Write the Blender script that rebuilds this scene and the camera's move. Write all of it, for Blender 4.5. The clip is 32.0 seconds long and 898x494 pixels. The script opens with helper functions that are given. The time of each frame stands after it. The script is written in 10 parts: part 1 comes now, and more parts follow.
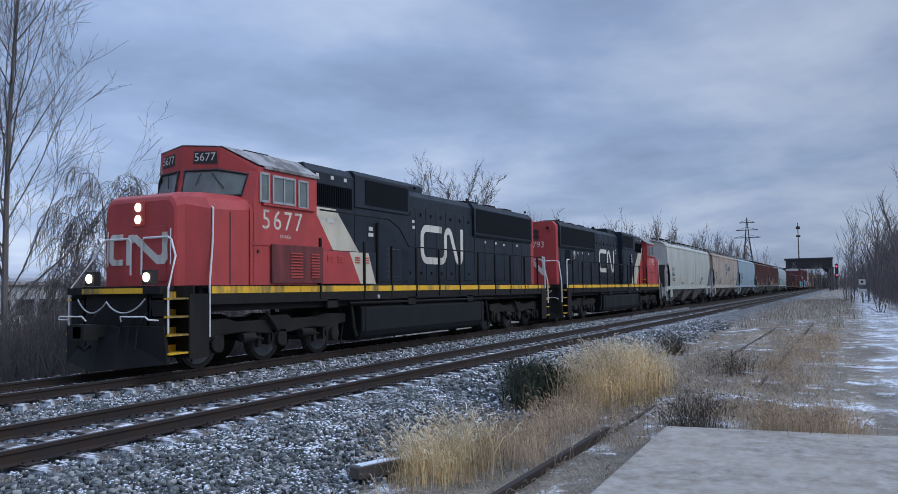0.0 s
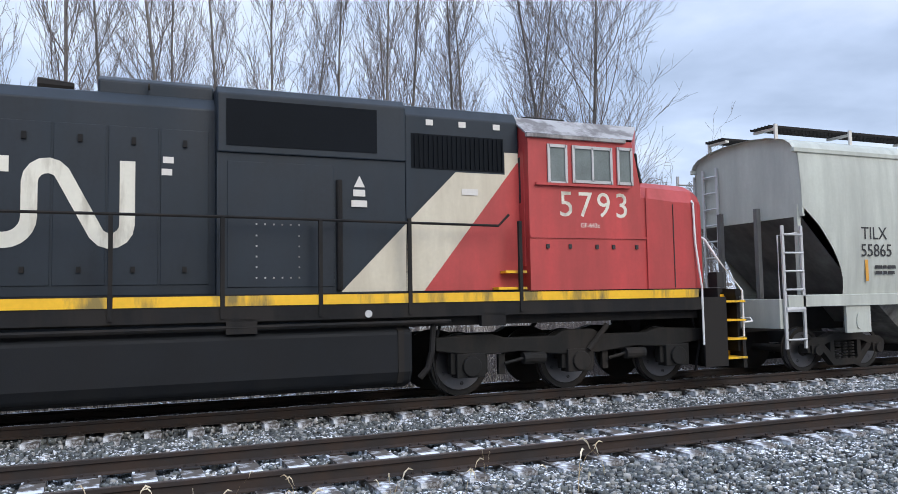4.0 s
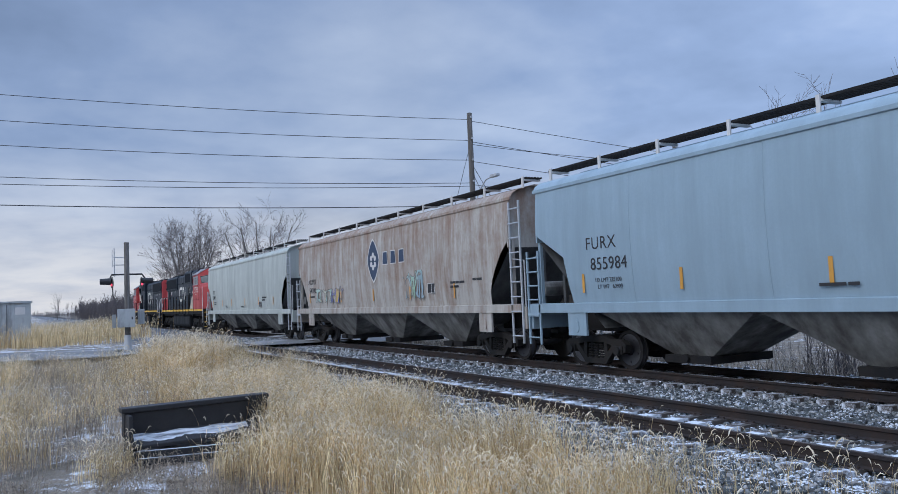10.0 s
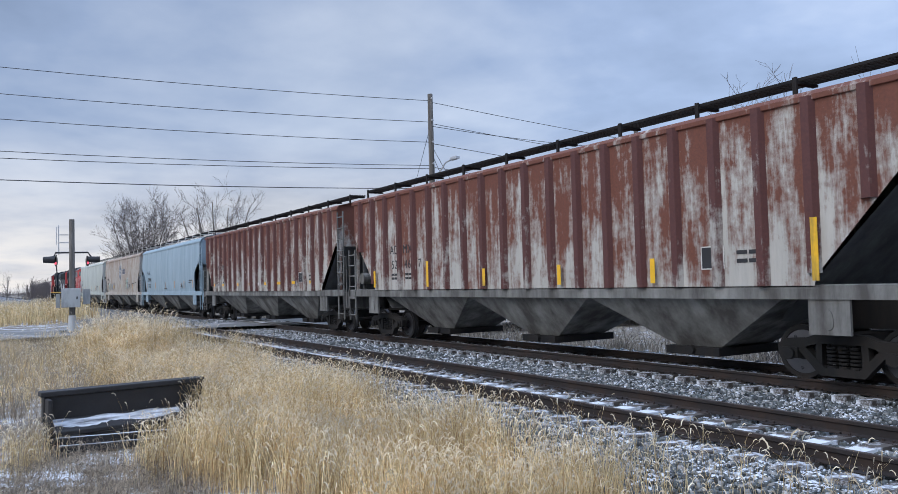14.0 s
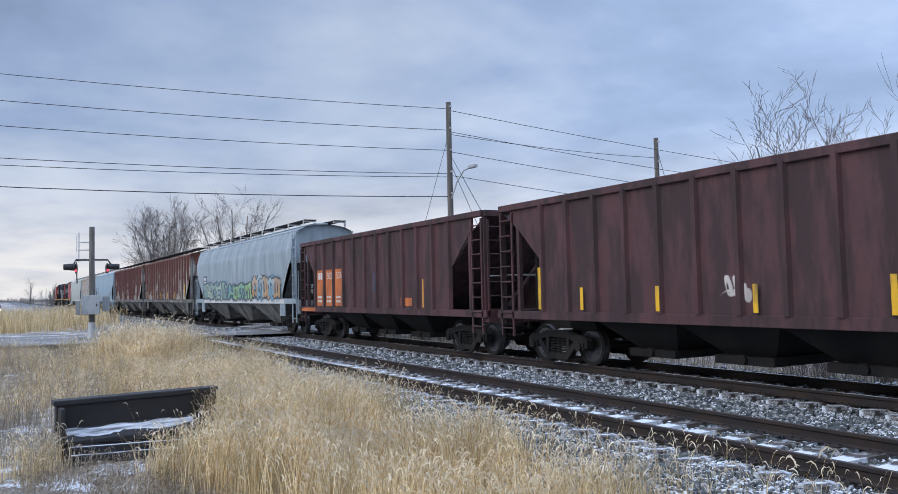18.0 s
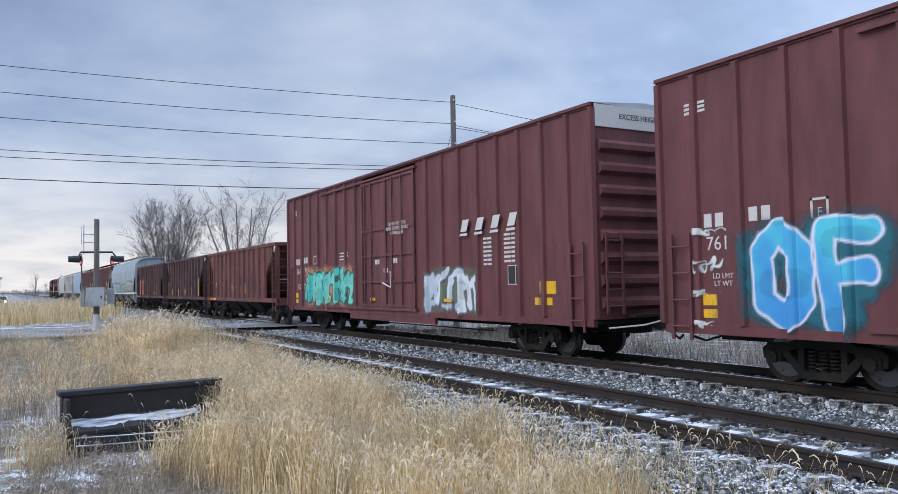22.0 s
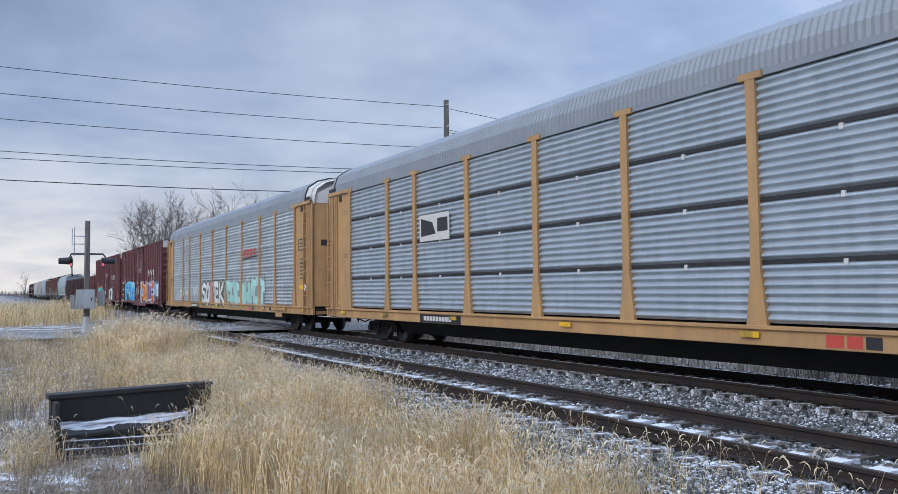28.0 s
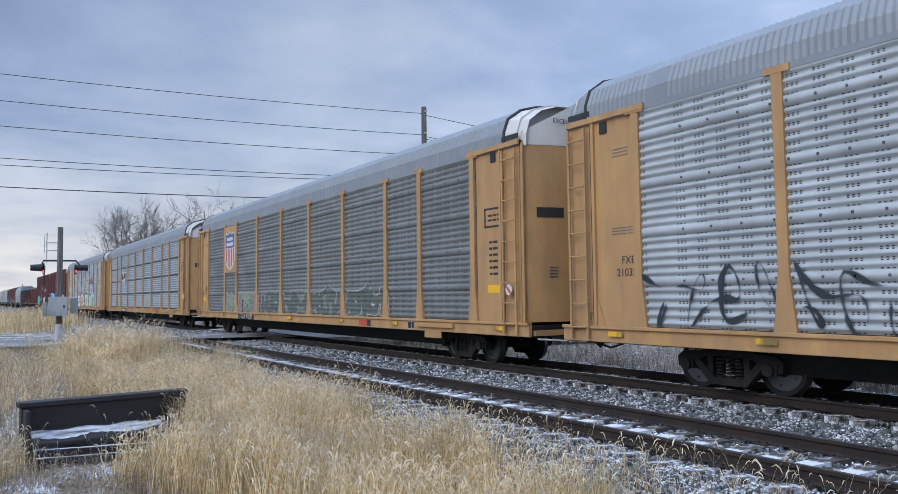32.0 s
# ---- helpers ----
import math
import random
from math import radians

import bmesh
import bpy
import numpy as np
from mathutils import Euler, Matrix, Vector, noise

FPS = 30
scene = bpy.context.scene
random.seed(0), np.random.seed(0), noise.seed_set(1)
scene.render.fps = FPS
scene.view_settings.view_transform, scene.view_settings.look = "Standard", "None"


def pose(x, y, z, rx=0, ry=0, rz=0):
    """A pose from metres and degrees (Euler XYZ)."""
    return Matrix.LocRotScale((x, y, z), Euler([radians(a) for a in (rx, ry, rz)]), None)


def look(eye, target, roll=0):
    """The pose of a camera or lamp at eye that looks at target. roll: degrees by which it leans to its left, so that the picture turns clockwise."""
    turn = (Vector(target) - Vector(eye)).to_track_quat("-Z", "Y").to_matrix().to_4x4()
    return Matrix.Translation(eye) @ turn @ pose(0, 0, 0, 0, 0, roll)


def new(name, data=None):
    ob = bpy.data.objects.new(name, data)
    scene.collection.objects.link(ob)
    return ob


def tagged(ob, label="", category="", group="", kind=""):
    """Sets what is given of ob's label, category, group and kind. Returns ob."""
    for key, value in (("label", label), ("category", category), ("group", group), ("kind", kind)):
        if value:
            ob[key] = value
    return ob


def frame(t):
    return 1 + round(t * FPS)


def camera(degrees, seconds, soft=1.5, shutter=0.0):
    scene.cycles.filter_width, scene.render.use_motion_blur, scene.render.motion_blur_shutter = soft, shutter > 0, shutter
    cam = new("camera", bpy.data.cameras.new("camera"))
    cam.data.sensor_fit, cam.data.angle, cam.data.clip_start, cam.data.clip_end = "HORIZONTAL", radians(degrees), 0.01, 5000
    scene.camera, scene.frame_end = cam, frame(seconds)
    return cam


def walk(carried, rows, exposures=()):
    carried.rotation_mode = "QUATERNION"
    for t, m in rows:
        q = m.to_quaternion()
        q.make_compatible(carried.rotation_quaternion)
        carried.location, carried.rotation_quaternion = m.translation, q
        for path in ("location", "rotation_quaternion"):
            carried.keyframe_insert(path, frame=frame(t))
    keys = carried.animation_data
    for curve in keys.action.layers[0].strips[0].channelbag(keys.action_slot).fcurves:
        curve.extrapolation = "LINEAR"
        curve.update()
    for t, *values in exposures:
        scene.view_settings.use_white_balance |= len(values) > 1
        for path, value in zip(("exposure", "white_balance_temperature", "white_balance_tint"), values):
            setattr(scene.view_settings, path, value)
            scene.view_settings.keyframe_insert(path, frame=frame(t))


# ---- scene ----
# the camera: held by a person who stands still and turns with the train
cam = camera(59.9, 32.0, soft=0.5)
PATH = [
    (0.0, (0.019, -0.117, 1.618), (8.911, 4.426, 2.163), -0.85),
    (0.5, (0.017, -0.103, 1.621), (8.800, 4.645, 2.196), -0.74),
    (1.0, (0.016, -0.089, 1.623), (8.698, 4.835, 2.227), -0.75),
    (1.5, (-0.041, -0.069, 1.633), (8.474, 5.135, 2.276), -0.75),
    (2.0, (-0.097, -0.050, 1.643), (8.088, 5.654, 2.327), -0.72),
    (2.5, (-0.018, -0.047, 1.658), (7.610, 6.379, 2.371), -0.80),
    (3.0, (0.061, -0.045, 1.672), (6.854, 7.258, 2.395), -0.74),
    (3.5, (0.109, -0.044, 1.615), (5.743, 8.186, 2.343), -0.95),
    (4.0, (-0.131, -0.046, 1.646), (3.745, 9.147, 2.322), -1.04),
    (4.5, (-0.227, 0.172, 1.601), (0.688, 10.104, 2.324), -1.50),
    (6.5, (0.205, -0.271, 1.889), (-8.173, 5.112, 2.800), -1.73),
    (7.0, (0.225, -0.262, 1.891), (-8.376, 4.775, 2.698), -1.49),
    (7.5, (0.262, -0.263, 1.896), (-8.444, 4.605, 2.602), -1.34),
    (8.0, (0.288, -0.261, 1.891), (-8.479, 4.502, 2.565), -1.55),
    (8.5, (0.303, -0.270, 1.897), (-8.490, 4.446, 2.570), -1.73),
    (9.0, (0.307, -0.284, 1.905), (-8.488, 4.428, 2.575), -1.86),
    (9.5, (0.300, -0.272, 1.898), (-8.482, 4.466, 2.557), -2.12),
    (10.0, (0.285, -0.258, 1.886), (-8.470, 4.532, 2.528), -2.35),
    (10.5, (0.268, -0.262, 1.883), (-8.437, 4.620, 2.502), -2.37),
    (11.0, (0.238, -0.253, 1.880), (-8.408, 4.736, 2.478), -2.60),
    (11.5, (0.202, -0.259, 1.883), (-8.400, 4.810, 2.453), -2.67),
    (12.0, (0.162, -0.241, 1.875), (-8.414, 4.875, 2.409), -2.76),
    (12.5, (0.103, -0.098, 1.861), (-8.444, 5.070, 2.349), -2.47),
    (13.0, (0.049, 0.041, 1.839), (-8.482, 5.240, 2.282), -2.15),
    (13.5, (-0.013, 0.130, 1.834), (-8.538, 5.340, 2.253), -1.82),
    (14.0, (-0.129, 0.230, 1.816), (-8.656, 5.435, 2.258), -1.49),
    (14.5, (-0.206, 0.361, 1.819), (-8.772, 5.498, 2.298), -1.33),
    (16.5, (-0.233, 0.359, 1.811), (-8.972, 5.192, 2.319), -1.35),
    (17.0, (-0.234, 0.362, 1.819), (-8.944, 5.248, 2.334), -1.24),
    (17.5, (-0.260, 0.355, 1.818), (-8.927, 5.315, 2.355), -1.30),
    (18.0, (-0.280, 0.355, 1.831), (-8.922, 5.356, 2.386), -1.25),
    (18.5, (-0.275, 0.362, 1.822), (-8.907, 5.379, 2.389), -1.33),
    (19.0, (-0.290, 0.360, 1.814), (-8.919, 5.383, 2.380), -1.28),
    (19.5, (-0.278, 0.365, 1.803), (-8.908, 5.387, 2.355), -1.24),
    (20.0, (-0.266, 0.360, 1.827), (-8.898, 5.382, 2.342), -1.18),
    (20.5, (-0.259, 0.354, 1.817), (-8.898, 5.364, 2.330), -1.04),
    (21.0, (-0.260, 0.358, 1.812), (-8.909, 5.351, 2.316), -1.09),
    (21.5, (-0.254, 0.365, 1.808), (-8.919, 5.333, 2.302), -1.16),
    (22.0, (-0.274, 0.349, 1.820), (-8.945, 5.308, 2.297), -1.01),
    (22.5, (-0.276, 0.341, 1.818), (-8.952, 5.293, 2.268), -0.97),
    (23.0, (-0.276, 0.332, 1.831), (-8.956, 5.281, 2.243), -0.81),
    (23.5, (-0.266, 0.335, 1.845), (-8.945, 5.289, 2.219), -0.70),
    (24.0, (-0.262, 0.334, 1.845), (-8.935, 5.301, 2.186), -0.78),
    (24.5, (-0.272, 0.342, 1.836), (-8.936, 5.324, 2.169), -0.74),
    (25.0, (-0.278, 0.346, 1.815), (-8.930, 5.350, 2.146), -0.93),
    (25.5, (-0.288, 0.364, 1.801), (-8.929, 5.385, 2.156), -0.96),
    (26.0, (-0.306, 0.360, 1.809), (-8.933, 5.403, 2.196), -0.89),
    (26.5, (-0.322, 0.350, 1.812), (-8.937, 5.410, 2.242), -0.83),
    (28.5, (-0.253, 0.343, 1.826), (-8.876, 5.377, 2.379), -0.67),
    (29.0, (-0.235, 0.354, 1.820), (-8.860, 5.382, 2.391), -0.73),
    (29.5, (-0.247, 0.346, 1.823), (-8.857, 5.397, 2.416), -0.57),
    (30.0, (-0.251, 0.358, 1.810), (-8.843, 5.441, 2.404), -0.77),
    (30.5, (-0.255, 0.343, 1.808), (-8.818, 5.472, 2.421), -0.63),
    (31.0, (-0.269, 0.340, 1.814), (-8.810, 5.505, 2.426), -0.65),
    (31.5, (-0.253, 0.353, 1.808), (-8.782, 5.536, 2.420), -0.72),
    (32.0, (-0.254, 0.349, 1.815), (-8.722, 5.634, 2.429), -0.72),
]
walk(cam, [(t, look(eye, target, roll)) for t, eye, target, roll in PATH], exposures=((0, -0.22, 6280, 10), (0.6, 0.0, 6550, 10), (1, 0.10, 6750, 10), (2.0, 0.14, 6850, 10), (2.5, 0.18, 6850, 10), (4, 0.46, 7250, 10), (4.6, 0.46, 7250, 10), (6.5, -0.10, 6080, 10), (11, 0.0, 6080, 10), (14, 0.20, 6580, 10), (20, 0.18, 6450, 10), (22, 0.26, 6600, 10), (24, 0.22, 6650, 10), (32, 0.13, 6450, 10)))

# ---- world and sun: an overcast winter sky, brighter near the horizon ----
world = bpy.data.worlds.new("winter_sky")
scene.world = world
world.use_nodes = True


def link_nodes(tree):
    """A maker of nodes for one tree: settings by name, ins for values and links."""
    def n(kind, operation="", blend_type="", data_type="", interpolation_type="", ins=()):
        node = tree.nodes.new(kind)
        if data_type:
            node.data_type = data_type
        if operation:
            node.operation = operation
        if blend_type:
            node.blend_type = blend_type
        if interpolation_type:
            node.interpolation_type = interpolation_type
        for k in ins:
            if isinstance(ins[k], bpy.types.NodeSocket):
                tree.links.new(ins[k], node.inputs[k])
            else:
                node.inputs[k].default_value = ins[k]
        return node
    return n


def build_sky():
    tree = world.node_tree
    n = link_nodes(tree)
    out = tree.nodes["Background"]
    sky = tree.nodes.new("ShaderNodeTexSky")
    sky.sky_type = "NISHITA"
    sky.sun_disc = False
    sky.sun_elevation, sky.sun_rotation = radians(35), radians(170)
    co = tree.nodes.new("ShaderNodeTexCoord")
    sep = n("ShaderNodeSeparateXYZ", ins={0: co.outputs["Generated"]})
    # clouds lie on a flat layer: project the direction on it
    zz = n("ShaderNodeMath", operation="ADD", ins={0: sep.outputs[2], 1: 0.16})
    zc = n("ShaderNodeMath", operation="MAXIMUM", ins={0: zz.outputs[0], 1: 0.05})
    px = n("ShaderNodeMath", operation="DIVIDE", ins={0: sep.outputs[0], 1: zc.outputs[0]})
    py = n("ShaderNodeMath", operation="DIVIDE", ins={0: sep.outputs[1], 1: zc.outputs[0]})
    flat = n("ShaderNodeCombineXYZ", ins={0: px.outputs[0], 1: py.outputs[0], 2: 0.35})
    big = n("ShaderNodeTexNoise", ins={"Vector": flat.outputs[0], "Scale": 0.75, "Detail": 5.0, "Roughness": 0.52, "Distortion": 0.35})
    fine = n("ShaderNodeTexNoise", ins={"Vector": flat.outputs[0], "Scale": 2.4, "Detail": 6.0, "Roughness": 0.55})
    mixn = n("ShaderNodeMath", operation="MULTIPLY_ADD", ins={0: fine.outputs[0], 1: 0.35, 2: big.outputs[0]})
    ramp = n("ShaderNodeValToRGB", ins={0: mixn.outputs[0]})
    r = ramp.color_ramp
    r.elements[0].position, r.elements[0].color = 0.50, (0.225, 0.305, 0.47, 1)
    r.elements[1].position, r.elements[1].color = 0.92, (0.58, 0.67, 0.84, 1)
    e = r.elements.new(0.66)
    e.color = (0.32, 0.42, 0.63, 1)
    # the lighter band low over the horizon, strongest down the line
    low = n("ShaderNodeMapRange", interpolation_type="SMOOTHSTEP", ins={0: sep.outputs[2], 1: 0.21, 2: 0.0, 3: 0.0, 4: 1.0})
    side = n("ShaderNodeMapRange", interpolation_type="SMOOTHSTEP", ins={0: sep.outputs[0], 1: 0.3, 2: -0.95, 3: 0.10, 4: 0.9})
    lo2 = n("ShaderNodeMath", operation="MULTIPLY", ins={0: low.outputs[0], 1: side.outputs[0]})
    lo3 = n("ShaderNodeMapRange", ins={0: fine.outputs[0], 1: 0.3, 2: 0.65, 3: 0.55, 4: 1.0})
    lo4 = n("ShaderNodeMath", operation="MULTIPLY", ins={0: lo2.outputs[0], 1: lo3.outputs[0]})
    band = n("ShaderNodeMix", data_type="RGBA", ins={0: lo4.outputs[0], 6: ramp.outputs[0], 7: (0.98, 0.94, 0.92, 1)})
    # thinner cloud behind the line; as under any overcast, brighter towards the zenith
    way = n("ShaderNodeVectorMath", operation="DOT_PRODUCT", ins={0: co.outputs["Generated"], 1: (0.25, 0.97, 0.0)})
    dim = n("ShaderNodeMapRange", ins={0: way.outputs["Value"], 1: 0.2, 2: 1.0, 3: 0.80, 4: 1.32})
    zen = n("ShaderNodeMapRange", interpolation_type="SMOOTHSTEP", ins={0: sep.outputs[2], 1: 0.40, 2: 0.85, 3: 1.0, 4: 3.4})
    lit = n("ShaderNodeMath", operation="MULTIPLY", ins={0: dim.outputs[0], 1: zen.outputs[0]})
    mul = n("ShaderNodeMix", data_type="RGBA", blend_type="MULTIPLY", ins={0: 1.0, 6: band.outputs[2]})
    tree.links.new(lit.outputs[0], mul.inputs[7])
    skyc = n("ShaderNodeMix", data_type="RGBA", blend_type="ADD", ins={0: 0.012, 6: mul.outputs[2], 7: sky.outputs[0]})
    tree.links.new(skyc.outputs[2], out.inputs[0])
    out.inputs[1].default_value = 1.0


build_sky()
sun = new("sun", bpy.data.lights.new("sun", "SUN"))
sun.data.energy, sun.data.angle, sun.data.color = 1.3, radians(40), (1.0, 0.98, 0.95)
sun.matrix_basis = pose(0, 0, 40, 55, 0, 12)


# ---- materials ----
def principled(name):
    m = bpy.data.materials.new(name)
    m.use_nodes = True
    return m, m.node_tree, m.node_tree.nodes["Principled BSDF"], link_nodes(m.node_tree)


def bump_into(n, tree, b, vec, scale, strength, dist=0.01):
    if strength:
        t = n("ShaderNodeTexNoise", ins={"Vector": vec, "Scale": scale, "Detail": 6.0, "Roughness": 0.6})
        bp = n("ShaderNodeBump", ins={"Strength": strength, "Distance": dist, "Height": t.outputs[0]})
        tree.links.new(bp.outputs[0], b.inputs["Normal"])


def stretched(n, tree, sx=1.0, sy=1.0, sz=1.0):
    co = tree.nodes.new("ShaderNodeTexCoord")
    mp = n("ShaderNodeMapping", ins={0: co.outputs["Object"]})
    mp.inputs["Scale"].default_value = (sx, sy, sz)
    return co.outputs["Object"], mp.outputs[0]


def mat(name, col, rough=0.6, metal=0.0, var=0.18, scale=1.2, bump=0.15, bscale=60.0, dirt=None, amount=0.5, streak=(1.2, 1.2, 0.25), spread=0.12, spec=0.5):
    """Paint, steel or stone: a base colour varied at two scales, with dirt or rust in streaks over part of it."""
    m, tree, b, n = principled(name)
    obj, sv = stretched(n, tree, *streak)
    a = n("ShaderNodeTexNoise", ins={"Vector": obj, "Scale": scale, "Detail": 5.0})
    c = n("ShaderNodeTexNoise", ins={"Vector": obj, "Scale": scale * 14, "Detail": 4.0})
    s = n("ShaderNodeMath", operation="MULTIPLY_ADD", ins={0: c.outputs[0], 1: 0.45, 2: a.outputs[0]})
    f = n("ShaderNodeMapRange", ins={0: s.outputs[0], 1: 0.45, 2: 1.0, 3: 1 - var, 4: 1 + var})
    mul = n("ShaderNodeMix", data_type="RGBA", blend_type="MULTIPLY", ins={0: 1.0, 6: (*col, 1)})
    tree.links.new(f.outputs[0], mul.inputs[7])
    last = mul.outputs[2]
    if dirt:
        d = n("ShaderNodeTexNoise", ins={"Vector": sv, "Scale": 1.6, "Detail": 8.0, "Roughness": 0.62})
        dm = n("ShaderNodeMapRange", ins={0: d.outputs[0], 1: 0.62 - amount * 0.3 - spread / 2, 2: 0.62 - amount * 0.3 + spread / 2, 3: 0.0, 4: 1.0})
        mx = n("ShaderNodeMix", data_type="RGBA", ins={0: dm.outputs[0], 6: last, 7: (*dirt, 1)})
        last = mx.outputs[2]
        rr = n("ShaderNodeMapRange", ins={0: dm.outputs[0], 1: 0.0, 2: 1.0, 3: rough, 4: min(1, rough + 0.25)})
        tree.links.new(rr.outputs[0], b.inputs["Roughness"])
    else:
        b.inputs["Roughness"].default_value = rough
    tree.links.new(last, b.inputs["Base Color"])
    b.inputs["Metallic"].default_value = metal
    b.inputs["Specular IOR Level"].default_value = spec
    bump_into(n, tree, b, obj, bscale, bump)
    return m


def rusty(name, paint, rust, dark, amount=0.5, low=1.3, high=4.5, soft=1.0, rise=0.10):
    """Old paint through which rust runs down in streaks, more of it towards the top edge."""
    m, tree, b, n = principled(name)
    obj, sv = stretched(n, tree, 2.3, 1.0, 0.30)
    patch = n("ShaderNodeTexNoise", ins={"Vector": obj, "Scale": 0.7, "Detail": 6.0, "Roughness": 0.6})
    run = n("ShaderNodeTexNoise", ins={"Vector": sv, "Scale": 1.7, "Detail": 9.0, "Roughness": 0.68})
    sep = n("ShaderNodeSeparateXYZ", ins={0: obj})
    up = n("ShaderNodeMapRange", ins={0: sep.outputs[2], 1: low, 2: high, 3: -rise, 4: rise})
    s1 = n("ShaderNodeMath", operation="MULTIPLY_ADD", ins={0: patch.outputs[0], 1: 0.7, 2: up.outputs[0]})
    flake = n("ShaderNodeTexNoise", ins={"Vector": obj, "Scale": 6.5, "Detail": 8.0, "Roughness": 0.72})
    s0 = n("ShaderNodeMath", operation="MULTIPLY_ADD", ins={0: flake.outputs[0], 1: 0.42, 2: -0.21})
    s1 = n("ShaderNodeMath", operation="ADD", ins={0: s1.outputs[0], 1: s0.outputs[0]})
    s2 = n("ShaderNodeMath", operation="ADD", ins={0: run.outputs[0], 1: s1.outputs[0]})
    cut = 1.12 - amount * 0.5
    k = n("ShaderNodeMapRange", ins={0: s2.outputs[0], 1: cut - 0.07 * soft, 2: cut + 0.09 * soft, 3: 0.0, 4: 1.0})
    fine = n("ShaderNodeTexNoise", ins={"Vector": obj, "Scale": 22.0, "Detail": 5.0})
    rc = n("ShaderNodeMix", data_type="RGBA", ins={0: fine.outputs[0], 6: (*dark, 1), 7: (*rust, 1)})
    pv = n("ShaderNodeMapRange", ins={0: run.outputs[0], 1: 0.3, 2: 0.7, 3: 1.12, 4: 0.75})
    pc = n("ShaderNodeMix", data_type="RGBA", blend_type="MULTIPLY", ins={0: 1.0, 6: (*paint, 1)})
    tree.links.new(pv.outputs[0], pc.inputs[7])
    mx = n("ShaderNodeMix", data_type="RGBA", ins={0: k.outputs[0], 6: pc.outputs[2], 7: rc.outputs[2]})
    tree.links.new(mx.outputs[2], b.inputs["Base Color"])
    b.inputs["Roughness"].default_value = 0.75
    bump_into(n, tree, b, obj, 30.0, 0.25)
    return m


def ground_mat():
    """One sheet of ground: dead-grass field, ballast bed along the tracks, snowy lane; thin snow lies in patches on all."""
    m, tree, b, n = principled("winter_ground")
    obj, _ = stretched(n, tree)
    sep = n("ShaderNodeSeparateXYZ", ins={0: obj})
    a = n("ShaderNodeTexNoise", ins={"Vector": obj, "Scale": 1.05, "Detail": 8.0, "Roughness": 0.65})
    g = n("ShaderNodeTexNoise", ins={"Vector": obj, "Scale": 26.0, "Detail": 6.0, "Roughness": 0.7})
    edge = n("ShaderNodeTexNoise", ins={"Vector": obj, "Scale": 0.8, "Detail": 5.0, "Roughness": 0.6})
    shift = n("ShaderNodeMath", operation="MULTIPLY_ADD", ins={0: edge.outputs[0], 1: 2.6, 2: -1.3})

    def band(sock, lo, hi, soft):
        v = n("ShaderNodeMath", operation="ADD", ins={0: sock, 1: shift.outputs[0]})
        up = n("ShaderNodeMapRange", ins={0: v.outputs[0], 1: lo - soft, 2: lo + soft, 3: 0.0, 4: 1.0})
        dn = n("ShaderNodeMapRange", ins={0: v.outputs[0], 1: hi - soft, 2: hi + soft, 3: 1.0, 4: 0.0})
        return n("ShaderNodeMath", operation="MULTIPLY", ins={0: up.outputs[0], 1: dn.outputs[0]}).outputs[0]

    def shades(cols):
        ramp = n("ShaderNodeValToRGB", ins={0: a.outputs[0]})
        r = ramp.color_ramp
        r.elements[0].position, r.elements[0].color = 0.32, (*cols[0], 1)
        r.elements[1].position, r.elements[1].color = 0.68, (*cols[2], 1)
        r.elements.new(0.5).color = (*cols[1], 1)
        return ramp.outputs[0]
    field = shades([(0.10, 0.085, 0.065), (0.18, 0.15, 0.115), (0.28, 0.235, 0.17)])
    stones = shades([(0.06, 0.065, 0.07), (0.12, 0.125, 0.13), (0.19, 0.19, 0.19)])
    lane = shades([(0.20, 0.185, 0.17), (0.28, 0.265, 0.25), (0.34, 0.325, 0.31)])
    kb = band(sep.outputs[1], 5.6, 17.0, 0.5)
    kx = n("ShaderNodeMapRange", ins={0: sep.outputs[0], 1: 10.0, 2: 12.5, 3: 0.0, 4: 1.0})
    kl = n("ShaderNodeMath", operation="MULTIPLY", ins={0: band(sep.outputs[1], -4.2, -0.7, 0.4), 1: kx.outputs[0]})
    c1 = n("ShaderNodeMix", data_type="RGBA", ins={0: kb, 6: field, 7: stones})
    c2 = n("ShaderNodeMix", data_type="RGBA", ins={0: kl.outputs[0], 6: c1.outputs[2], 7: lane})
    v = n("ShaderNodeMapRange", ins={0: g.outputs[0], 1: 0.34, 2: 0.66, 3: 0.40, 4: 1.55})
    base = n("ShaderNodeMix", data_type="RGBA", blend_type="MULTIPLY", ins={0: 1.0, 6: c2.outputs[2]})
    tree.links.new(v.outputs[0], base.inputs[7])
    p = n("ShaderNodeTexNoise", ins={"Vector": obj, "Scale": 1.1, "Detail": 10.0, "Roughness": 0.80})
    q = n("ShaderNodeMath", operation="MULTIPLY_ADD", ins={0: g.outputs[0], 1: -0.40, 2: p.outputs[0]})
    q2 = n("ShaderNodeMath", operation="MULTIPLY_ADD", ins={0: kl.outputs[0], 1: 0.05, 2: q.outputs[0]})
    q2 = n("ShaderNodeMath", operation="MULTIPLY_ADD", ins={0: kb, 1: -0.045, 2: q2.outputs[0]})
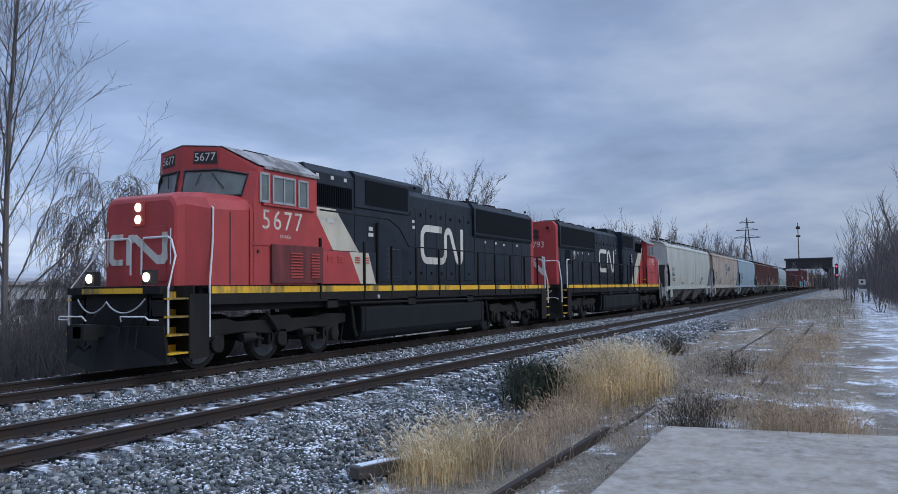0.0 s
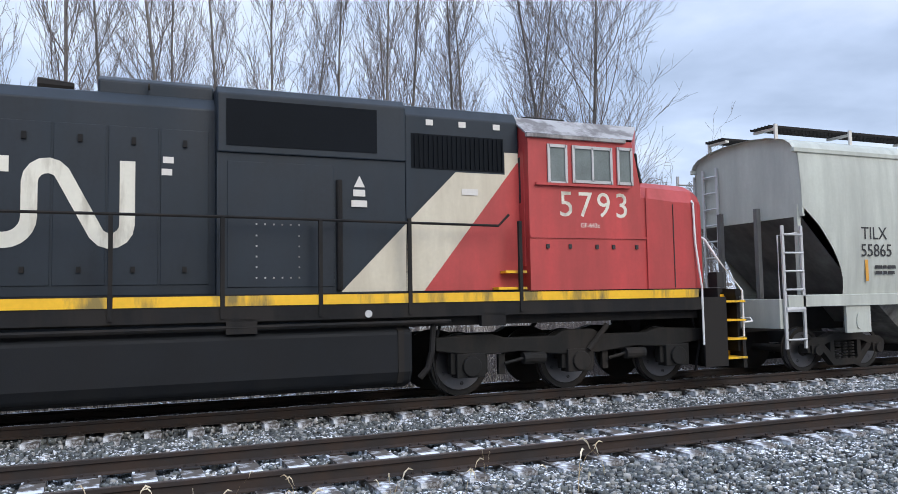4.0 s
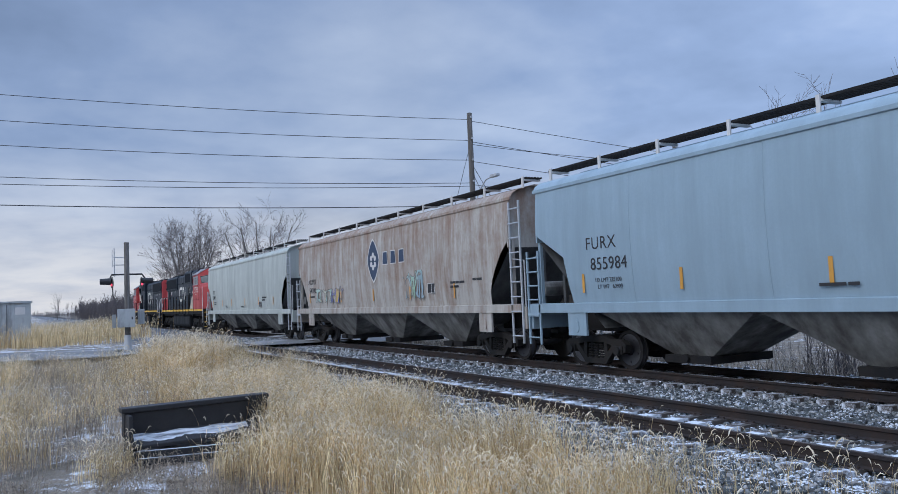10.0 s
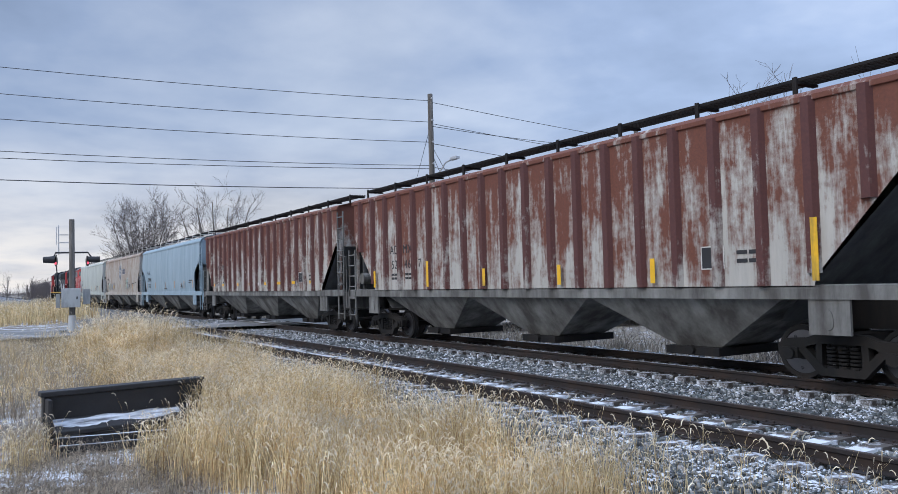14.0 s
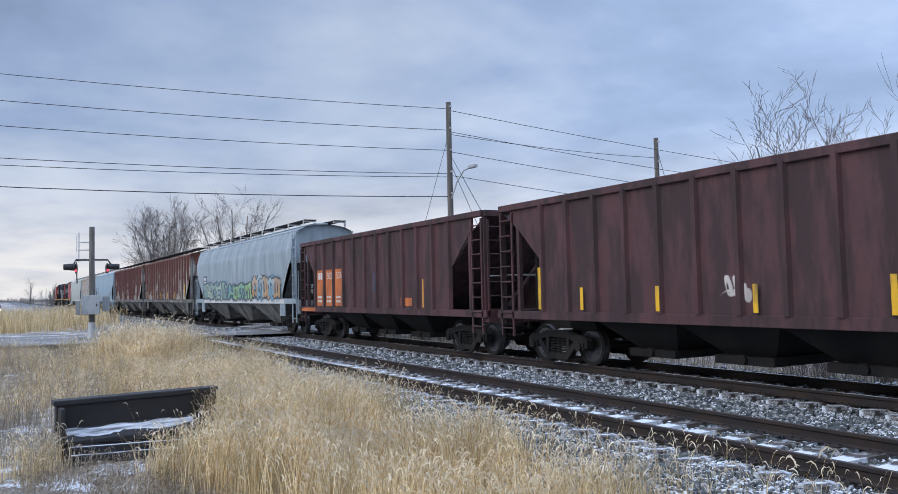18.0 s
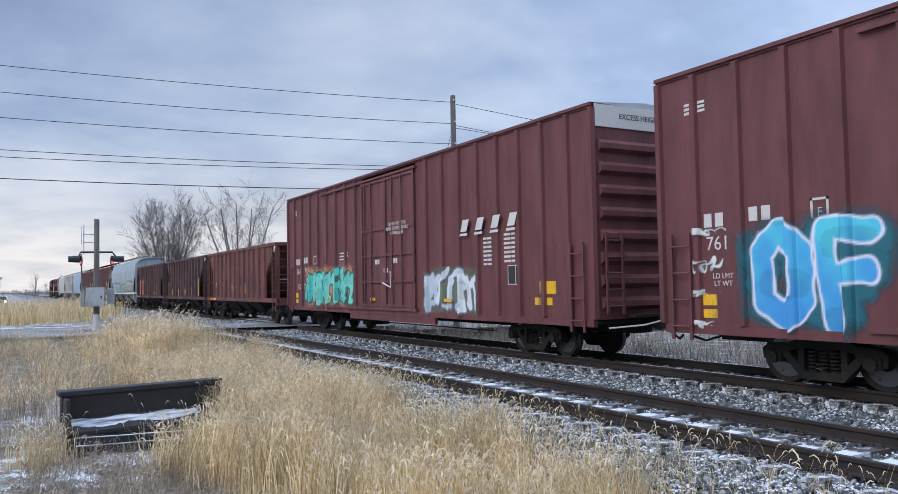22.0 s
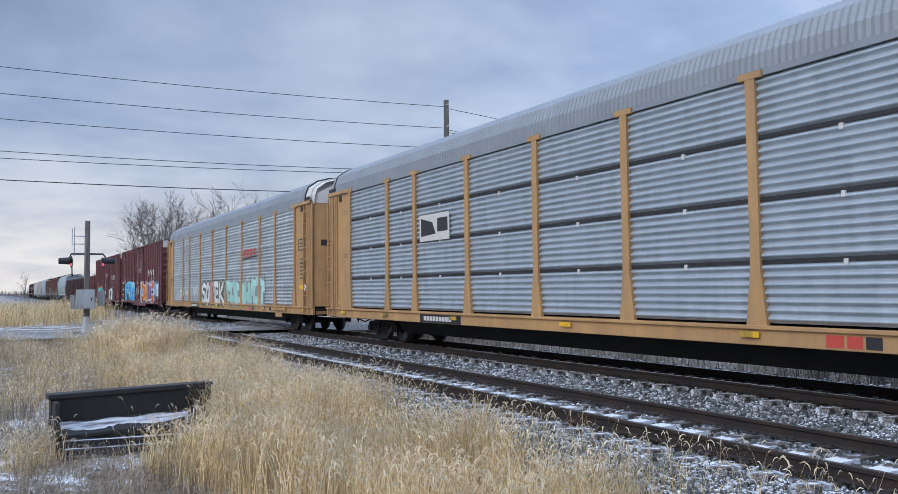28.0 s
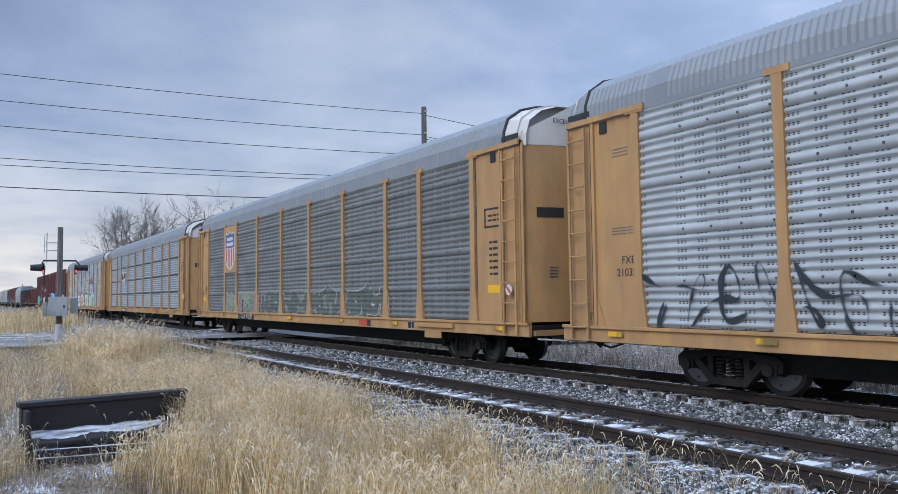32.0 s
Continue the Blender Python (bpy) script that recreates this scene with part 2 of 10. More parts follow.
    open_field = n("ShaderNodeMapRange", ins={0: sep.outputs[0], 1: -4.0, 2: 6.0, 3: 0.022, 4: -0.015})
    q2 = n("ShaderNodeMath", operation="ADD", ins={0: q2.outputs[0], 1: open_field.outputs[0]})
    sheltered = n("ShaderNodeMapRange", ins={0: sep.outputs[1], 1: 14.5, 2: 16.5, 3: 0.0, 4: -0.05})
    q2 = n("ShaderNodeMath", operation="ADD", ins={0: q2.outputs[0], 1: sheltered.outputs[0]})
    k = n("ShaderNodeMapRange", ins={0: q2.outputs[0], 1: 0.335, 2: 0.40, 3: 0.0, 4: 0.95})
    mx = n("ShaderNodeMix", data_type="RGBA", ins={0: k.outputs[0], 6: base.outputs[2], 7: (0.74, 0.77, 0.82, 1)})
    tree.links.new(mx.outputs[2], b.inputs["Base Color"])
    b.inputs["Roughness"].default_value = 0.95
    bump_into(n, tree, b, obj, 26.0, 0.7, 0.03)
    return m


def stone_mat():
    """Ballast: dark grey to greenish stones, each its own shade, with snow on some of their tops."""
    m, tree, b, n = principled("ballast_stone")
    geo = tree.nodes.new("ShaderNodeNewGeometry")
    obj, _ = stretched(n, tree)
    ramp = n("ShaderNodeValToRGB", ins={0: geo.outputs["Random Per Island"]})
    r = ramp.color_ramp
    r.elements[0].position, r.elements[0].color = 0.0, (0.05, 0.055, 0.06, 1)
    r.elements[1].position, r.elements[1].color = 1.0, (0.42, 0.41, 0.40, 1)
    r.elements.new(0.66).color = (0.125, 0.14, 0.14, 1)
    sep = n("ShaderNodeSeparateXYZ", ins={0: geo.outputs["Normal"]})
    p = n("ShaderNodeTexNoise", ins={"Vector": obj, "Scale": 2.6, "Detail": 6.0, "Roughness": 0.75})
    q = n("ShaderNodeMath", operation="MULTIPLY_ADD", ins={0: sep.outputs[2], 1: 0.32, 2: p.outputs[0]})
    fine = n("ShaderNodeTexNoise", ins={"Vector": obj, "Scale": 28.0, "Detail": 3.0})
    q2 = n("ShaderNodeMath", operation="MULTIPLY_ADD", ins={0: fine.outputs[0], 1: 0.35, 2: q.outputs[0]})
    k = n("ShaderNodeMapRange", ins={0: q2.outputs[0], 1: 0.965, 2: 1.03, 3: 0.0, 4: 1.0})
    mx = n("ShaderNodeMix", data_type="RGBA", ins={0: k.outputs[0], 6: ramp.outputs[0], 7: (0.74, 0.77, 0.82, 1)})
    tree.links.new(mx.outputs[2], b.inputs["Base Color"])
    b.inputs["Roughness"].default_value = 0.85
    return m


def island_mat(name, lo, hi, rough=0.9, thin=0.0):
    """Many like pieces, each of its own shade between two colours; thin ones let light through."""
    m, tree, b, n = principled(name)
    geo = tree.nodes.new("ShaderNodeNewGeometry")
    mx = n("ShaderNodeMix", data_type="RGBA", ins={0: geo.outputs["Random Per Island"], 6: (*lo, 1), 7: (*hi, 1)})
    obj, _ = stretched(n, tree)
    p = n("ShaderNodeTexNoise", ins={"Vector": obj, "Scale": 1.3, "Detail": 4.0, "Roughness": 0.6})
    f = n("ShaderNodeMapRange", ins={0: p.outputs[0], 1: 0.34, 2: 0.64, 3: 0.62, 4: 1.25})
    mul = n("ShaderNodeMix", data_type="RGBA", blend_type="MULTIPLY", ins={0: 1.0, 6: mx.outputs[2]})
    tree.links.new(f.outputs[0], mul.inputs[7])
    tree.links.new(mul.outputs[2], b.inputs["Base Color"])
    b.inputs["Roughness"].default_value = rough
    b.inputs["Specular IOR Level"].default_value = 0.3
    if thin:
        through_light = n("ShaderNodeBsdfTranslucent", ins={"Color": mul.outputs[2]})
        both = n("ShaderNodeMixShader", ins={0: thin, 1: b.outputs[0], 2: through_light.outputs[0]})
        tree.links.new(both.outputs[0], tree.nodes["Material Output"].inputs[0])
    return m


def glow(name, col, strength):
    m, tree, b, n = principled(name)
    b.inputs["Base Color"].default_value = (*col, 1)
    b.inputs["Emission Color"].default_value = (*col, 1)
    b.inputs["Emission Strength"].default_value = strength
    return m


def spray_mat():
    """Spray paint: colour and cover from the paint attribute of the mesh."""
    m, tree, b, n = principled("spray_paint")
    at = tree.nodes.new("ShaderNodeAttribute")
    at.attribute_name = "paint"
    tree.links.new(at.outputs["Color"], b.inputs["Base Color"])
    tree.links.new(at.outputs["Alpha"], b.inputs["Alpha"])
    b.inputs["Roughness"].default_value = 0.5
    return m


DIRT = (0.06, 0.05, 0.045)
RUST = (0.20, 0.075, 0.035)
M = dict(
    red=mat("loco_red", (0.46, 0.050, 0.050), 0.45, var=0.14, dirt=(0.30, 0.045, 0.042), amount=0.2, spread=0.4, bump=0.05),
    grimered=mat("grimy_red", (0.24, 0.032, 0.034), 0.55, var=0.2, dirt=(0.05, 0.02, 0.02), amount=0.5, spread=0.4, bump=0.05),
    black=mat("loco_black", (0.0095, 0.0165, 0.026), 0.45, var=0.25, dirt=(0.018, 0.027, 0.037), amount=0.30, bump=0.05, spread=0.3, spec=0.32),
    white=mat("stripe_white", (0.62, 0.57, 0.46), 0.5, var=0.1, dirt=(0.48, 0.43, 0.34), amount=0.25, spread=0.35, bump=0.03),
    yellow=mat("safety_yellow", (0.80, 0.45, 0.02), 0.5, var=0.12, dirt=(0.22, 0.16, 0.05), amount=0.2, bump=0.05),
    under=mat("underframe_black", (0.012, 0.012, 0.013), 0.8, spec=0.25, var=0.3, dirt=(0.024, 0.022, 0.021), amount=0.4),
    truck=mat("truck_steel", (0.011, 0.011, 0.011), 0.8, var=0.3, dirt=(0.026, 0.023, 0.021), amount=0.35, spec=0.3),
    wheel=mat("wheel_steel", (0.010, 0.0095, 0.0095), 0.75, 0.0, var=0.25, dirt=(0.030, 0.024, 0.021), amount=0.4),
    tread=mat("bright_tread", (0.16, 0.16, 0.17), 0.4, 0.9, var=0.1, bump=0),
    roofgrey=mat("cab_roof_grey", (0.33, 0.32, 0.32), 0.6, var=0.15, dirt=(0.15, 0.14, 0.14), amount=0.35),
    glass=mat("dark_glass", (0.03, 0.04, 0.045), 0.08, var=0.05, bump=0),
    # cab panes: sky reflection and pale interior put into a lighter base colour
    cabglass=mat("cab_side_glass", (0.15, 0.175, 0.17), 0.06, var=0.25, scale=2.5, bump=0),
    tankblack=mat("fuel_tank_black", (0.006, 0.008, 0.011), 0.6, var=0.3, dirt=(0.014, 0.015, 0.017), amount=0.35, spread=0.4, spec=0.25),
    frame=mat("window_frame", (0.45, 0.45, 0.46), 0.4, 0.6, var=0.1, bump=0),
    rail_white=mat("handrail_white", (0.72, 0.72, 0.72), 0.45, var=0.1, bump=0),
    grille=mat("grille_black", (0.004, 0.006, 0.009), 0.7, var=0.2, bump=0.1, bscale=120, spec=0.12),
    logo_white=mat("logo_white", (0.66, 0.64, 0.56), 0.5, var=0.08, dirt=(0.40, 0.37, 0.31), amount=0.2, bump=0),
    pale=mat("pale_grey_paint", (0.47, 0.50, 0.455), 0.55, var=0.10, dirt=(0.35, 0.365, 0.34), amount=0.30, bump=0.05, streak=(1.6, 1.0, 0.18), spread=0.35),
    beige=rusty("rusty_beige_paint", (0.44, 0.41, 0.365), (0.31, 0.20, 0.135), (0.20, 0.125, 0.09), 0.44, soft=2.6),
    blue=mat("pale_blue_paint", (0.29, 0.385, 0.45), 0.5, var=0.08, dirt=(0.24, 0.32, 0.37), amount=0.3, bump=0.05, streak=(1.4, 1.0, 0.15), spread=0.4),
    ribrust=rusty("rusted_grey_paint", (0.45, 0.43, 0.39), (0.195, 0.066, 0.038), (0.105, 0.038, 0.027), 0.60, soft=1.3, rise=0.13),
    ribpost=rusty("rusted_post_paint", (0.36, 0.34, 0.31), (0.125, 0.042, 0.034), (0.065, 0.026, 0.026), 0.86, rise=0.14),
    grey8=mat("grey_paint", (0.34, 0.40, 0.44), 0.55, var=0.08, dirt=(0.22, 0.26, 0.28), amount=0.3, bump=0.05, spread=0.4),
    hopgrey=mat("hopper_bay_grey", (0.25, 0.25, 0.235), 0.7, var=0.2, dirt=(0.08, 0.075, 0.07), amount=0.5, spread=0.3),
    # darker than the bays: shade on slope sheets and end stays put into the colour
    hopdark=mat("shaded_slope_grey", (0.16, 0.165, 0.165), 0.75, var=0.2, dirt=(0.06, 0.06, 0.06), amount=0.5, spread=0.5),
    galv=mat("galvanised_steel", (0.47, 0.51, 0.53), 0.5, 0.2, var=0.12, streak=(0.5, 0.5, 0.5), spread=0.3, dirt=(0.36, 0.39, 0.41), amount=0.4, bump=0.08),
    galvnew=mat("bright_galvanised", (0.43, 0.48, 0.53), 0.4, 0.4, var=0.10, dirt=(0.38, 0.43, 0.47), amount=0.3, bump=0.05),
    galvdirty=mat("grimy_galvanised", (0.215, 0.23, 0.23), 0.55, 0.15, var=0.2, dirt=(0.15, 0.16, 0.155), amount=0.4, streak=(0.35, 1, 0.9), spread=0.45, bump=0.1),
    rackroof=mat("rack_roof_steel", (0.24, 0.265, 0.29), 0.5, 0.1, var=0.12, bump=0.05),
    rackyellow=mat("rack_yellow", (0.50, 0.29, 0.115), 0.6, var=0.14, dirt=(0.36, 0.215, 0.11), amount=0.35, spread=0.35, bump=0.05),
    brownbox=mat("boxcar_brown", (0.15, 0.046, 0.050), 0.55, var=0.12, dirt=(0.10, 0.035, 0.035), amount=0.3, bump=0.05, spread=0.3),
    darkbrown=mat("hopper_dark_brown", (0.085, 0.035, 0.037), 0.65, var=0.2, dirt=(0.05, 0.03, 0.03), amount=0.4, bump=0.1),
    redbrown=mat("hopper_red_brown", (0.155, 0.050, 0.042), 0.65, var=0.2, dirt=(0.11, 0.045, 0.04), amount=0.4, bump=0.1),
    orange=mat("orange_panel", (0.60, 0.17, 0.045), 0.6, var=0.12, dirt=(0.38, 0.12, 0.05), amount=0.3, bump=0.05),
    faded=mat("faded_white_paint", (0.60, 0.58, 0.55), 0.6, var=0.1, bump=0),
    ink=mat("black_stencil", (0.025, 0.025, 0.028), 0.6, var=0.1, bump=0),
    navy=mat("navy_paint", (0.025, 0.05, 0.10), 0.5, var=0.1, bump=0),
    shieldblue=mat("shield_blue", (0.03, 0.09, 0.32), 0.5, var=0.06, bump=0),
    shieldred=mat("shield_red", (0.45, 0.06, 0.05), 0.5, var=0.06, bump=0),
    brandred=mat("faded_red_paint", (0.55, 0.07, 0.05), 0.5, var=0.1, bump=0),
    amber=mat("amber_reflector", (0.62, 0.30, 0.05), 0.4, var=0.1, bump=0),
    rail=mat("rusted_rail_steel", (0.020, 0.015, 0.014), 0.8, 0.0, var=0.25, dirt=(0.040, 0.027, 0.022), amount=0.35, streak=(1, 1, 1)),
    railtop=mat("worn_rail_head", (0.10, 0.08, 0.072), 0.45, 0.4, var=0.1, bump=0),
    mainrailtop=mat("polished_rail_head", (0.42, 0.42, 0.43), 0.25, 0.9, var=0.08, bump=0),
    tie=mat("weathered_tie", (0.10, 0.085, 0.075), 0.9, var=0.3, dirt=(0.70, 0.73, 0.78), amount=0.55, streak=(1.5, 1.5, 1.5), spread=0.08),
    tiefar=mat("tie_wood", (0.10, 0.085, 0.075), 0.9, var=0.3),
    stone=stone_mat(),
    frost=mat("frosted_timber", (0.68, 0.71, 0.75), 0.8, var=0.1, dirt=(0.12, 0.12, 0.13), amount=0.22, streak=(1.2, 7.0, 7.0), spread=0.25, bump=0.2),
    snow=mat("thin_snow", (0.76, 0.79, 0.84), 0.8, var=0.06, bump=0.3, bscale=30),
    concrete=mat("worn_concrete", (0.235, 0.205, 0.165), 0.9, var=0.45, scale=0.9, bump=0.5, bscale=50, dirt=(0.40, 0.37, 0.33), amount=0.30, streak=(3.0, 3.0, 3.0), spread=0.35),
    asphalt=mat("grey_asphalt", (0.17, 0.168, 0.165), 0.9, var=0.15, bump=0.4, bscale=40, dirt=(0.36, 0.36, 0.36), amount=0.1, streak=(0.2, 0.2, 0.2)),
    bark=mat("grey_bark", (0.17, 0.155, 0.145), 0.9, var=0.3, scale=2.0, bump=0.5, bscale=25),
    twig=mat("grey_twigs", (0.14, 0.125, 0.125), 0.9, var=0.2, bump=0),
    farwood=mat("far_wood_bark", (0.13, 0.112, 0.11), 0.9, var=0.25, bump=0),
    pole=mat("weathered_pole", (0.20, 0.185, 0.17), 0.85, var=0.2, dirt=(0.12, 0.11, 0.10), amount=0.5, streak=(4, 4, 0.2)),
    wire=mat("dark_wire", (0.03, 0.03, 0.033), 0.6, var=0.05, bump=0),
    alu=mat("dull_aluminium", (0.52, 0.53, 0.54), 0.5, 0.4, var=0.1, bump=0.05),
    cabinet=mat("cabinet_grey", (0.40, 0.42, 0.42), 0.55, var=0.1, dirt=(0.28, 0.29, 0.29), amount=0.3),
    sigblack=mat("signal_black", (0.02, 0.02, 0.022), 0.6, var=0.1, bump=0),
    bridge=mat("bridge_steel", (0.035, 0.030, 0.032), 0.8, var=0.25),
    creosote=mat("tarred_timber", (0.022, 0.021, 0.022), 0.6, var=0.3, scale=3, bump=0.3),
    shed=mat("shed_cladding", (0.40, 0.42, 0.44), 0.7, var=0.1),
    grass=island_mat("dry_grass", (0.38, 0.235, 0.10), (1.0, 0.83, 0.50), thin=0.45),
    grassdull=island_mat("dull_grass", (0.15, 0.12, 0.095), (0.58, 0.49, 0.38), thin=0.30),
    straw=island_mat("pale_seed_heads", (0.72, 0.60, 0.42), (0.98, 0.90, 0.74), thin=0.35),
    rustgrass=island_mat("rust_brown_grass", (0.24, 0.16, 0.105), (0.76, 0.59, 0.41), thin=0.35),
    weed=island_mat("dark_weed", (0.035, 0.03, 0.026), (0.10, 0.08, 0.062)),
    shrub=island_mat("evergreen_shrub", (0.03, 0.04, 0.03), (0.085, 0.10, 0.07)),
    lamp=glow("headlight", (1.0, 0.84, 0.60), 6.0),
    redlamp=glow("red_lamp", (1.0, 0.10, 0.16), 0.9),
    amberlamp=glow("warm_lamp", (1.0, 0.80, 0.50), 5.0),
    spray=spray_mat(),
)
GROUND = ground_mat()


# ---- mesh building ----
class MB:
    """A mesh in the making: points and faces, put together from simple solids."""

    def __init__(self):
        self.v, self.f = [], []

    def add(self, v, f):
        o = len(self.v)
        self.v.extend(v)
        self.f.extend([tuple(i + o for i in q) for q in f])
        return self

    def box(self, x0, x1, y0, y1, z0, z1):
        return self.add([(x, y, z) for z in (z0, z1) for y in (y0, y1) for x in (x0, x1)],
                        [(0, 2, 3, 1), (4, 5, 7, 6), (0, 1, 5, 4), (2, 6, 7, 3), (0, 4, 6, 2), (1, 3, 7, 5)])

    def prism(self, poly, axis, c0, c1):
        put = {"x": lambda a, b, c: (c, a, b), "y": lambda a, b, c: (a, c, b), "z": lambda a, b, c: (a, b, c)}[axis]
        n = len(poly)
        v = [put(a, b, c0) for a, b in poly] + [put(a, b, c1) for a, b in poly]
        f = [tuple(range(n))[::-1], tuple(range(n, 2 * n))] + [(i, (i + 1) % n, n + (i + 1) % n, n + i) for i in range(n)]
        return self.add(v, f)

    def cyl(self, c, r, h, axis="z", n=16, r2=None):
        r2 = r if r2 is None else r2
        a = [2 * math.pi * i / n for i in range(n)]
        v = []
        for rr, o in ((r, -h / 2), (r2, h / 2)):
            for t in a:
                p, q = rr * math.cos(t), rr * math.sin(t)
                d = {"z": (p, q, o), "x": (o, p, q), "y": (q, o, p)}[axis]
                v.append((c[0] + d[0], c[1] + d[1], c[2] + d[2]))
        return self.add(v, [tuple(range(n))[::-1], tuple(range(n, 2 * n))] + [(i, (i + 1) % n, n + (i + 1) % n, n + i) for i in range(n)])

    def tube(self, pts, r, n=6, r_end=None):
        pts = [Vector(p) for p in pts]
        v, f = [], []
        for i, p in enumerate(pts):
            d = (pts[min(i + 1, len(pts) - 1)] - pts[max(i - 1, 0)]).normalized()
            a = d.orthogonal().normalized() if abs(d.z) > 0.95 else d.cross(Vector((0, 0, 1))).normalized()
            b = d.cross(a)
            rr = r if r_end is None else r + (r_end - r) * i / (len(pts) - 1)
            for k in range(n):
                t = 2 * math.pi * k / n
                v.append(tuple(p + a * rr * math.cos(t) + b * rr * math.sin(t)))
        for i in range(len(pts) - 1):
            for k in range(n):
                f.append((i * n + k, i * n + (k + 1) % n, (i + 1) * n + (k + 1) % n, (i + 1) * n + k))
        f += [tuple(range(n))[::-1], tuple(range((len(pts) - 1) * n, len(pts) * n))]
        return self.add(v, f)

    def sheet(self, rows):
        """A surface through rows of points, all rows of one length."""
        k = len(rows[0])
        return self.add([tuple(p) for r in rows for p in r],
                        [(i * k + j, i * k + j + 1, (i + 1) * k + j + 1, (i + 1) * k + j) for i in range(len(rows) - 1) for j in range(k - 1)])

    def mesh(self, name, material, smooth=False):
        me = bpy.data.meshes.new(name)
        me.from_pydata(self.v, [], self.f)
        if material:
            me.materials.append(material)
        if smooth:
            me.polygons.foreach_set("use_smooth", [True] * len(me.polygons))
        return me


def tidy(me):
    bm = bmesh.new()
    bm.from_mesh(me)
    bmesh.ops.recalc_face_normals(bm, faces=bm.faces)
    bm.to_mesh(me)
    bm.free()
    return me


def part(name, mb, material, parent, label="", bevel=0.0, smooth=False):
    """Links a mesh as ONE object under a thing or a part."""
    me = mb.mesh(name, material, smooth) if isinstance(mb, MB) else mb
    if isinstance(mb, MB) and len(mb.f) < 4000:
        tidy(me)
    ob = new(name, me)
    ob.parent = parent
    if bevel:
        bv = ob.modifiers.new("bevel", "BEVEL")
        bv.width, bv.segments, bv.limit_method = bevel, 2, "ANGLE"
    if label:
        ob["label"] = label
    return ob


def thing(name, label, category, group="", kind="", at=None):
    ob = new(name)
    ob.empty_display_size = 0.3
    if at is not None:
        ob.matrix_basis = at
    return tagged(ob, label, category, group, kind)


def single(name, mb, material, label, category, group="", kind="", at=None, smooth=False, bevel=0.0):
    ob = part(name, mb, material, None, "", bevel, smooth)
    if at is not None:
        ob.matrix_basis = at
    return tagged(ob, label, category, group, kind)


def lettering(name, text, size, material, parent, x, y, z, side=-1, spacing=1.0, label="", turn=None):
    """Words in the built-in font on a side wall: side -1 faces -y, +1 faces +y. x is the middle, z the foot line."""
    cu = bpy.data.curves.new(name, "FONT")
    cu.body, cu.size, cu.align_x, cu.extrude, cu.resolution_u = text, size * 1.38, "CENTER", 0.002, 3
    cu.space_character = spacing
    tmp = bpy.data.objects.new(name, cu)
    me = bpy.data.meshes.new_from_object(tmp)
    bpy.data.objects.remove(tmp)
    me.materials.clear()
    me.materials.append(material)
    ob = new(name, me)
    ob.parent = parent
    ob.matrix_basis = turn if turn is not None else pose(x, y, z, 90, 0, 0 if side < 0 else 180)
    if label:
        ob["label"] = label
    return ob


def bars(mb, x, y, z, widths, height, gap, side=-1, depth=0.004):
    """Unreadable small writing: a row of short bars."""
    for w in widths:
        mb.box(x, x + w, min(y, y + side * depth), max(y, y + side * depth), z, z + height)
        x += w + gap
    return mb


# ---- spray paint pictures on car sides ----
# bent strokes of fat sprayed letters, in a cell of width and height 1
LETTER_STROKES = {
    "O": [[(0.5, 1.0), (0.05, 0.75), (0.05, 0.2), (0.5, 0.0), (0.95, 0.2), (0.95, 0.75), (0.5, 1.0)]],
    "F": [[(0.1, 0.0), (0.15, 1.0), (1.0, 0.95)], [(0.12, 0.52), (0.8, 0.55)]],
    "I": [[(0.5, 0.0), (0.5, 1.0)]],
    "E": [[(1.0, 0.05), (0.1, 0.0), (0.1, 1.0), (1.0, 0.95)], [(0.1, 0.5), (0.85, 0.52)]],
    "R": [[(0.1, 0.0), (0.1, 1.0), (0.7, 1.0), (0.98, 0.78), (0.7, 0.5), (0.12, 0.48)], [(0.45, 0.48), (1.05, 0.0)]],
    "D": [[(0.05, 0.0), (0.05, 1.0), (0.6, 1.0), (1.0, 0.7), (1.0, 0.3), (0.6, 0.0), (0.05, 0.0)]],
    "S": [[(1.0, 0.88), (0.55, 1.0), (0.1, 0.85), (0.12, 0.6), (0.9, 0.4), (0.9, 0.14), (0.4, 0.0), (0.0, 0.12)]],
    "K": [[(0.1, 0.0), (0.1, 1.0)], [(1.0, 1.0), (0.2, 0.45), (1.05, 0.0)]],
    "T": [[(0.5, 0.0), (0.5, 1.0)], [(0.0, 0.95), (1.0, 0.98)]],
}



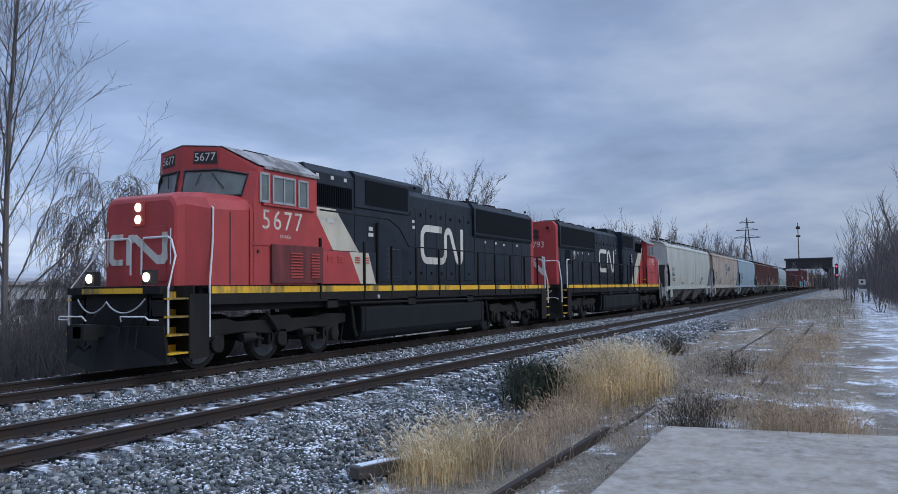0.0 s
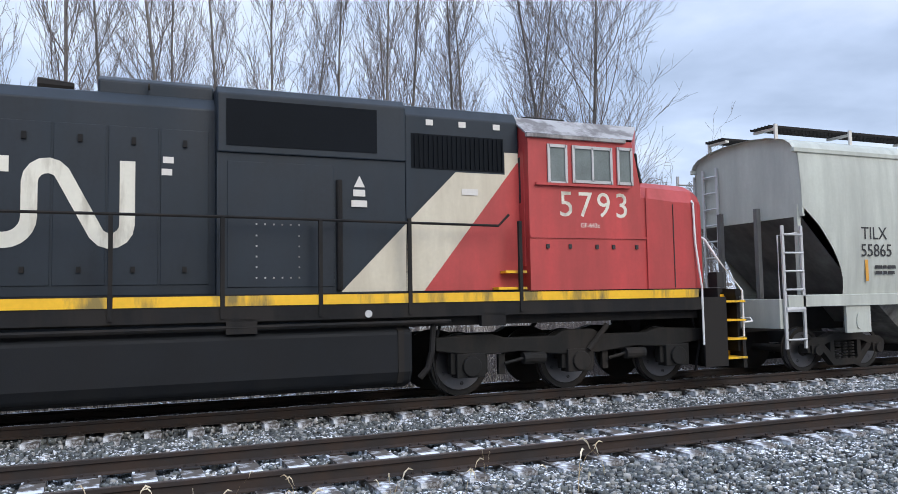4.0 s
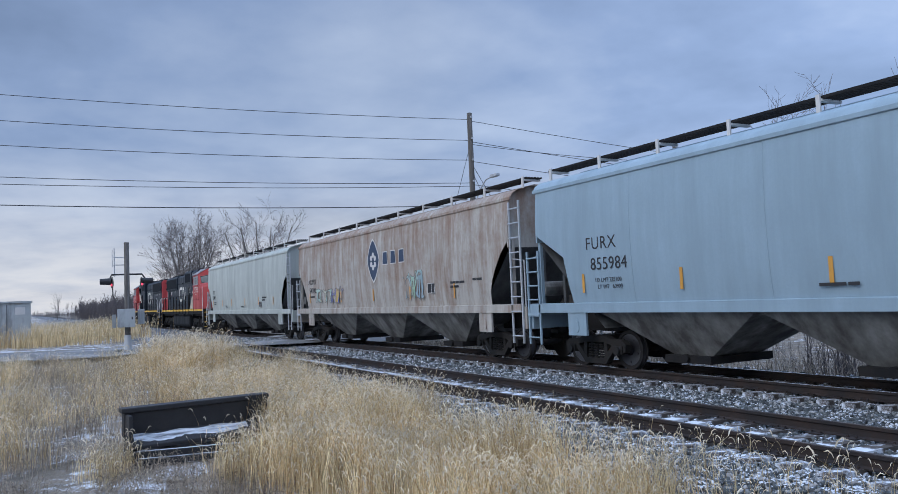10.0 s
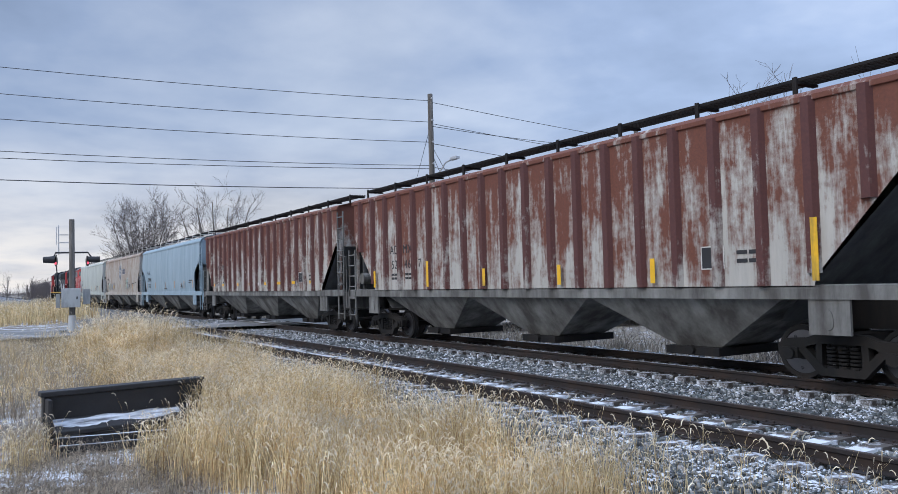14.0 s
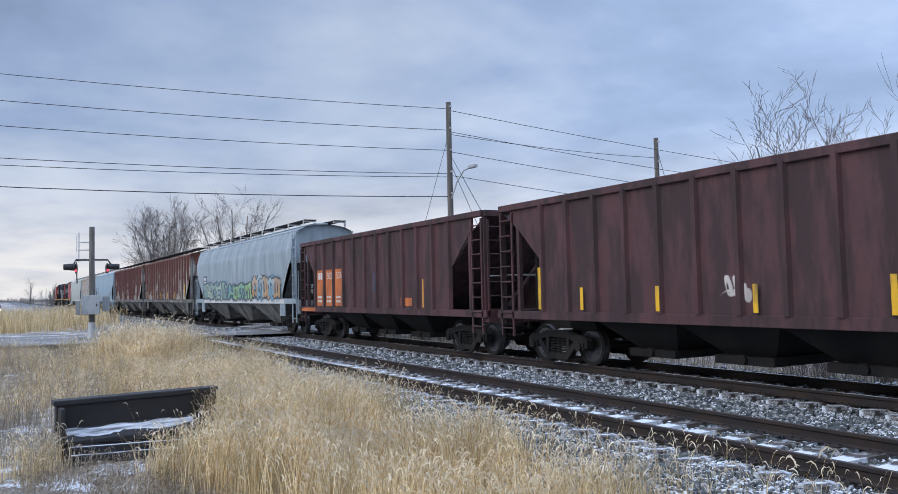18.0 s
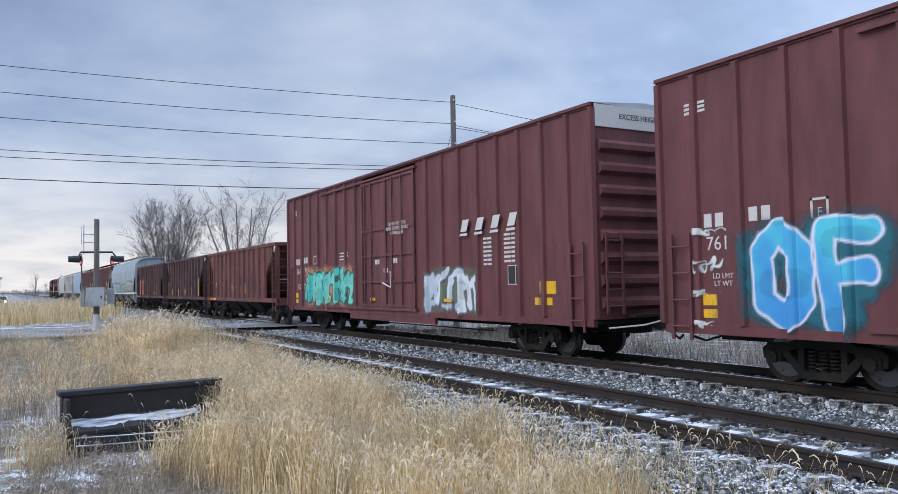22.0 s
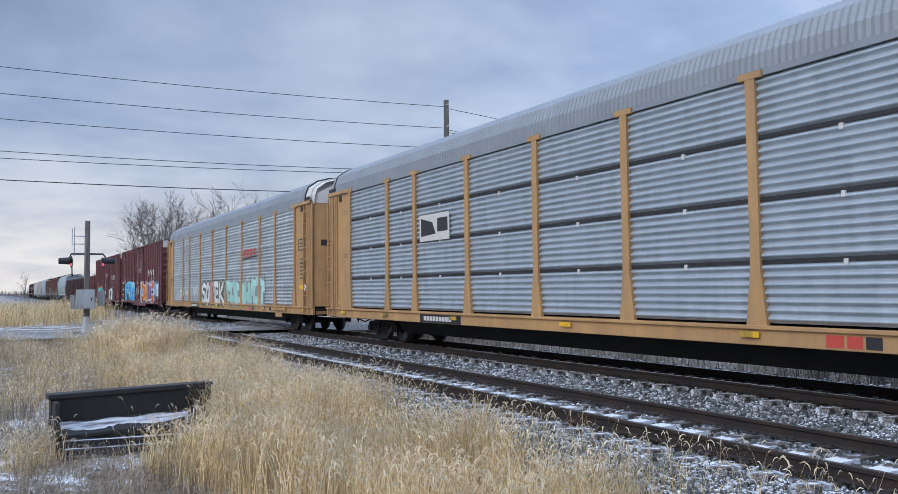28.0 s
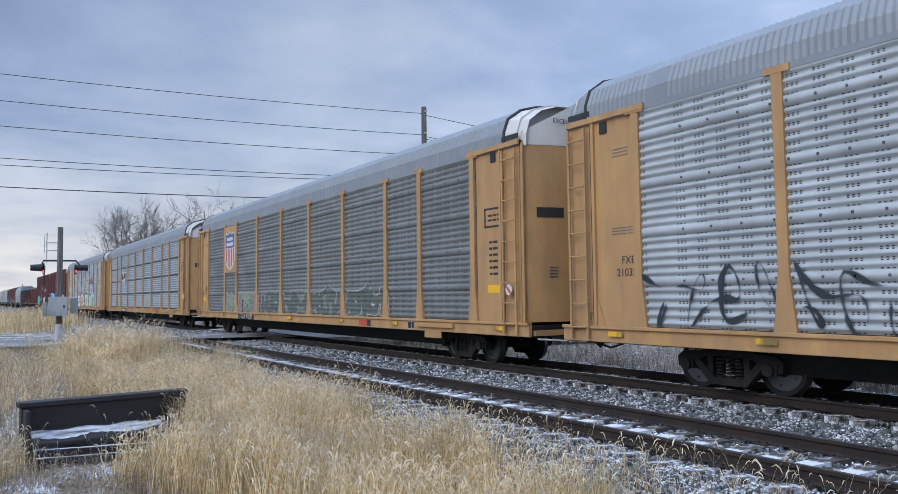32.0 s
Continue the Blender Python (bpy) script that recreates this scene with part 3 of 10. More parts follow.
def spray(parent, x0, x1, z0, z1, y, count, fills, edge, halo=None, seed=0, fat=0.11, line=0.04, relief=None, label="", haze=1.0, side=-1, scrawl=False, hollow=0.0, word=""):
    """A graffiti piece: fat, interlocking abstract strokes with an outline and a cloud of colour behind, draped over the side's ribs."""
    rng = np.random.default_rng(seed)
    step = 0.016 if scrawl else 0.03
    nx, nz = int((x1 - x0) / step) + 2, int((z1 - z0) / step) + 2
    X, Z = np.meshgrid(np.linspace(x0, x1, nx), np.linspace(z0, z1, nz))
    ph = rng.uniform(0, 6, 8)
    wob = 0.05 * (np.sin(X * 3.1 + ph[0]) + np.sin(X * 7.3 + Z * 4 + ph[1])) + 0.03 * np.sin(X * 15 + ph[2]) * np.sin(Z * 13 + ph[3])
    h = z1 - z0
    dist = np.full(X.shape, 9.0)
    owner = np.zeros(X.shape, int)
    cell = (x1 - x0 - 2 * fat - 0.3) / count

    def stroke(pts, k):
        for (ax, az), (bx, bz) in zip(pts, pts[1:]):
            dx, dz = bx - ax, bz - az
            t = np.clip(((X - ax) * dx + (Z - az) * dz) / (dx * dx + dz * dz + 1e-9), 0, 1)
            d = np.hypot(X - ax - t * dx, Z - az - t * dz)
            owner[d < dist] = k
            np.minimum(dist, d, out=dist)
    if scrawl:
        t = np.linspace(0, 1, 26 * count)
        px = x0 + 0.15 + (x1 - x0 - 0.3) * t + 0.35 * cell * np.sin(t * count * 9.1 + ph[0])
        pz = z0 + h * (0.5 + 0.26 * np.sin(t * count * 7.7 + ph[1]) + 0.14 * np.sin(t * count * 17 + ph[2]))
        stroke(list(zip(px, pz)), 0)
    elif word:
        cell = (x1 - x0 - 2 * fat - 0.3) / len(word)
        lo, hi = z0 + 0.08 * h + fat, z1 - 0.06 * h - fat
        for i, letter in enumerate(word):
            left = x0 + fat + 0.15 + (i + 0.13) * cell
            slant, rise, wide = rng.uniform(-0.10, 0.16) * h, rng.uniform(-0.05, 0.05) * h, cell * rng.uniform(0.70, 0.84)
            for path in LETTER_STROKES[letter]:
                stroke([(left + wide * px + slant * (pz - 0.5), lo + rise * (1 - pz) + (hi - lo) * pz) for px, pz in path], i * (2 if len(fills) == 2 else 1))
    else:
        for i in range(count):
            cx, lo, hi = x0 + fat + 0.15 + (i + 0.5) * cell, z0 + 0.10 * h + fat, z1 - 0.10 * h - fat
            lean = rng.uniform(-0.12, 0.22) * h
            # two or three bent bars that cross and hook into one another, with a spur
            n = rng.integers(2, 4)
            for j in range(n):
                bx = cx + cell * (j / (n - 1) - 0.5) * rng.uniform(0.55, 0.95)
                a, b = lo + rng.uniform(0, 0.12) * h, hi - rng.uniform(0, 0.15) * h
                hook = rng.uniform(-0.4, 0.4) * cell
                stroke([(bx - lean / 2 + hook, a + rng.uniform(-0.02, 0.1) * h), (bx - lean / 2, a), (bx + rng.uniform(-0.1, 0.1), (a + b) / 2), (bx + lean / 2, b), (bx + lean / 2 - hook * 0.8, b - rng.uniform(-0.05, 0.12) * h)], i)
            zc = rng.uniform(lo + 0.2 * (hi - lo), hi)
            stroke([(cx - 0.45 * cell, zc), (cx, zc + rng.uniform(-0.2, 0.2) * h), (cx + 0.45 * cell, zc + rng.uniform(-0.1, 0.15) * h)], i)
    dist = dist + wob * 0.45
    u = np.clip((Z - z0) / h + wob * 3, 0, 1)[..., None]
    blot = (np.sin(X * 2.7 + ph[4]) * np.sin(Z * 5.1 + ph[5]) > 0.25)[..., None]
    pal = np.array(fills)
    first, second = pal[owner % len(pal)], pal[(owner + 1) % len(pal)]
    col = first * (1 - u ** 2) + (0.55 * second + 0.45 * np.minimum(1, first * 1.7)) * u ** 2
    col = np.where(blot, col * 0.82, col)
    inner = np.clip((fat - dist) / 0.03 + 0.5, 0, 1)[..., None]
    outer = np.clip((fat + line - dist) / 0.03 + 0.5, 0, 1)[..., None]
    rgb = np.array(edge) * (1 - inner) + col * inner
    alpha = outer * (1 - hollow * inner)
    if halo is not None:
        rim = np.minimum(np.minimum(X - x0, x1 - X), np.minimum(Z - z0, z1 - Z))
        cover = np.clip((0.34 + fat - dist + wob * 1.5) / 0.14, 0, 1) * np.clip((rim + wob * 1.2) / 0.40, 0, 1)
        ha = (cover * haze)[..., None]
        rgb = np.where(outer > 0.02, rgb * outer + np.array(halo) * (1 - outer), np.array(halo) + 0 * rgb)
        alpha = np.maximum(outer, ha)
    Y = np.full(X.shape, float(y)) if relief is None else y + side * relief(X, Z)
    verts = np.stack([X, Y, Z], -1).reshape(-1, 3)
    idx = np.arange(nx * nz).reshape(nz, nx)
    quads = np.stack([idx[:-1, :-1], idx[:-1, 1:], idx[1:, 1:], idx[1:, :-1]], -1).reshape(-1, 4)
    keep = alpha.reshape(-1)[quads].max(1) > 0.02
    quads = quads[keep]
    me = bpy.data.meshes.new("graffiti")
    me.from_pydata(verts.tolist(), [], quads.tolist())
    at = me.color_attributes.new("paint", "FLOAT_COLOR", "POINT")
    at.data.foreach_set("color", np.concatenate([rgb, alpha], -1).reshape(-1).astype(np.float32))
    me.materials.append(M["spray"])
    ob = new("graffiti", me)
    ob.parent = parent
    ob["label"] = label or "bright spray-painted graffiti lettering"
    return ob


# ---- the train: shared running gear ----
WHEELS = []      # (wheelset, radius, place in its car, direction of roll)
CARS = []        # (car, place along the train, turned round)


def wheelset_mesh(r):
    steel, bright = MB(), MB()
    for s in (-1, 1):
        y = s * 0.715
        prof = [(r * 0.24, 0.10), (r * 0.30, 0.05), (r * 0.78, 0.02), (r * 0.84, 0.068), (r, 0.068)]
        n = 28
        for sy in (1, -1):
            rows = [[(p * math.cos(2 * math.pi * i / n), y + s * sy * o, p * math.sin(2 * math.pi * i / n)) for i in range(n + 1)] for p, o in [(0.02, 0.10)] + prof]
            steel.sheet(rows)
        steel.cyl((0, y - s * 0.075, 0), r * 1.06, 0.03, "y", 28)
        bright.cyl((0, y, 0), r * 1.003, 0.10, "y", 36)
        for k in range(5):
            t = 2 * math.pi * k / 5
            steel.cyl((0.62 * r * math.cos(t), y + s * 0.035, 0.62 * r * math.sin(t)), 0.035, 0.03, "y", 8)
    steel.cyl((0, 0, 0), 0.085, 2.25, "y", 14)
    n0 = len(steel.f)
    steel.add(bright.v, bright.f)
    me = steel.mesh("wheelset", M["wheel"])
    me.materials.append(M["tread"])
    me.polygons.foreach_set("material_index", [0] * n0 + [1] * len(bright.f))
    return me


WHEEL_FREIGHT, WHEEL_LOCO = wheelset_mesh(0.457), wheelset_mesh(0.53)


def add_wheelset(parent, x, r, meshes, flip=1):
    ob = new("wheelset", meshes)
    ob.parent = parent
    ob.location = (x, 0, r)
    WHEELS.append((ob, r, (x, 0, r), flip))
    return ob


def side_frame_mesh():
    """A cast bogie side frame: arched top member, hanging bottom member, two openings beside the spring nest."""
    mb = MB()
    top = [(-1.12, 0.42), (-1.14, 0.60), (-1.0, 0.70), (-0.62, 0.72), (-0.40, 0.80), (0.40, 0.80), (0.62, 0.72), (1.0, 0.70), (1.14, 0.60), (1.12, 0.42)]
    low = [(0.98, 0.40), (0.72, 0.52), (0.55, 0.60), (0.38, 0.64), (-0.38, 0.64), (-0.55, 0.60), (-0.72, 0.52), (-0.98, 0.40)]
    mb.prism(top + low, "y", -0.09, 0.09)
    mb.prism([(-0.80, 0.56), (-0.66, 0.60), (-0.30, 0.25), (0.30, 0.25), (0.66, 0.60), (0.80, 0.56), (0.38, 0.12), (-0.38, 0.12)], "y", -0.08, 0.08)
    for s in (-1, 1):
        mb.prism([(s * 0.34, 0.22), (s * 0.46, 0.26), (s * 0.44, 0.66), (s * 0.33, 0.66)], "y", -0.07, 0.07)
        mb.box(s * 0.89 - 0.15, s * 0.89 + 0.15, -0.13, 0.12, 0.38, 0.56)
        mb.cyl((s * 0.89, -0.14, 0.457), 0.105, 0.10, "y", 14)
    return tidy(mb.mesh("side_frame", M["truck"]))


def spring_mesh():
    mb = MB()
    for k in (-0.20, 0.0, 0.20):
        for i in range(6):
            mb.cyl((k, 0, 0.27 + i * 0.062), 0.085, 0.035, "z", 10)
    return mb.mesh("spring", M["truck"])


SIDE_FRAME, SPRING = side_frame_mesh(), spring_mesh()


def freight_truck(car, x):
    bol = part("bolster", MB().box(x - 0.2, x + 0.2, -1.0, 1.0, 0.52, 0.80).box(x - 0.75, x + 0.75, -0.1, 0.1, 0.42, 0.52), M["truck"], car)
    for s in (-1, 1):
        f = new("side_frame", SIDE_FRAME)
        f.parent = car
        f.matrix_basis = pose(x, s * 1.02, 0, 0, 0, 0 if s < 0 else 180)
        sp = new("spring", SPRING)
        sp.parent = f
    for k in (-0.89, 0.89):
        add_wheelset(car, x + k, 0.457, WHEEL_FREIGHT)
    return bol


def coupler(car, x, d):
    mb = MB().box(min(x, x + d * 0.95), max(x, x + d * 0.95), -0.11, 0.11, 0.78, 1.0)
    mb.box(min(x + d * 0.62, x + d * 0.95), max(x + d * 0.62, x + d * 0.95), -0.20, 0.20, 0.74, 1.04)
    part("coupler", mb, M["truck"], car)
    part("brake_hose", MB().tube([(x, 0.35, 0.85), (x + d * 0.3, 0.36, 0.62), (x + d * 0.6, 0.25, 0.52), (x + d * 0.85, 0.1, 0.62)], 0.028), M["under"], car)


def ladder(car, x0, x1, y, z0, z1, material, rungs=7, name="ladder", r=0.022):
    mb = MB().box(x0 - 0.03, x0 + 0.03, y - 0.02, y + 0.02, z0, z1).box(x1 - 0.03, x1 + 0.03, y - 0.02, y + 0.02, z0, z1)
    for i in range(rungs):
        z = z0 + (i + 0.5) * (z1 - z0) / rungs
        mb.tube([(x0, y - 0.03, z), (x1, y - 0.03, z)], r, 6)
    return part(name, mb, material, car)


def end_ladder(car, x, y0, y1, z0, z1, material, rungs=7, r=0.022):
    mb = MB().box(x - 0.02, x + 0.02, y0 - 0.03, y0 + 0.03, z0, z1).box(x - 0.02, x + 0.02, y1 - 0.03, y1 + 0.03, z0, z1)
    for i in range(rungs):
        z = z0 + (i + 0.5) * (z1 - z0) / rungs
        mb.tube([(x, y0, z), (x, y1, z)], r, 6)
    return part("end_ladder", mb, material, car)


def roof_walk(car, x0, x1, z, y=0.62, stay=None):
    """Open grating walks along the roof, on short brackets."""
    for s in (-1, 1):
        g = MB()
        for k in range(6):
            yy = s * y + (k - 2.5) * 0.10
            g.box(x0, x1, yy - 0.012, yy + 0.012, z, z + 0.05)
        n = int((x1 - x0) / 0.11)
        for i in range(n):
            xx = x0 + (i + 0.5) * (x1 - x0) / n
            g.box(xx - 0.008, xx + 0.008, s * y - 0.26, s * y + 0.26, z + 0.012, z + 0.04)
        part("roof_walk", g, M["under"], car, "dark open steel grating")
    for i in range(10):
        xx = x0 + 0.15 + i * (x1 - x0 - 0.3) / 9
        for s in (-1, 1):
            b = MB().box(xx - 0.04, xx + 0.04, s * (y + 0.30) - 0.02, s * (y + 0.30) + 0.02, z - 0.26, z + 0.07)
            b.box(xx - 0.05, xx + 0.05, s * y - 0.28, s * y + 0.285, z - 0.05, z - 0.005)
            part("walk_bracket", b, stay or M["faded"], car)


def hopper_bays(car, x0, x1, z, material, count=3, base=0.42):
    """Funnel-shaped discharge bays below the sill, with outlet gates."""
    w = (x1 - x0) / count
    for i in range(count):
        a, b = x0 + i * w, x0 + (i + 1) * w
        c = (a + b) / 2
        v = [(a, -1.42, z), (b, -1.42, z), (b, 1.42, z), (a, 1.42, z), (c - 0.55, -0.75, base), (c + 0.55, -0.75, base), (c + 0.55, 0.75, base), (c - 0.55, 0.75, base)]
        mb = MB().add(v, [(0, 1, 5, 4), (1, 2, 6, 5), (2, 3, 7, 6), (3, 0, 4, 7), (4, 5, 6, 7), (0, 3, 2, 1)])
        bay = part("hopper_bay", mb, material, car)
        part("outlet_gate", MB().box(c - 0.66, c + 0.66, -0.95, 0.95, base - 0.16, base).cyl((c, -0.98, base - 0.06), 0.10, 0.10, "y", 10), M["under"], bay)


def stencils(car, rows, y, material):
    """Rows of small unreadable writing: (x, z, widths, height)."""
    for x, z, widths, h in rows:
        part("stencil_mark", bars(MB(), x, y, z, widths, h, 0.035), material, car)


def body_profile(kind):
    """Half cross-sections of covered hoppers, from the sill up to the roof's middle: (half width, height)."""
    if kind == "round":
        return [(1.50, 1.32), (1.55, 1.7), (1.585, 2.2), (1.60, 2.8), (1.59, 3.4), (1.56, 3.9), (1.52, 4.22), (1.46, 4.32), (1.30, 4.42), (0.9, 4.52), (0.45, 4.57), (0, 4.58)]
    if kind == "sloped":
        return [(1.50, 1.35), (1.56, 1.8), (1.60, 2.4), (1.60, 3.1), (1.585, 3.62), (1.53, 3.72), (1.53, 3.80), (1.49, 3.88), (1.49, 3.98), (1.44, 4.06), (1.43, 4.16), (1.30, 4.40), (0.9, 4.58), (0.45, 4.66), (0, 4.68)]
    return [(1.56, 1.32), (1.56, 4.25), (1.50, 4.33), (0.9, 4.44), (0.45, 4.50), (0, 4.51)]


def covered_hopper(u0, L, skin, kind, label, ribs=0, sill=None, bay=None, ladder_mat=None, cut="round", bays=3, e=0.75):
    car = thing("covered_hopper_car", label, "rail car", "freight cars of the train")
    prof = [(w, 1.32 + (z - 1.32) * (1.045 if kind != "sloped" else 1.0)) for w, z in body_profile(kind)]
    zr = prof[-1][1]
    i_eave = next(i for i, p in enumerate(prof) if p[1] > (4.33 if kind != "sloped" else 4.22))
    side = prof[:i_eave + 1]
    ladder_mat, sill, bay = ladder_mat or M["alu"], sill or skin, bay or M["hopgrey"]
    # side sheets: the lower corners are cut away along the slope sheets
    def cut_in(z):
        if z >= 3.15:
            return 0.0
        if cut == "step":
            return (3.15 - z) / 0.65 * 1.15 if z > 2.5 else 1.15 + (2.5 - z) / 1.2 * 0.25
        if cut == "round":
            if z >= 2.75:
                return (3.15 - z) / 0.40 * 0.45
            t = (2.75 - z) / 1.45
            return 0.45 + 0.65 * math.sin(min(1, t * 1.15) * math.pi / 2)
        return min(1.55, (3.15 - z) / 1.75 * 1.60)
    zs = [1.32, 1.5, 1.7, 1.9, 2.1, 2.3, 2.5, 2.65, 2.75, 2.9, 3.02, 3.15, 3.4] + [p[1] for p in side if p[1] > 3.45]
    def width(z):
        for (w0, z0), (w1, z1) in zip(side, side[1:]):
            if z0 <= z <= z1:
                return w0 + (w1 - w0) * (z - z0) / (z1 - z0)
        return side[-1][0] if z > side[-1][1] else side[0][0]
    for s in (-1, 1):
        rows = []
        for z in zs:
            a, b = e + cut_in(z), L - e - cut_in(z)
            rows.append([(a + (b - a) * k / 16, s * width(z), z) for k in range(17)])
        mb = MB().sheet(rows)
        part("side_sheet", mb, skin, car, smooth=True)
        if ribs:
            for k in range(ribs):
                x = e + 0.59 + k * (L - 2 * e - 1.18) / (ribs - 1)
                zz = 1.34
                while zz < 3.2 and (x < e + cut_in(zz) + 0.05 or x > L - e - cut_in(zz) - 0.05):
                    zz += 0.1
                part("side_post", MB().prism([(x - 0.13, s * 1.56), (x - 0.07, s * 1.66), (x + 0.07, s * 1.66), (x + 0.13, s * 1.56)], "z", zz, 4.36), M["ribpost"], car)
        else:
            for k in range(1, 5):             # weld seams
                x = e + k * (L - 2 * e) / 5
                part("weld_seam", MB().sheet([[(x - 0.012, s * (width(z) + 0.004), z), (x, s * (width(z) + 0.012), z), (x + 0.012, s * (width(z) + 0.004), z)] for z in zs]), skin, car)
    # roof with eave lip and hatch trough
    rows = [[(x, y, z) for y, z in [(-p[0], p[1]) for p in prof[i_eave:]] + [(p[0], p[1]) for p in prof[i_eave:][::-1][1:]]] for x in (e - 0.12, L / 2, L - e + 0.12)]
    part("roof", MB().sheet(rows), skin, car, smooth=True)
    for s in (-1, 1):
        w, z = prof[i_eave][0], prof[i_eave][1]
        part("eave_rail", MB().box(e - 0.12, L - e + 0.12, s * w - 0.045, s * w + 0.045, z - 0.09, z + 0.01), skin, car, bevel=0.015)
    part("hatch_trough", MB().box(e + 0.4, L - e - 0.4, -0.33, 0.33, zr - 0.02, zr + 0.10), skin, car, bevel=0.02)
    roof_walk(car, e - 0.15, L - e + 0.15, zr + 0.16, 0.70, M["under"] if ribs else None)
    # end sheets, slope sheets
    for d, x in ((1, e), (-1, L - e)):
        poly = [(-p[0] + 0.01, p[1]) for p in prof if p[1] >= 2.6] + [(p[0] - 0.01, p[1]) for p in prof[::-1] if p[1] >= 2.6]
        w = width(2.6)
        poly = [(-w, 2.95)] + [q for q in poly if q[1] > 2.95] + [(w, 2.95)]
        part("end_sheet", MB().prism(poly, "x", x, x + d * 0.05), skin, car)
        # slope sheets take the grey with shade already in it
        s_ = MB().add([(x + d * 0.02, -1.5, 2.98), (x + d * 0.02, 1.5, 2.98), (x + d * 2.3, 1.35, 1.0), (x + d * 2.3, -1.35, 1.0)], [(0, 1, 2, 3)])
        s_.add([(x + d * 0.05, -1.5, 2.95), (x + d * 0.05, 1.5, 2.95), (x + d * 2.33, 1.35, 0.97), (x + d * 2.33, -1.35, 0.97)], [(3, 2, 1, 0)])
        part("slope_sheet", s_, M["hopdark"], car, "slope sheet in grey darkened for shade")
        # end platform, stays, brake gear
        xe = 0.12 if d > 0 else L - 0.12
        part("end_sill", MB().box(min(xe, xe + d * 0.22), max(xe, xe + d * 0.22), -1.5, 1.5, 0.95, 1.28), sill, car, bevel=0.01)
        part("centre_sill", MB().box(min(xe, x + d * 2.6), max(xe, x + d * 2.6), -0.2, 0.2, 0.85, 1.2), M["under"], car)
        for yy in (-0.55, 0.55):
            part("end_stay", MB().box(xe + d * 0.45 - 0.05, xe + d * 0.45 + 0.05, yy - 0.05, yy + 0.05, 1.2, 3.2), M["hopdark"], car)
        for s in (-1, 1):
            part("corner_stay", MB().box(x - 0.045, x + 0.045, s * 1.45 - 0.045, s * 1.45 + 0.045, 1.2, 3.2), skin, car)
            part("grab_rail", MB().tube([(xe + d * 0.05, s * 1.47, 1.25), (xe + d * 0.05, s * 1.47, 2.55), (x, s * 1.47, 2.62)], 0.02), ladder_mat, car)
        part("crossover_board", MB().box(min(xe + d * 0.25, x), max(xe + d * 0.25, x), -1.3, 1.3, 1.20, 1.25), M["under"], car)
        ladder(car, x + (-0.52 if d > 0 else 0.02), x + (-0.02 if d > 0 else 0.52), -1.54, 0.55, 4.2 if d < 0 else 2.75, ladder_mat, 9 if d < 0 else 6)
        ladder(car, x + (-0.52 if d > 0 else 0.02), x + (-0.02 if d > 0 else 0.52), 1.54, 0.55, 4.2 if d > 0 else 2.75, ladder_mat, 9 if d > 0 else 6)
        end_ladder(car, x - d * 0.06, 0.75, 1.2, 1.3, 4.3, ladder_mat, 8)
        coupler(car, 0.25 if d > 0 else L - 0.25, -d)
    tank = part("air_reservoir", MB().cyl((L - e + 0.35, -0.2, 1.75), 0.20, 1.1, "y", 14), M["hopgrey"], car, smooth=False)
    part("brake_wheel", MB().cyl((L - 0.35, 0.75, 2.5), 0.28, 0.03, "x", 18).cyl((L - 0.40, 0.75, 2.5), 0.05, 0.12, "x", 8), M["under"], car)
    # side sills
    for s in (-1, 1):
        part("side_sill", MB().prism([(s * 1.42, 1.12), (s * 1.56, 1.12), (s * 1.56, 1.34), (s * 1.49, 1.36), (s * 1.42, 1.34)], "x", 0.3, L - 0.3), sill, car)
        for xx in (1.9, L - 2.6):
            part("bolster_cover", MB().box(xx, xx + 0.7, s * 1.50 - 0.03, s * 1.50 + 0.03, 0.82, 1.14).cyl((xx + 0.35, s * 1.54, 0.98), 0.08, 0.02, "y", 12), sill, car)
    hopper_bays(car, e + 2.2, L - e - 2.2, 1.14, bay, bays)
    for x in (2.35, L - 2.35):
        freight_truck(car, x)
    CARS.append((car, u0, False))
    return car


def reflectors(car, xs, y, z, h=0.45, material=None):
    for x in xs:
        part("reflector", MB().box(x, x + 0.085, y - 0.004, y, z, z + h), material or M["amber"], car)


def data_box(car, x, y, z, w=0.5, h=0.34):
    p = part("consolidated_stencil", MB().box(x, x + w, y - 0.004, y, z, z + h), M["ink"], car)
    mb = MB().box(x, x + w, y - 0.007, y - 0.004, z + h - 0.02, z + h).box(x, x + w, y - 0.007, y - 0.004, z, z + 0.02)
    mb.box(x, x + 0.02, y - 0.007, y - 0.004, z, z + h).box(x + w - 0.02, x + w, y - 0.007, y - 0.004, z, z + h).box(x + w * 0.55, x + w * 0.58, y - 0.007, y - 0.004, z, z + h)
    part("stencil_rule", mb, M["faded"], p)


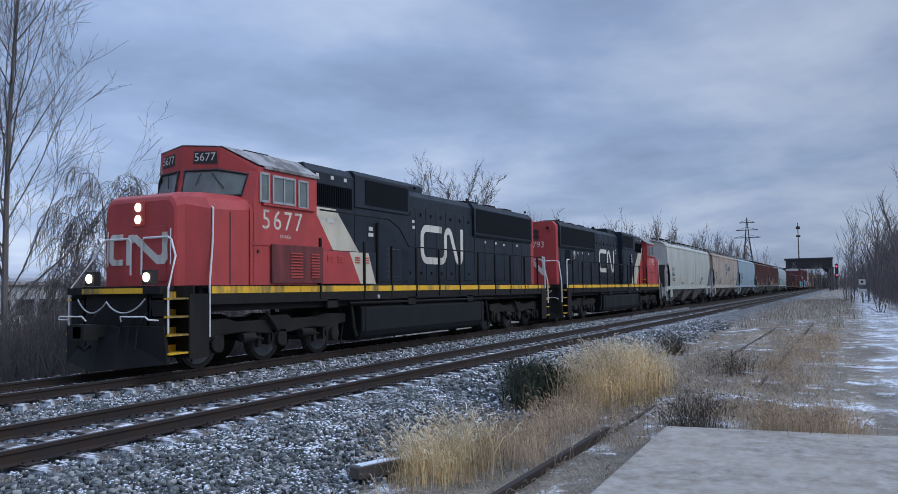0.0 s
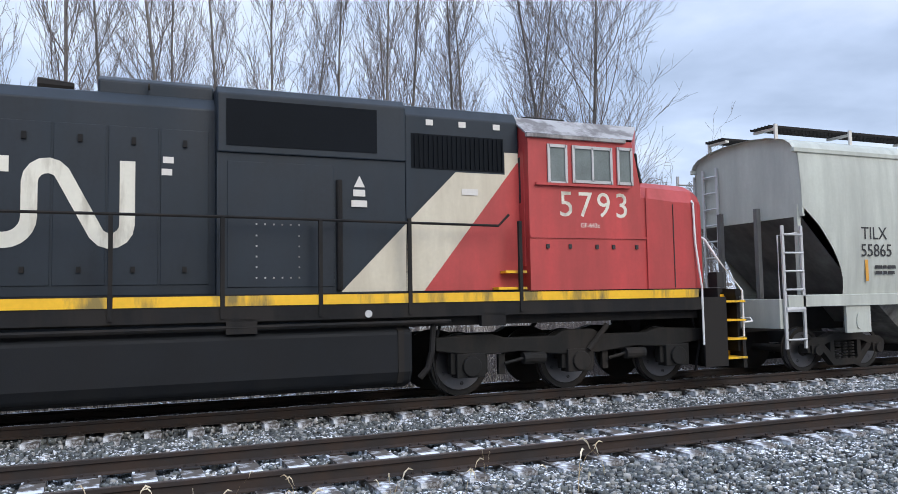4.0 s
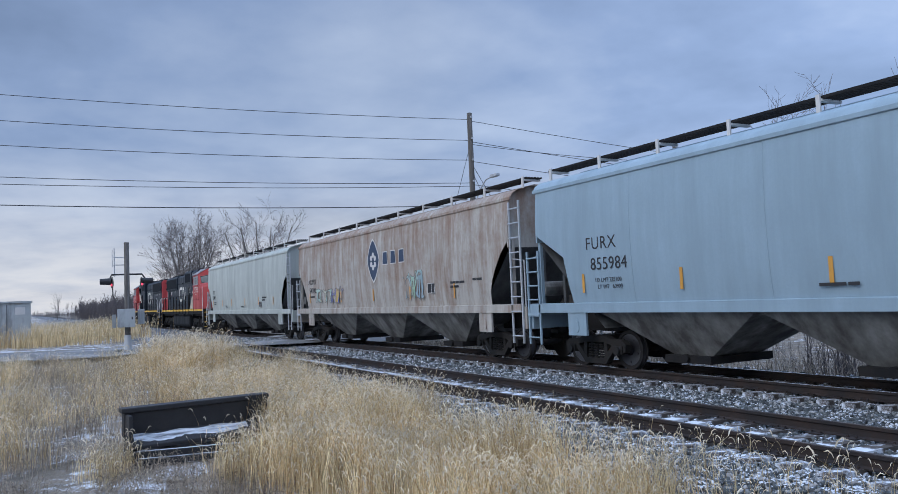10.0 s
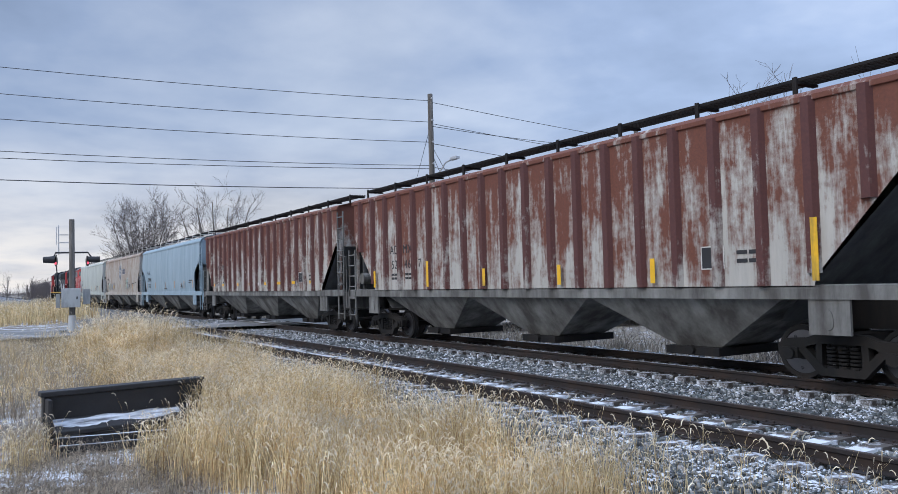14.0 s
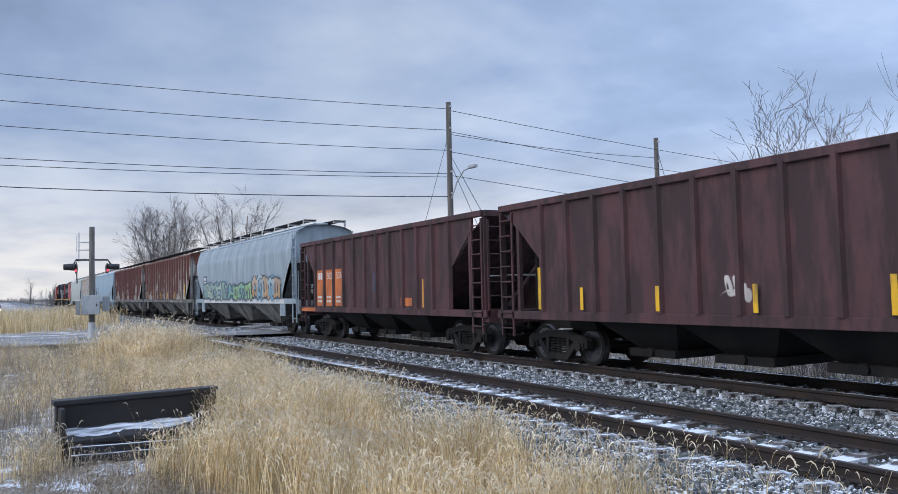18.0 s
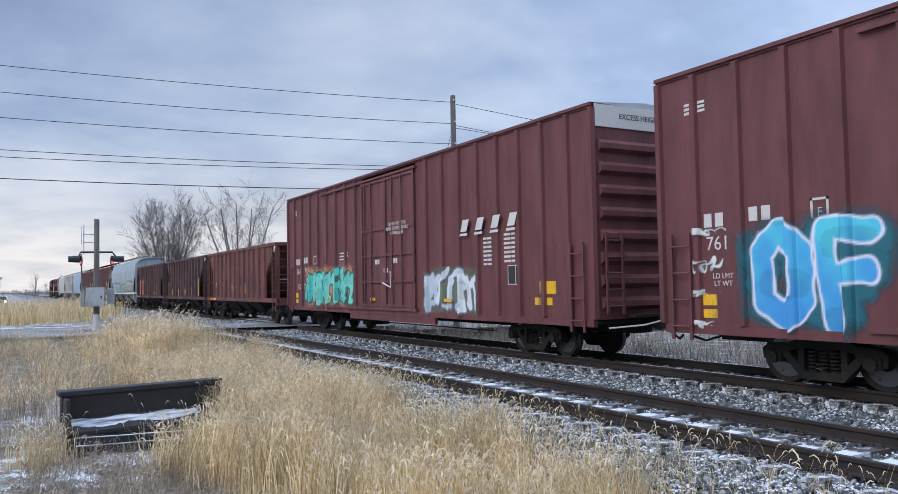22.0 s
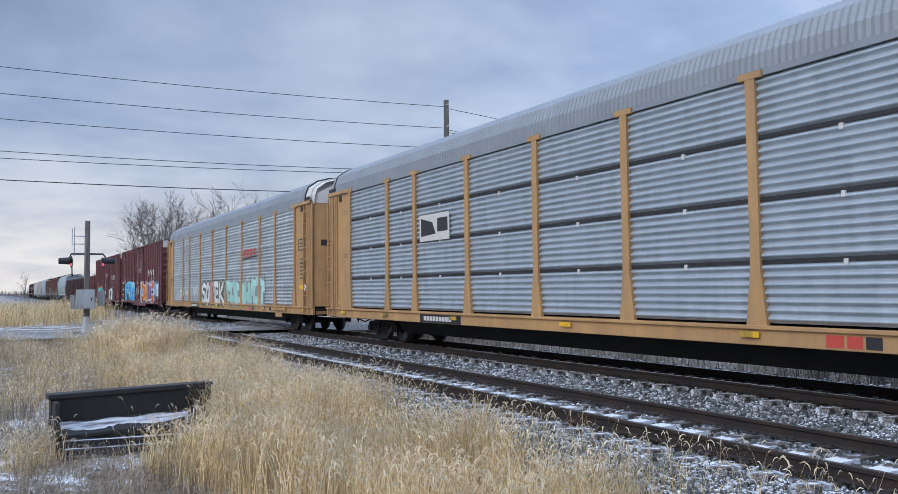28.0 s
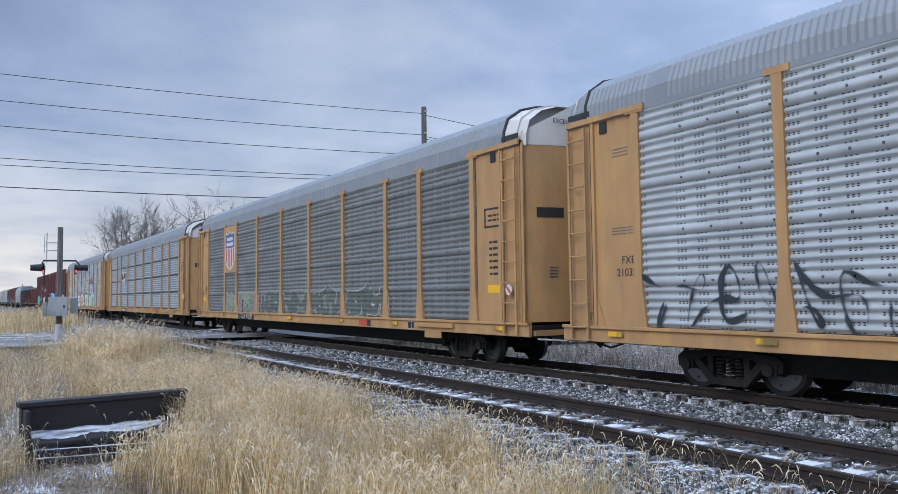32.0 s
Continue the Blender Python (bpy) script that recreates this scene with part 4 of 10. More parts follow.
def build_covered_hoppers():
    c = covered_hopper(57.3, 20.95, M["pale"], "round", "light grey curved-side covered hopper car with stained paint")
    lettering("car_mark", "TILX", 0.27, M["ink"], c, 2.75, -1.60, 2.50)
    lettering("car_number", "55865", 0.27, M["ink"], c, 2.80, -1.597, 2.14)
    stencils(c, [(2.75, 1.88, (0.2, 0.1, 0.24), 0.07), (2.75, 1.76, (0.2, 0.1, 0.2), 0.07), (4.2, 2.25, (0.14,), 0.22), (6.2, 1.55, (0.3, 0.24), 0.05), (6.2, 1.62, (0.2, 0.3), 0.05), (10.4, 1.55, (0.5, 0.2), 0.06), (15.4, 2.0, (0.3, 0.22, 0.3), 0.08), (15.4, 1.86, (0.2, 0.3), 0.08)], -1.58, M["ink"])
    reflectors(c, (2.45, 5.3, 7.9, 11.4, 14.6, 17.6), -1.585, 1.62)
    data_box(c, 14.7, -1.575, 1.5)

    c = covered_hopper(78.85, 20.4, M["beige"], "round", "beige curved-side covered hopper car streaked with rust", bay=M["hopgrey"])
    emblem(c, 10.1, -1.605, 3.15)
    lettering("car_mark", "ADMX", 0.26, M["ink"], c, 2.75, -1.60, 2.46, spacing=1.1)
    lettering("car_number", "54100", 0.26, M["ink"], c, 2.78, -1.597, 2.06)
    stencils(c, [(2.4, 1.86, (0.2, 0.1, 0.24), 0.07), (16.2, 2.05, (0.3, 0.22, 0.3), 0.07), (16.2, 1.92, (0.2, 0.3), 0.07), (17.6, 2.1, (0.2, 0.3), 0.07)], -1.585, M["ink"])
    reflectors(c, (2.3, 6.4, 9.9, 13.2, 16.4), -1.585, 1.60)
    data_box(c, 14.6, -1.58, 1.78)
    for x0, x1, cols, sd in ((3.1, 5.4, ((0.30, 0.45, 0.40), (0.5, 0.45, 0.3)), 3), (5.2, 6.8, ((0.10, 0.12, 0.35), (0.5, 0.35, 0.1)), 4), (12.7, 14.4, ((0.25, 0.35, 0.4), (0.3, 0.45, 0.3)), 5)):
        spray(c, x0, x1, 1.5, 2.3 if sd != 5 else 2.6, -1.60, 3, (cols[0], cols[1]), (0.25, 0.25, 0.25), seed=sd, fat=0.03, line=0.015, label="faded small graffiti tags")

    c = covered_hopper(99.1, 19.65, M["blue"], "round", "pale blue curved-side covered hopper car", cut="step", bay=M["hopgrey"], ladder_mat=M["blue"])
    lettering("car_mark", "FURX", 0.30, M["ink"], c, 3.35, -1.60, 2.62, spacing=1.1)
    lettering("car_number", "855984", 0.30, M["ink"], c, 3.6, -1.596, 2.13, spacing=1.05)
    lettering("load_limit", "LD LMT 225100", 0.10, M["ink"], c, 3.55, -1.58, 1.84)
    lettering("light_weight", "LT WT   60900", 0.10, M["ink"], c, 3.6, -1.575, 1.68)
    stencils(c, [(16.2, 2.0, (0.3, 0.22, 0.3), 0.07), (16.2, 1.87, (0.2, 0.3), 0.07), (9.0, 1.55, (0.5, 0.2), 0.06)], -1.58, M["ink"])
    reflectors(c, (2.6, 5.8, 9.2, 12.2, 14.9, 17.2), -1.58, 1.60)
    data_box(c, 14.0, -1.575, 1.6, 0.4, 0.3)

    for u0, L, e, ribs, num, mark in ((118.75, 20.5, 0.75, 21, "52 57 2", 3.62), (139.15, 20.8, 0.90, 20, "52 46 7", 3.90)):
        c = covered_hopper(u0, L, M["ribrust"], "ribbed", "heavily rusted grey covered hopper car with vertical side posts", ribs=ribs, e=e, cut="straight", sill=M["hopgrey"], ladder_mat=M["hopgrey"], bay=M["hopgrey"])
        for x, top, low in ((mark, "AD", num[:2]), (mark + 0.88, "MX", num[3:5]), (mark + 1.64, "", num[6:])):
            if top:
                lettering("car_mark", top, 0.28, M["ink"], c, x, -1.565, 2.47, spacing=1.15)
            lettering("car_number", low, 0.28, M["ink"], c, x, -1.565, 2.0, spacing=1.15)
        m = mark - 0.21
        stencils(c, [(m, 1.78, (0.16, 0.18), 0.07), (m, 1.66, (0.16, 0.18), 0.07), (m + 0.93, 1.78, (0.2, 0.14), 0.07), (m + 0.93, 1.66, (0.2, 0.14), 0.07), (16.9, 1.9, (0.22, 0.22), 0.07), (16.9, 1.75, (0.22, 0.22), 0.07)], -1.565, M["ink"])
        if num.endswith("2"):
            # lying reflector plates, one on every second panel
            for x, w in ((2.66, 0.24), (4.42, 0.42), (7.15, 0.42), (9.13, 0.44), (11.29, 0.46), (13.27, 0.46), (15.14, 0.46), (17.15, 0.44)):
                part("reflector", MB().box(x - w / 2, x + w / 2, -1.572, -1.564, 1.62, 1.74), M["yellow"], c)
            part("plate", MB().box(10.25, 10.52, -1.572, -1.564, 1.60, 1.74), M["faded"], c, "small white plate")
            data_box(c, 15.75, -1.566, 1.68, 0.46, 0.42)
        else:
            # upright reflector bars beside the posts
            for x, h in ((2.65, 0.55), (6.15, 0.75), (9.10, 0.45), (12.15, 0.45), (15.0, 0.48), (18.45, 1.0)):
                part("reflector", MB().box(x - 0.06, x + 0.06, -1.668, -1.660, 1.42, 1.42 + h), M["yellow"], c)
            data_box(c, 16.12, -1.566, 1.65, 0.52, 0.42)

    c = covered_hopper(160.45, 20.5, M["grey8"], "sloped", "blue-grey covered hopper car with a graffiti band along its foot", cut="straight", ladder_mat=M["grey8"])
    part("number_panel", MB().box(2.75, 3.55, -1.606, -1.602, 2.15, 2.78), M["navy"], c)
    stencils(c, [(2.85, 2.5, (0.16, 0.16, 0.16), 0.18), (2.85, 2.24, (0.14, 0.14, 0.14, 0.14), 0.18)], -1.608, M["faded"])
    part("painted_band", MB().box(2.6, 18.6, -1.566, -1.562, 1.13, 1.33), M["faded"], c)
    rel = lambda X, Z: 0.03 + 0.05 * np.clip((Z - 1.4) / 0.8, 0, 1)
    spray(c, 2.4, 8.6, 1.18, 2.45, -1.54, 5, ((0.16, 0.27, 0.26), (0.38, 0.45, 0.36)), (0.03, 0.03, 0.04), (0.20, 0.36, 0.46), seed=11, fat=0.10, line=0.08, relief=rel, label="green and blue spray-painted graffiti piece")
    spray(c, 8.5, 13.6, 1.18, 2.25, -1.54, 4, ((0.16, 0.34, 0.30), (0.30, 0.45, 0.20)), (0.03, 0.03, 0.03), (0.12, 0.22, 0.40), seed=12, fat=0.09, line=0.08, relief=rel, label="green spray-painted graffiti tags")
    spray(c, 13.4, 18.3, 1.18, 2.55, -1.54, 5, ((0.48, 0.28, 0.14), (0.20, 0.42, 0.52)), (0.03, 0.03, 0.04), (0.20, 0.38, 0.48), seed=13, fat=0.10, line=0.08, relief=rel, label="orange and blue spray-painted graffiti piece")
    # the bodies ride on deep bolsters: lift all above the couplers
    done = set()
    for car, u0, turned in CARS:
        if not car.name.startswith("covered_hopper"):
            continue
        for o in car.children_recursive:
            if o.location.length > 0.01:
                if o.location.z > 1.12:
                    o.location.z += 0.26
            elif o.data.name not in done:
                done.add(o.data.name)
                for v in o.data.vertices:
                    v.co.z += 0.26 * min(1, max(0, (v.co.z - 0.95) / 0.17))


def emblem(car, x, y, z):
    """A leaf-shaped diamond badge beside three plain block marks, all navy edged with white."""
    def leaf(w, h, o, material, name, parent):
        pts = []
        for k in range(24):
            t = 2 * math.pi * k / 24
            a, b = math.cos(t), math.sin(t)
            r = 1 / (abs(a) ** 1.35 + abs(b) ** 1.35) ** (1 / 1.35)
            pts.append((x + w * r * a, z + h * r * b))
        return part(name, MB().prism(pts, "y", y - o, y), material, parent)
    badge = leaf(0.60, 0.86, 0.004, M["faded"], "badge", car)
    leaf(0.54, 0.78, 0.008, M["navy"], "badge_field", badge)
    mb = MB()
    for i in range(6):
        t = 2 * math.pi * i / 6 + 0.5
        mb.cyl((x + 0.21 * math.cos(t), y - 0.009, z - 0.03 + 0.24 * math.sin(t)), 0.105, 0.006, "y", 14)
    part("badge_petals", mb, M["faded"], badge)
    part("badge_core", MB().cyl((x, y - 0.009, z - 0.03), 0.09, 0.008, "y", 14), M["navy"], badge)
    for i in range(3):
        xx = x + 0.80 + i * 0.72
        part("block_mark", MB().prism([(xx + 0.08, z - 0.22), (xx + 0.56, z - 0.22), (xx + 0.52, z + 0.28), (xx + 0.12, z + 0.28)], "y", y - 0.004, y), M["faded"], car)
        part("block_mark", MB().prism([(xx + 0.11, z - 0.19), (xx + 0.53, z - 0.19), (xx + 0.49, z + 0.25), (xx + 0.15, z + 0.25)], "y", y - 0.008, y - 0.004), M["navy"], car)


def open_hopper(u0, L, skin, label, number="", orange=False):
    """An open-topped coal hopper: ribbed side, heavy top chord, sloping floor at the ends over the bogies."""
    car = thing("open_hopper_car", label, "rail car", "freight cars of the train")
    zt, zb, e = 3.92, 1.28, 0.35
    for s in (-1, 1):
        y = s * 1.50
        poly = [(e + 0.55, zt), (L - e - 0.55, zt), (L - e - 0.55, 3.55), (L - e - 1.75, 2.45), (L - e - 1.75, zb), (e + 1.75, zb), (e + 1.75, 2.45), (e + 0.55, 3.55)]
        part("side_sheet", MB().prism(poly, "y", y - 0.02, y + 0.02), skin, car)
        n = 12
        for k in range(n):
            x = e + 1.8 + k * (L - 2 * e - 3.6) / (n - 1)
            part("side_post", MB().prism([(x - 0.09, y), (x - 0.05, y + s * 0.11), (x + 0.05, y + s * 0.11), (x + 0.09, y)], "z", zb, zt - 0.05), skin, car)
        part("top_chord", MB().prism([(y - 0.09, zt - 0.10), (y + 0.09, zt - 0.10), (y + 0.09, zt + 0.06), (y - 0.09, zt + 0.06)], "x", e, L - e), skin, car, bevel=0.015)
        part("side_sill", MB().box(0.2, L - 0.2, y - 0.07, y + 0.07, zb - 0.20, zb), skin, car, bevel=0.01)
    for d in (1, -1):
        x = e if d > 0 else L - e
        part("end_chord", MB().box(x - 0.09, x + 0.09, -1.5, 1.5, zt - 0.10, zt + 0.06), skin, car)
        part("slope_sheet", MB().add([(x, -1.48, zt - 0.1), (x, 1.48, zt - 0.1), (x + d * 0.5, 1.48, 3.5), (x + d * 0.5, -1.48, 3.5), (x + d * 3.4, 1.4, 1.2), (x + d * 3.4, -1.4, 1.2)], [(0, 1, 2, 3), (3, 2, 4, 5)]), skin, car)
        for s in (-1, 1):
            for xx in (x + d * 0.02, x + d * 0.75):
                part("corner_post", MB().box(xx - 0.05, xx + 0.05, s * 1.46 - 0.05, s * 1.46 + 0.05, zb - 0.1, zt - 0.08 if xx == x + d * 0.02 else 3.5), skin, car)
            ladder(car, min(x + d * 0.05, x + d * 0.55), max(x + d * 0.05, x + d * 0.55), s * 1.55, 0.65, zt - 0.15, skin, 8, r=0.02)
        for yy in (-0.6, 0.6):
            part("end_stay", MB().box(x + d * 0.35 - 0.05, x + d * 0.35 + 0.05, yy - 0.05, yy + 0.05, 1.1, 3.4), M["under"], car)
        end_ladder(car, x - d * 0.05, -1.4, -0.95, 1.1, zt - 0.2, skin, 7)
        part("end_sill", MB().box(min(x - d * 0.15, x + d * 0.1), max(x - d * 0.15, x + d * 0.1), -1.5, 1.5, 0.95, 1.28), skin, car)
        part("handrail", MB().tube([(x, -1.42, 2.2), (x, 1.42, 2.2)], 0.022), M["alu"], car)
        coupler(car, x - d * 0.05, -d)
    part("centre_sill", MB().box(0.3, L - 0.3, -0.25, 0.25, 0.8, 1.25), M["under"], car)
    part("floor", MB().box(3.4, L - 3.4, -1.45, 1.45, 1.18, 1.24), M["under"], car)
    hopper_bays(car, 3.9, L - 3.9, 1.10, M["under"], 3, 0.5)
    part("air_reservoir", MB().cyl((2.9, -0.8, 1.0), 0.2, 0.9, "x", 12), M["under"], car)
    for x in (2.05, L - 2.05):
        freight_truck(car, x)
    CARS.append((car, u0, False))
    return car


def build_open_hoppers():
    c = open_hopper(181.0, 15.3, M["darkbrown"], "dark brown open hopper car with orange number panels")
    for k, txt in enumerate(("", "302", "536")):
        x = 2.25 + k * 0.985
        part("number_panel", MB().box(x, x + 0.80, -1.526, -1.522, 1.32, 2.75), M["orange"], c, "orange painted number panel")
        if txt:
            lettering("car_number", txt, 0.27, M["faded"], c, x + 0.4, -1.529, 2.38)
        stencils(c, [(x + 0.1, 1.62, (0.18, 0.24), 0.09), (x + 0.1, 1.46, (0.14, 0.26), 0.09)], -1.526, M["faded"])
    mark = MB()
    for k in range(2):
        mark.prism([(2.40 + k * 0.26, 2.38), (2.60 + k * 0.26, 2.38), (2.60 + k * 0.26, 2.64), (2.40 + k * 0.26, 2.64)], "y", -1.530, -1.526)
    part("owner_mark", mark, M["faded"], c)
    part("orange_sill", MB().box(0.5, 2.1, -1.576, -1.572, 1.09, 1.24), M["orange"], c)
    part("orange_plate", MB().box(9.9, 10.7, -1.526, -1.522, 1.36, 1.62), M["orange"], c)
    for x in (11.4, 13.05):
        part("reflector", MB().box(x, x + 0.09, -1.526, -1.522, 1.32, 2.2), M["amber"], c)
    part("stencil_panel", MB().box(7.8, 8.2, -1.526, -1.522, 1.8, 2.5), M["navy"], c)

    c = open_hopper(196.45, 14.8, M["darkbrown"], "dark brown open hopper car with yellow reflector bars")
    for x, h in ((2.05, 1.0), (3.6, 0.5), (5.9, 0.5), (8.2, 0.5), (10.6, 0.6), (12.75, 1.2)):
        part("reflector", MB().box(x, x + 0.10, -1.618, -1.612, 1.33, 1.33 + h), M["yellow"], c)
    spray(c, 7.3, 8.2, 1.5, 2.0, -1.53, 2, ((0.5, 0.45, 0.42), (0.5, 0.45, 0.42)), (0.4, 0.36, 0.34), seed=21, scrawl=True, fat=0.02, line=0.01, label="small white graffiti tag")

    c = open_hopper(211.3, 15.0, M["redbrown"], "rust-red open hopper car with a black graffiti ghost")
    lettering("load_limit", "LD LMT\n LT WT", 0.11, M["faded"], c, 2.75, -1.527, 2.04)
    lettering("load_figures", "165700\n 54300", 0.11, M["faded"], c, 4.0, -1.527, 2.08)
    for x in (5.05, 9.0):
        part("reflector", MB().box(x, x + 0.12, -1.526, -1.522, 1.5, 2.05), M["yellow"], c)
    part("reflector", MB().box(1.2, 1.7, -1.576, -1.572, 1.10, 1.22), M["yellow"], c)
    part("reflector", MB().box(1.9, 2.6, -1.576, -1.572, 1.10, 1.22), M["yellow"], c)
    spray(c, 5.9, 7.2, 1.6, 2.1, -1.53, 4, ((0.34, 0.16, 0.12), (0.34, 0.16, 0.12)), (0.34, 0.16, 0.12), seed=22, scrawl=True, fat=0.012, line=0.006, label="thin white graffiti tag")
    part("repair_patch", MB().box(8.1, 8.75, -1.527, -1.522, 1.95, 2.45), M["darkbrown"], c)
    part("repair_patch", MB().box(9.5, 11.2, -1.527, -1.522, 1.6, 2.45), M["darkbrown"], c)


def italics(car, x, y, z, size, n, material, lean=0.35, step=1.3):
    """A brand mark as plain leaning blocks over short bars."""
    for i in range(n):
        xx = x + i * size * step
        mb = MB().prism([(xx, z), (xx + size * 0.82, z), (xx + size * (0.82 + lean), z + size * 0.82), (xx + size * lean, z + size * 0.82)], "y", y - 0.004, y)
        part("brand_block", mb, material, car)
        part("brand_bar", MB().prism([(xx - size * 0.12, z - size * 0.30), (xx + size * 0.86, z - size * 0.30), (xx + size * 0.93, z - size * 0.13), (xx - size * 0.05, z - size * 0.13)], "y", y - 0.004, y), material, car)


def boxcar(u0, label):
    L, zt, zb, Y = 21.2, 5.74, 0.98, 1.56
    skin = M["brownbox"]
    car = thing("boxcar", label, "rail car", "freight cars of the train")
    d0, d1 = 8.45, 12.65
    for s in (-1, 1):
        y = s * Y
        for a, b in ((0.0, d0), (d1, L)):
            part("side_sheet", MB().box(a, b, y - 0.02, y + 0.02, zb, zt), skin, car)
        xs = [0.05] + [0.95 + k * 0.985 for k in range(8)] + [d1 + 0.75 + k * 0.985 for k in range(8)] + [L - 0.05]
        for x in xs:
            if x < L:
                part("side_post", MB().prism([(x - 0.085, y), (x - 0.055, y + s * 0.10), (x + 0.055, y + s * 0.10), (x + 0.085, y)], "z", zb + 0.02, zt - 0.06), skin, car)
        part("top_chord", MB().box(0, L, y - 0.05, y + s * 0.0 + 0.05, zt - 0.06, zt + 0.04).box(0, L, min(y, y + s * 0.10), max(y, y + s * 0.10), zt - 0.02, zt + 0.05), skin, car)
        part("side_sill", MB().box(0.1, L - 0.1, y - 0.06, y + 0.06, zb - 0.16, zb).box(d0 - 1.2, d1 + 1.2, y - 0.05, y + 0.05, zb - 0.36, zb - 0.14), skin, car)
        # the plug door and its sliding neighbour, with rails, bars and handles
        door = part("door", MB().box(d0, d1, y - 0.02, y + s * 0.04 if s > 0 else y + 0.02, zb + 0.1, zt - 0.25) if s > 0 else MB().box(d0, d1, y - 0.05, y + 0.02, zb + 0.1, zt - 0.25), skin, car)
        yo = y + s * 0.055
        fr = MB()
        for x in (d0 + 0.06, (d0 + d1) / 2 - 0.06, d1 - 0.06):
            fr.box(x - 0.06, x + 0.06, min(yo, yo + s * 0.05), max(yo, yo + s * 0.05), zb + 0.1, zt - 0.25)
        for z in (zb + 0.16, 1.95, 2.85, 3.75, zt - 0.32):
            fr.box(d0, d1, min(yo, yo + s * 0.04), max(yo, yo + s * 0.04), z - 0.045, z + 0.045)
        part("door_frame", fr, skin, door)
        for x in (d0 + 0.9, d1 - 0.9, d0 + 0.35, d1 - 1.6):
            part("lock_bar", MB().tube([(x, y + s * 0.11, zb + 0.2), (x, y + s * 0.11, zt - 0.3)], 0.03), skin, door)
        part("lock_handle", MB().tube([(d0 + 1.9, y + s * 0.13, 1.9), (d0 + 2.5, y + s * 0.13, 1.75), (d0 + 2.5, y + s * 0.13, 2.3)], 0.028), M["faded"], door)
        for za, zb2 in ((zb, zb + 0.10), (zt - 0.24, zt - 0.16)):
            part("door_rail", MB().box(d0 - 4.2, d1 + 0.1, min(y, y + s * 0.12), max(y, y + s * 0.12), za, zb2), skin, car)
        for xx in (0.35, L - 0.35 - 0.45):
            ladder(car, xx, xx + 0.45, y + s * 0.11, 0.7, 2.7, skin, 4, r=0.02)
    for d in (1, -1):
        x = 0.0 if d > 0 else L
        part("end_sheet", MB().box(min(x, x + d * 0.03), max(x, x + d * 0.03), -Y, Y, zb, zt), skin, car)
        for k in range(8):
            z = zb + 0.35 + k * 0.5
            part("end_corrugation", MB().add(
                [(x, -Y + 0.1, z - 0.15), (x - d * 0.11, -Y + 0.1, z - 0.06), (x - d * 0.11, -Y + 0.1, z + 0.06), (x, -Y + 0.1, z + 0.15),
                 (x, Y - 0.1, z - 0.15), (x - d * 0.11, Y - 0.1, z - 0.06), (x - d * 0.11, Y - 0.1, z + 0.06), (x, Y - 0.1, z + 0.15)],
                [(0, 1, 5, 4), (1, 2, 6, 5), (2, 3, 7, 6), (0, 3, 2, 1), (4, 5, 6, 7)]), skin, car)
        part("end_top_panel", MB().box(min(x - d * 0.03, x), max(x - d * 0.03, x), -Y + 0.02, Y - 0.02, zt - 0.48, zt + 0.02), M["faded"], car, "white painted top of the end wall")
        lettering("excess_height", "EXCESS HEIGHT CAR", 0.13, M["ink"], car, 0, 0, 0, turn=Matrix.Translation((x - d * 0.034, 0, zt - 0.27)) @ pose(0, 0, 0, 90, 0, -90 if d > 0 else 90), label="black stencilled height warning")
        end_ladder(car, x - d * 0.14, -1.4, -0.95, 1.1, 2.9, skin, 5)
        part("end_platform", MB().box(min(x - d * 0.35, x), max(x - d * 0.35, x), -0.8, 0.8, 1.02, 1.08), M["under"], car)
        part("cut_lever", MB().tube([(x - d * 0.15, -1.4, 0.8), (x - d * 0.4, -0.6, 0.85), (x - d * 0.45, 0, 0.95)], 0.02), M["faded"], car)
        coupler(car, x, -d)
    part("brake_wheel", MB().cyl((L + 0.2, 0.8, 2.3), 0.28, 0.03, "x", 18), M["under"], car)
    n = 16
    for k in range(n):
        a, b = k * L / n, (k + 1) * L / n
        panel = MB().prism([(-Y - 0.03, zt + 0.02), (0, zt + 0.14), (Y + 0.03, zt + 0.02), (0, zt + 0.0)], "x", a, b - 0.08)
        panel.prism([(-Y - 0.03, zt + 0.05), (0, zt + 0.17), (Y + 0.03, zt + 0.05), (0, zt + 0.02)], "x", b - 0.08, b)
        part("roof_panel", panel, M["galv"], car, "galvanised roof panel")
    part("centre_sill", MB().box(0.3, L - 0.3, -0.3, 0.3, 0.62, 0.98), M["under"], car)
    part("floor", MB().box(0.05, L - 0.05, -1.5, 1.5, 0.88, 0.96), M["under"], car)
    part("brake_rod", MB().tube([(5, -0.9, 0.5), (16, -0.9, 0.5)], 0.02).box(7.5, 8.3, -1.2, -0.5, 0.4, 0.85), M["under"], car)
    for x in (3.05, L - 3.05):
        freight_truck(car, x)
    CARS.append((car, u0, False))
    return car


def ribs_relief(xs, deep):
    def f(X, Z):
        r = np.zeros(X.shape)
        for x in xs:
            r = np.maximum(r, deep * np.clip((0.11 - np.abs(X - x)) / 0.05, 0, 1))
        return r + 0.008
    return f


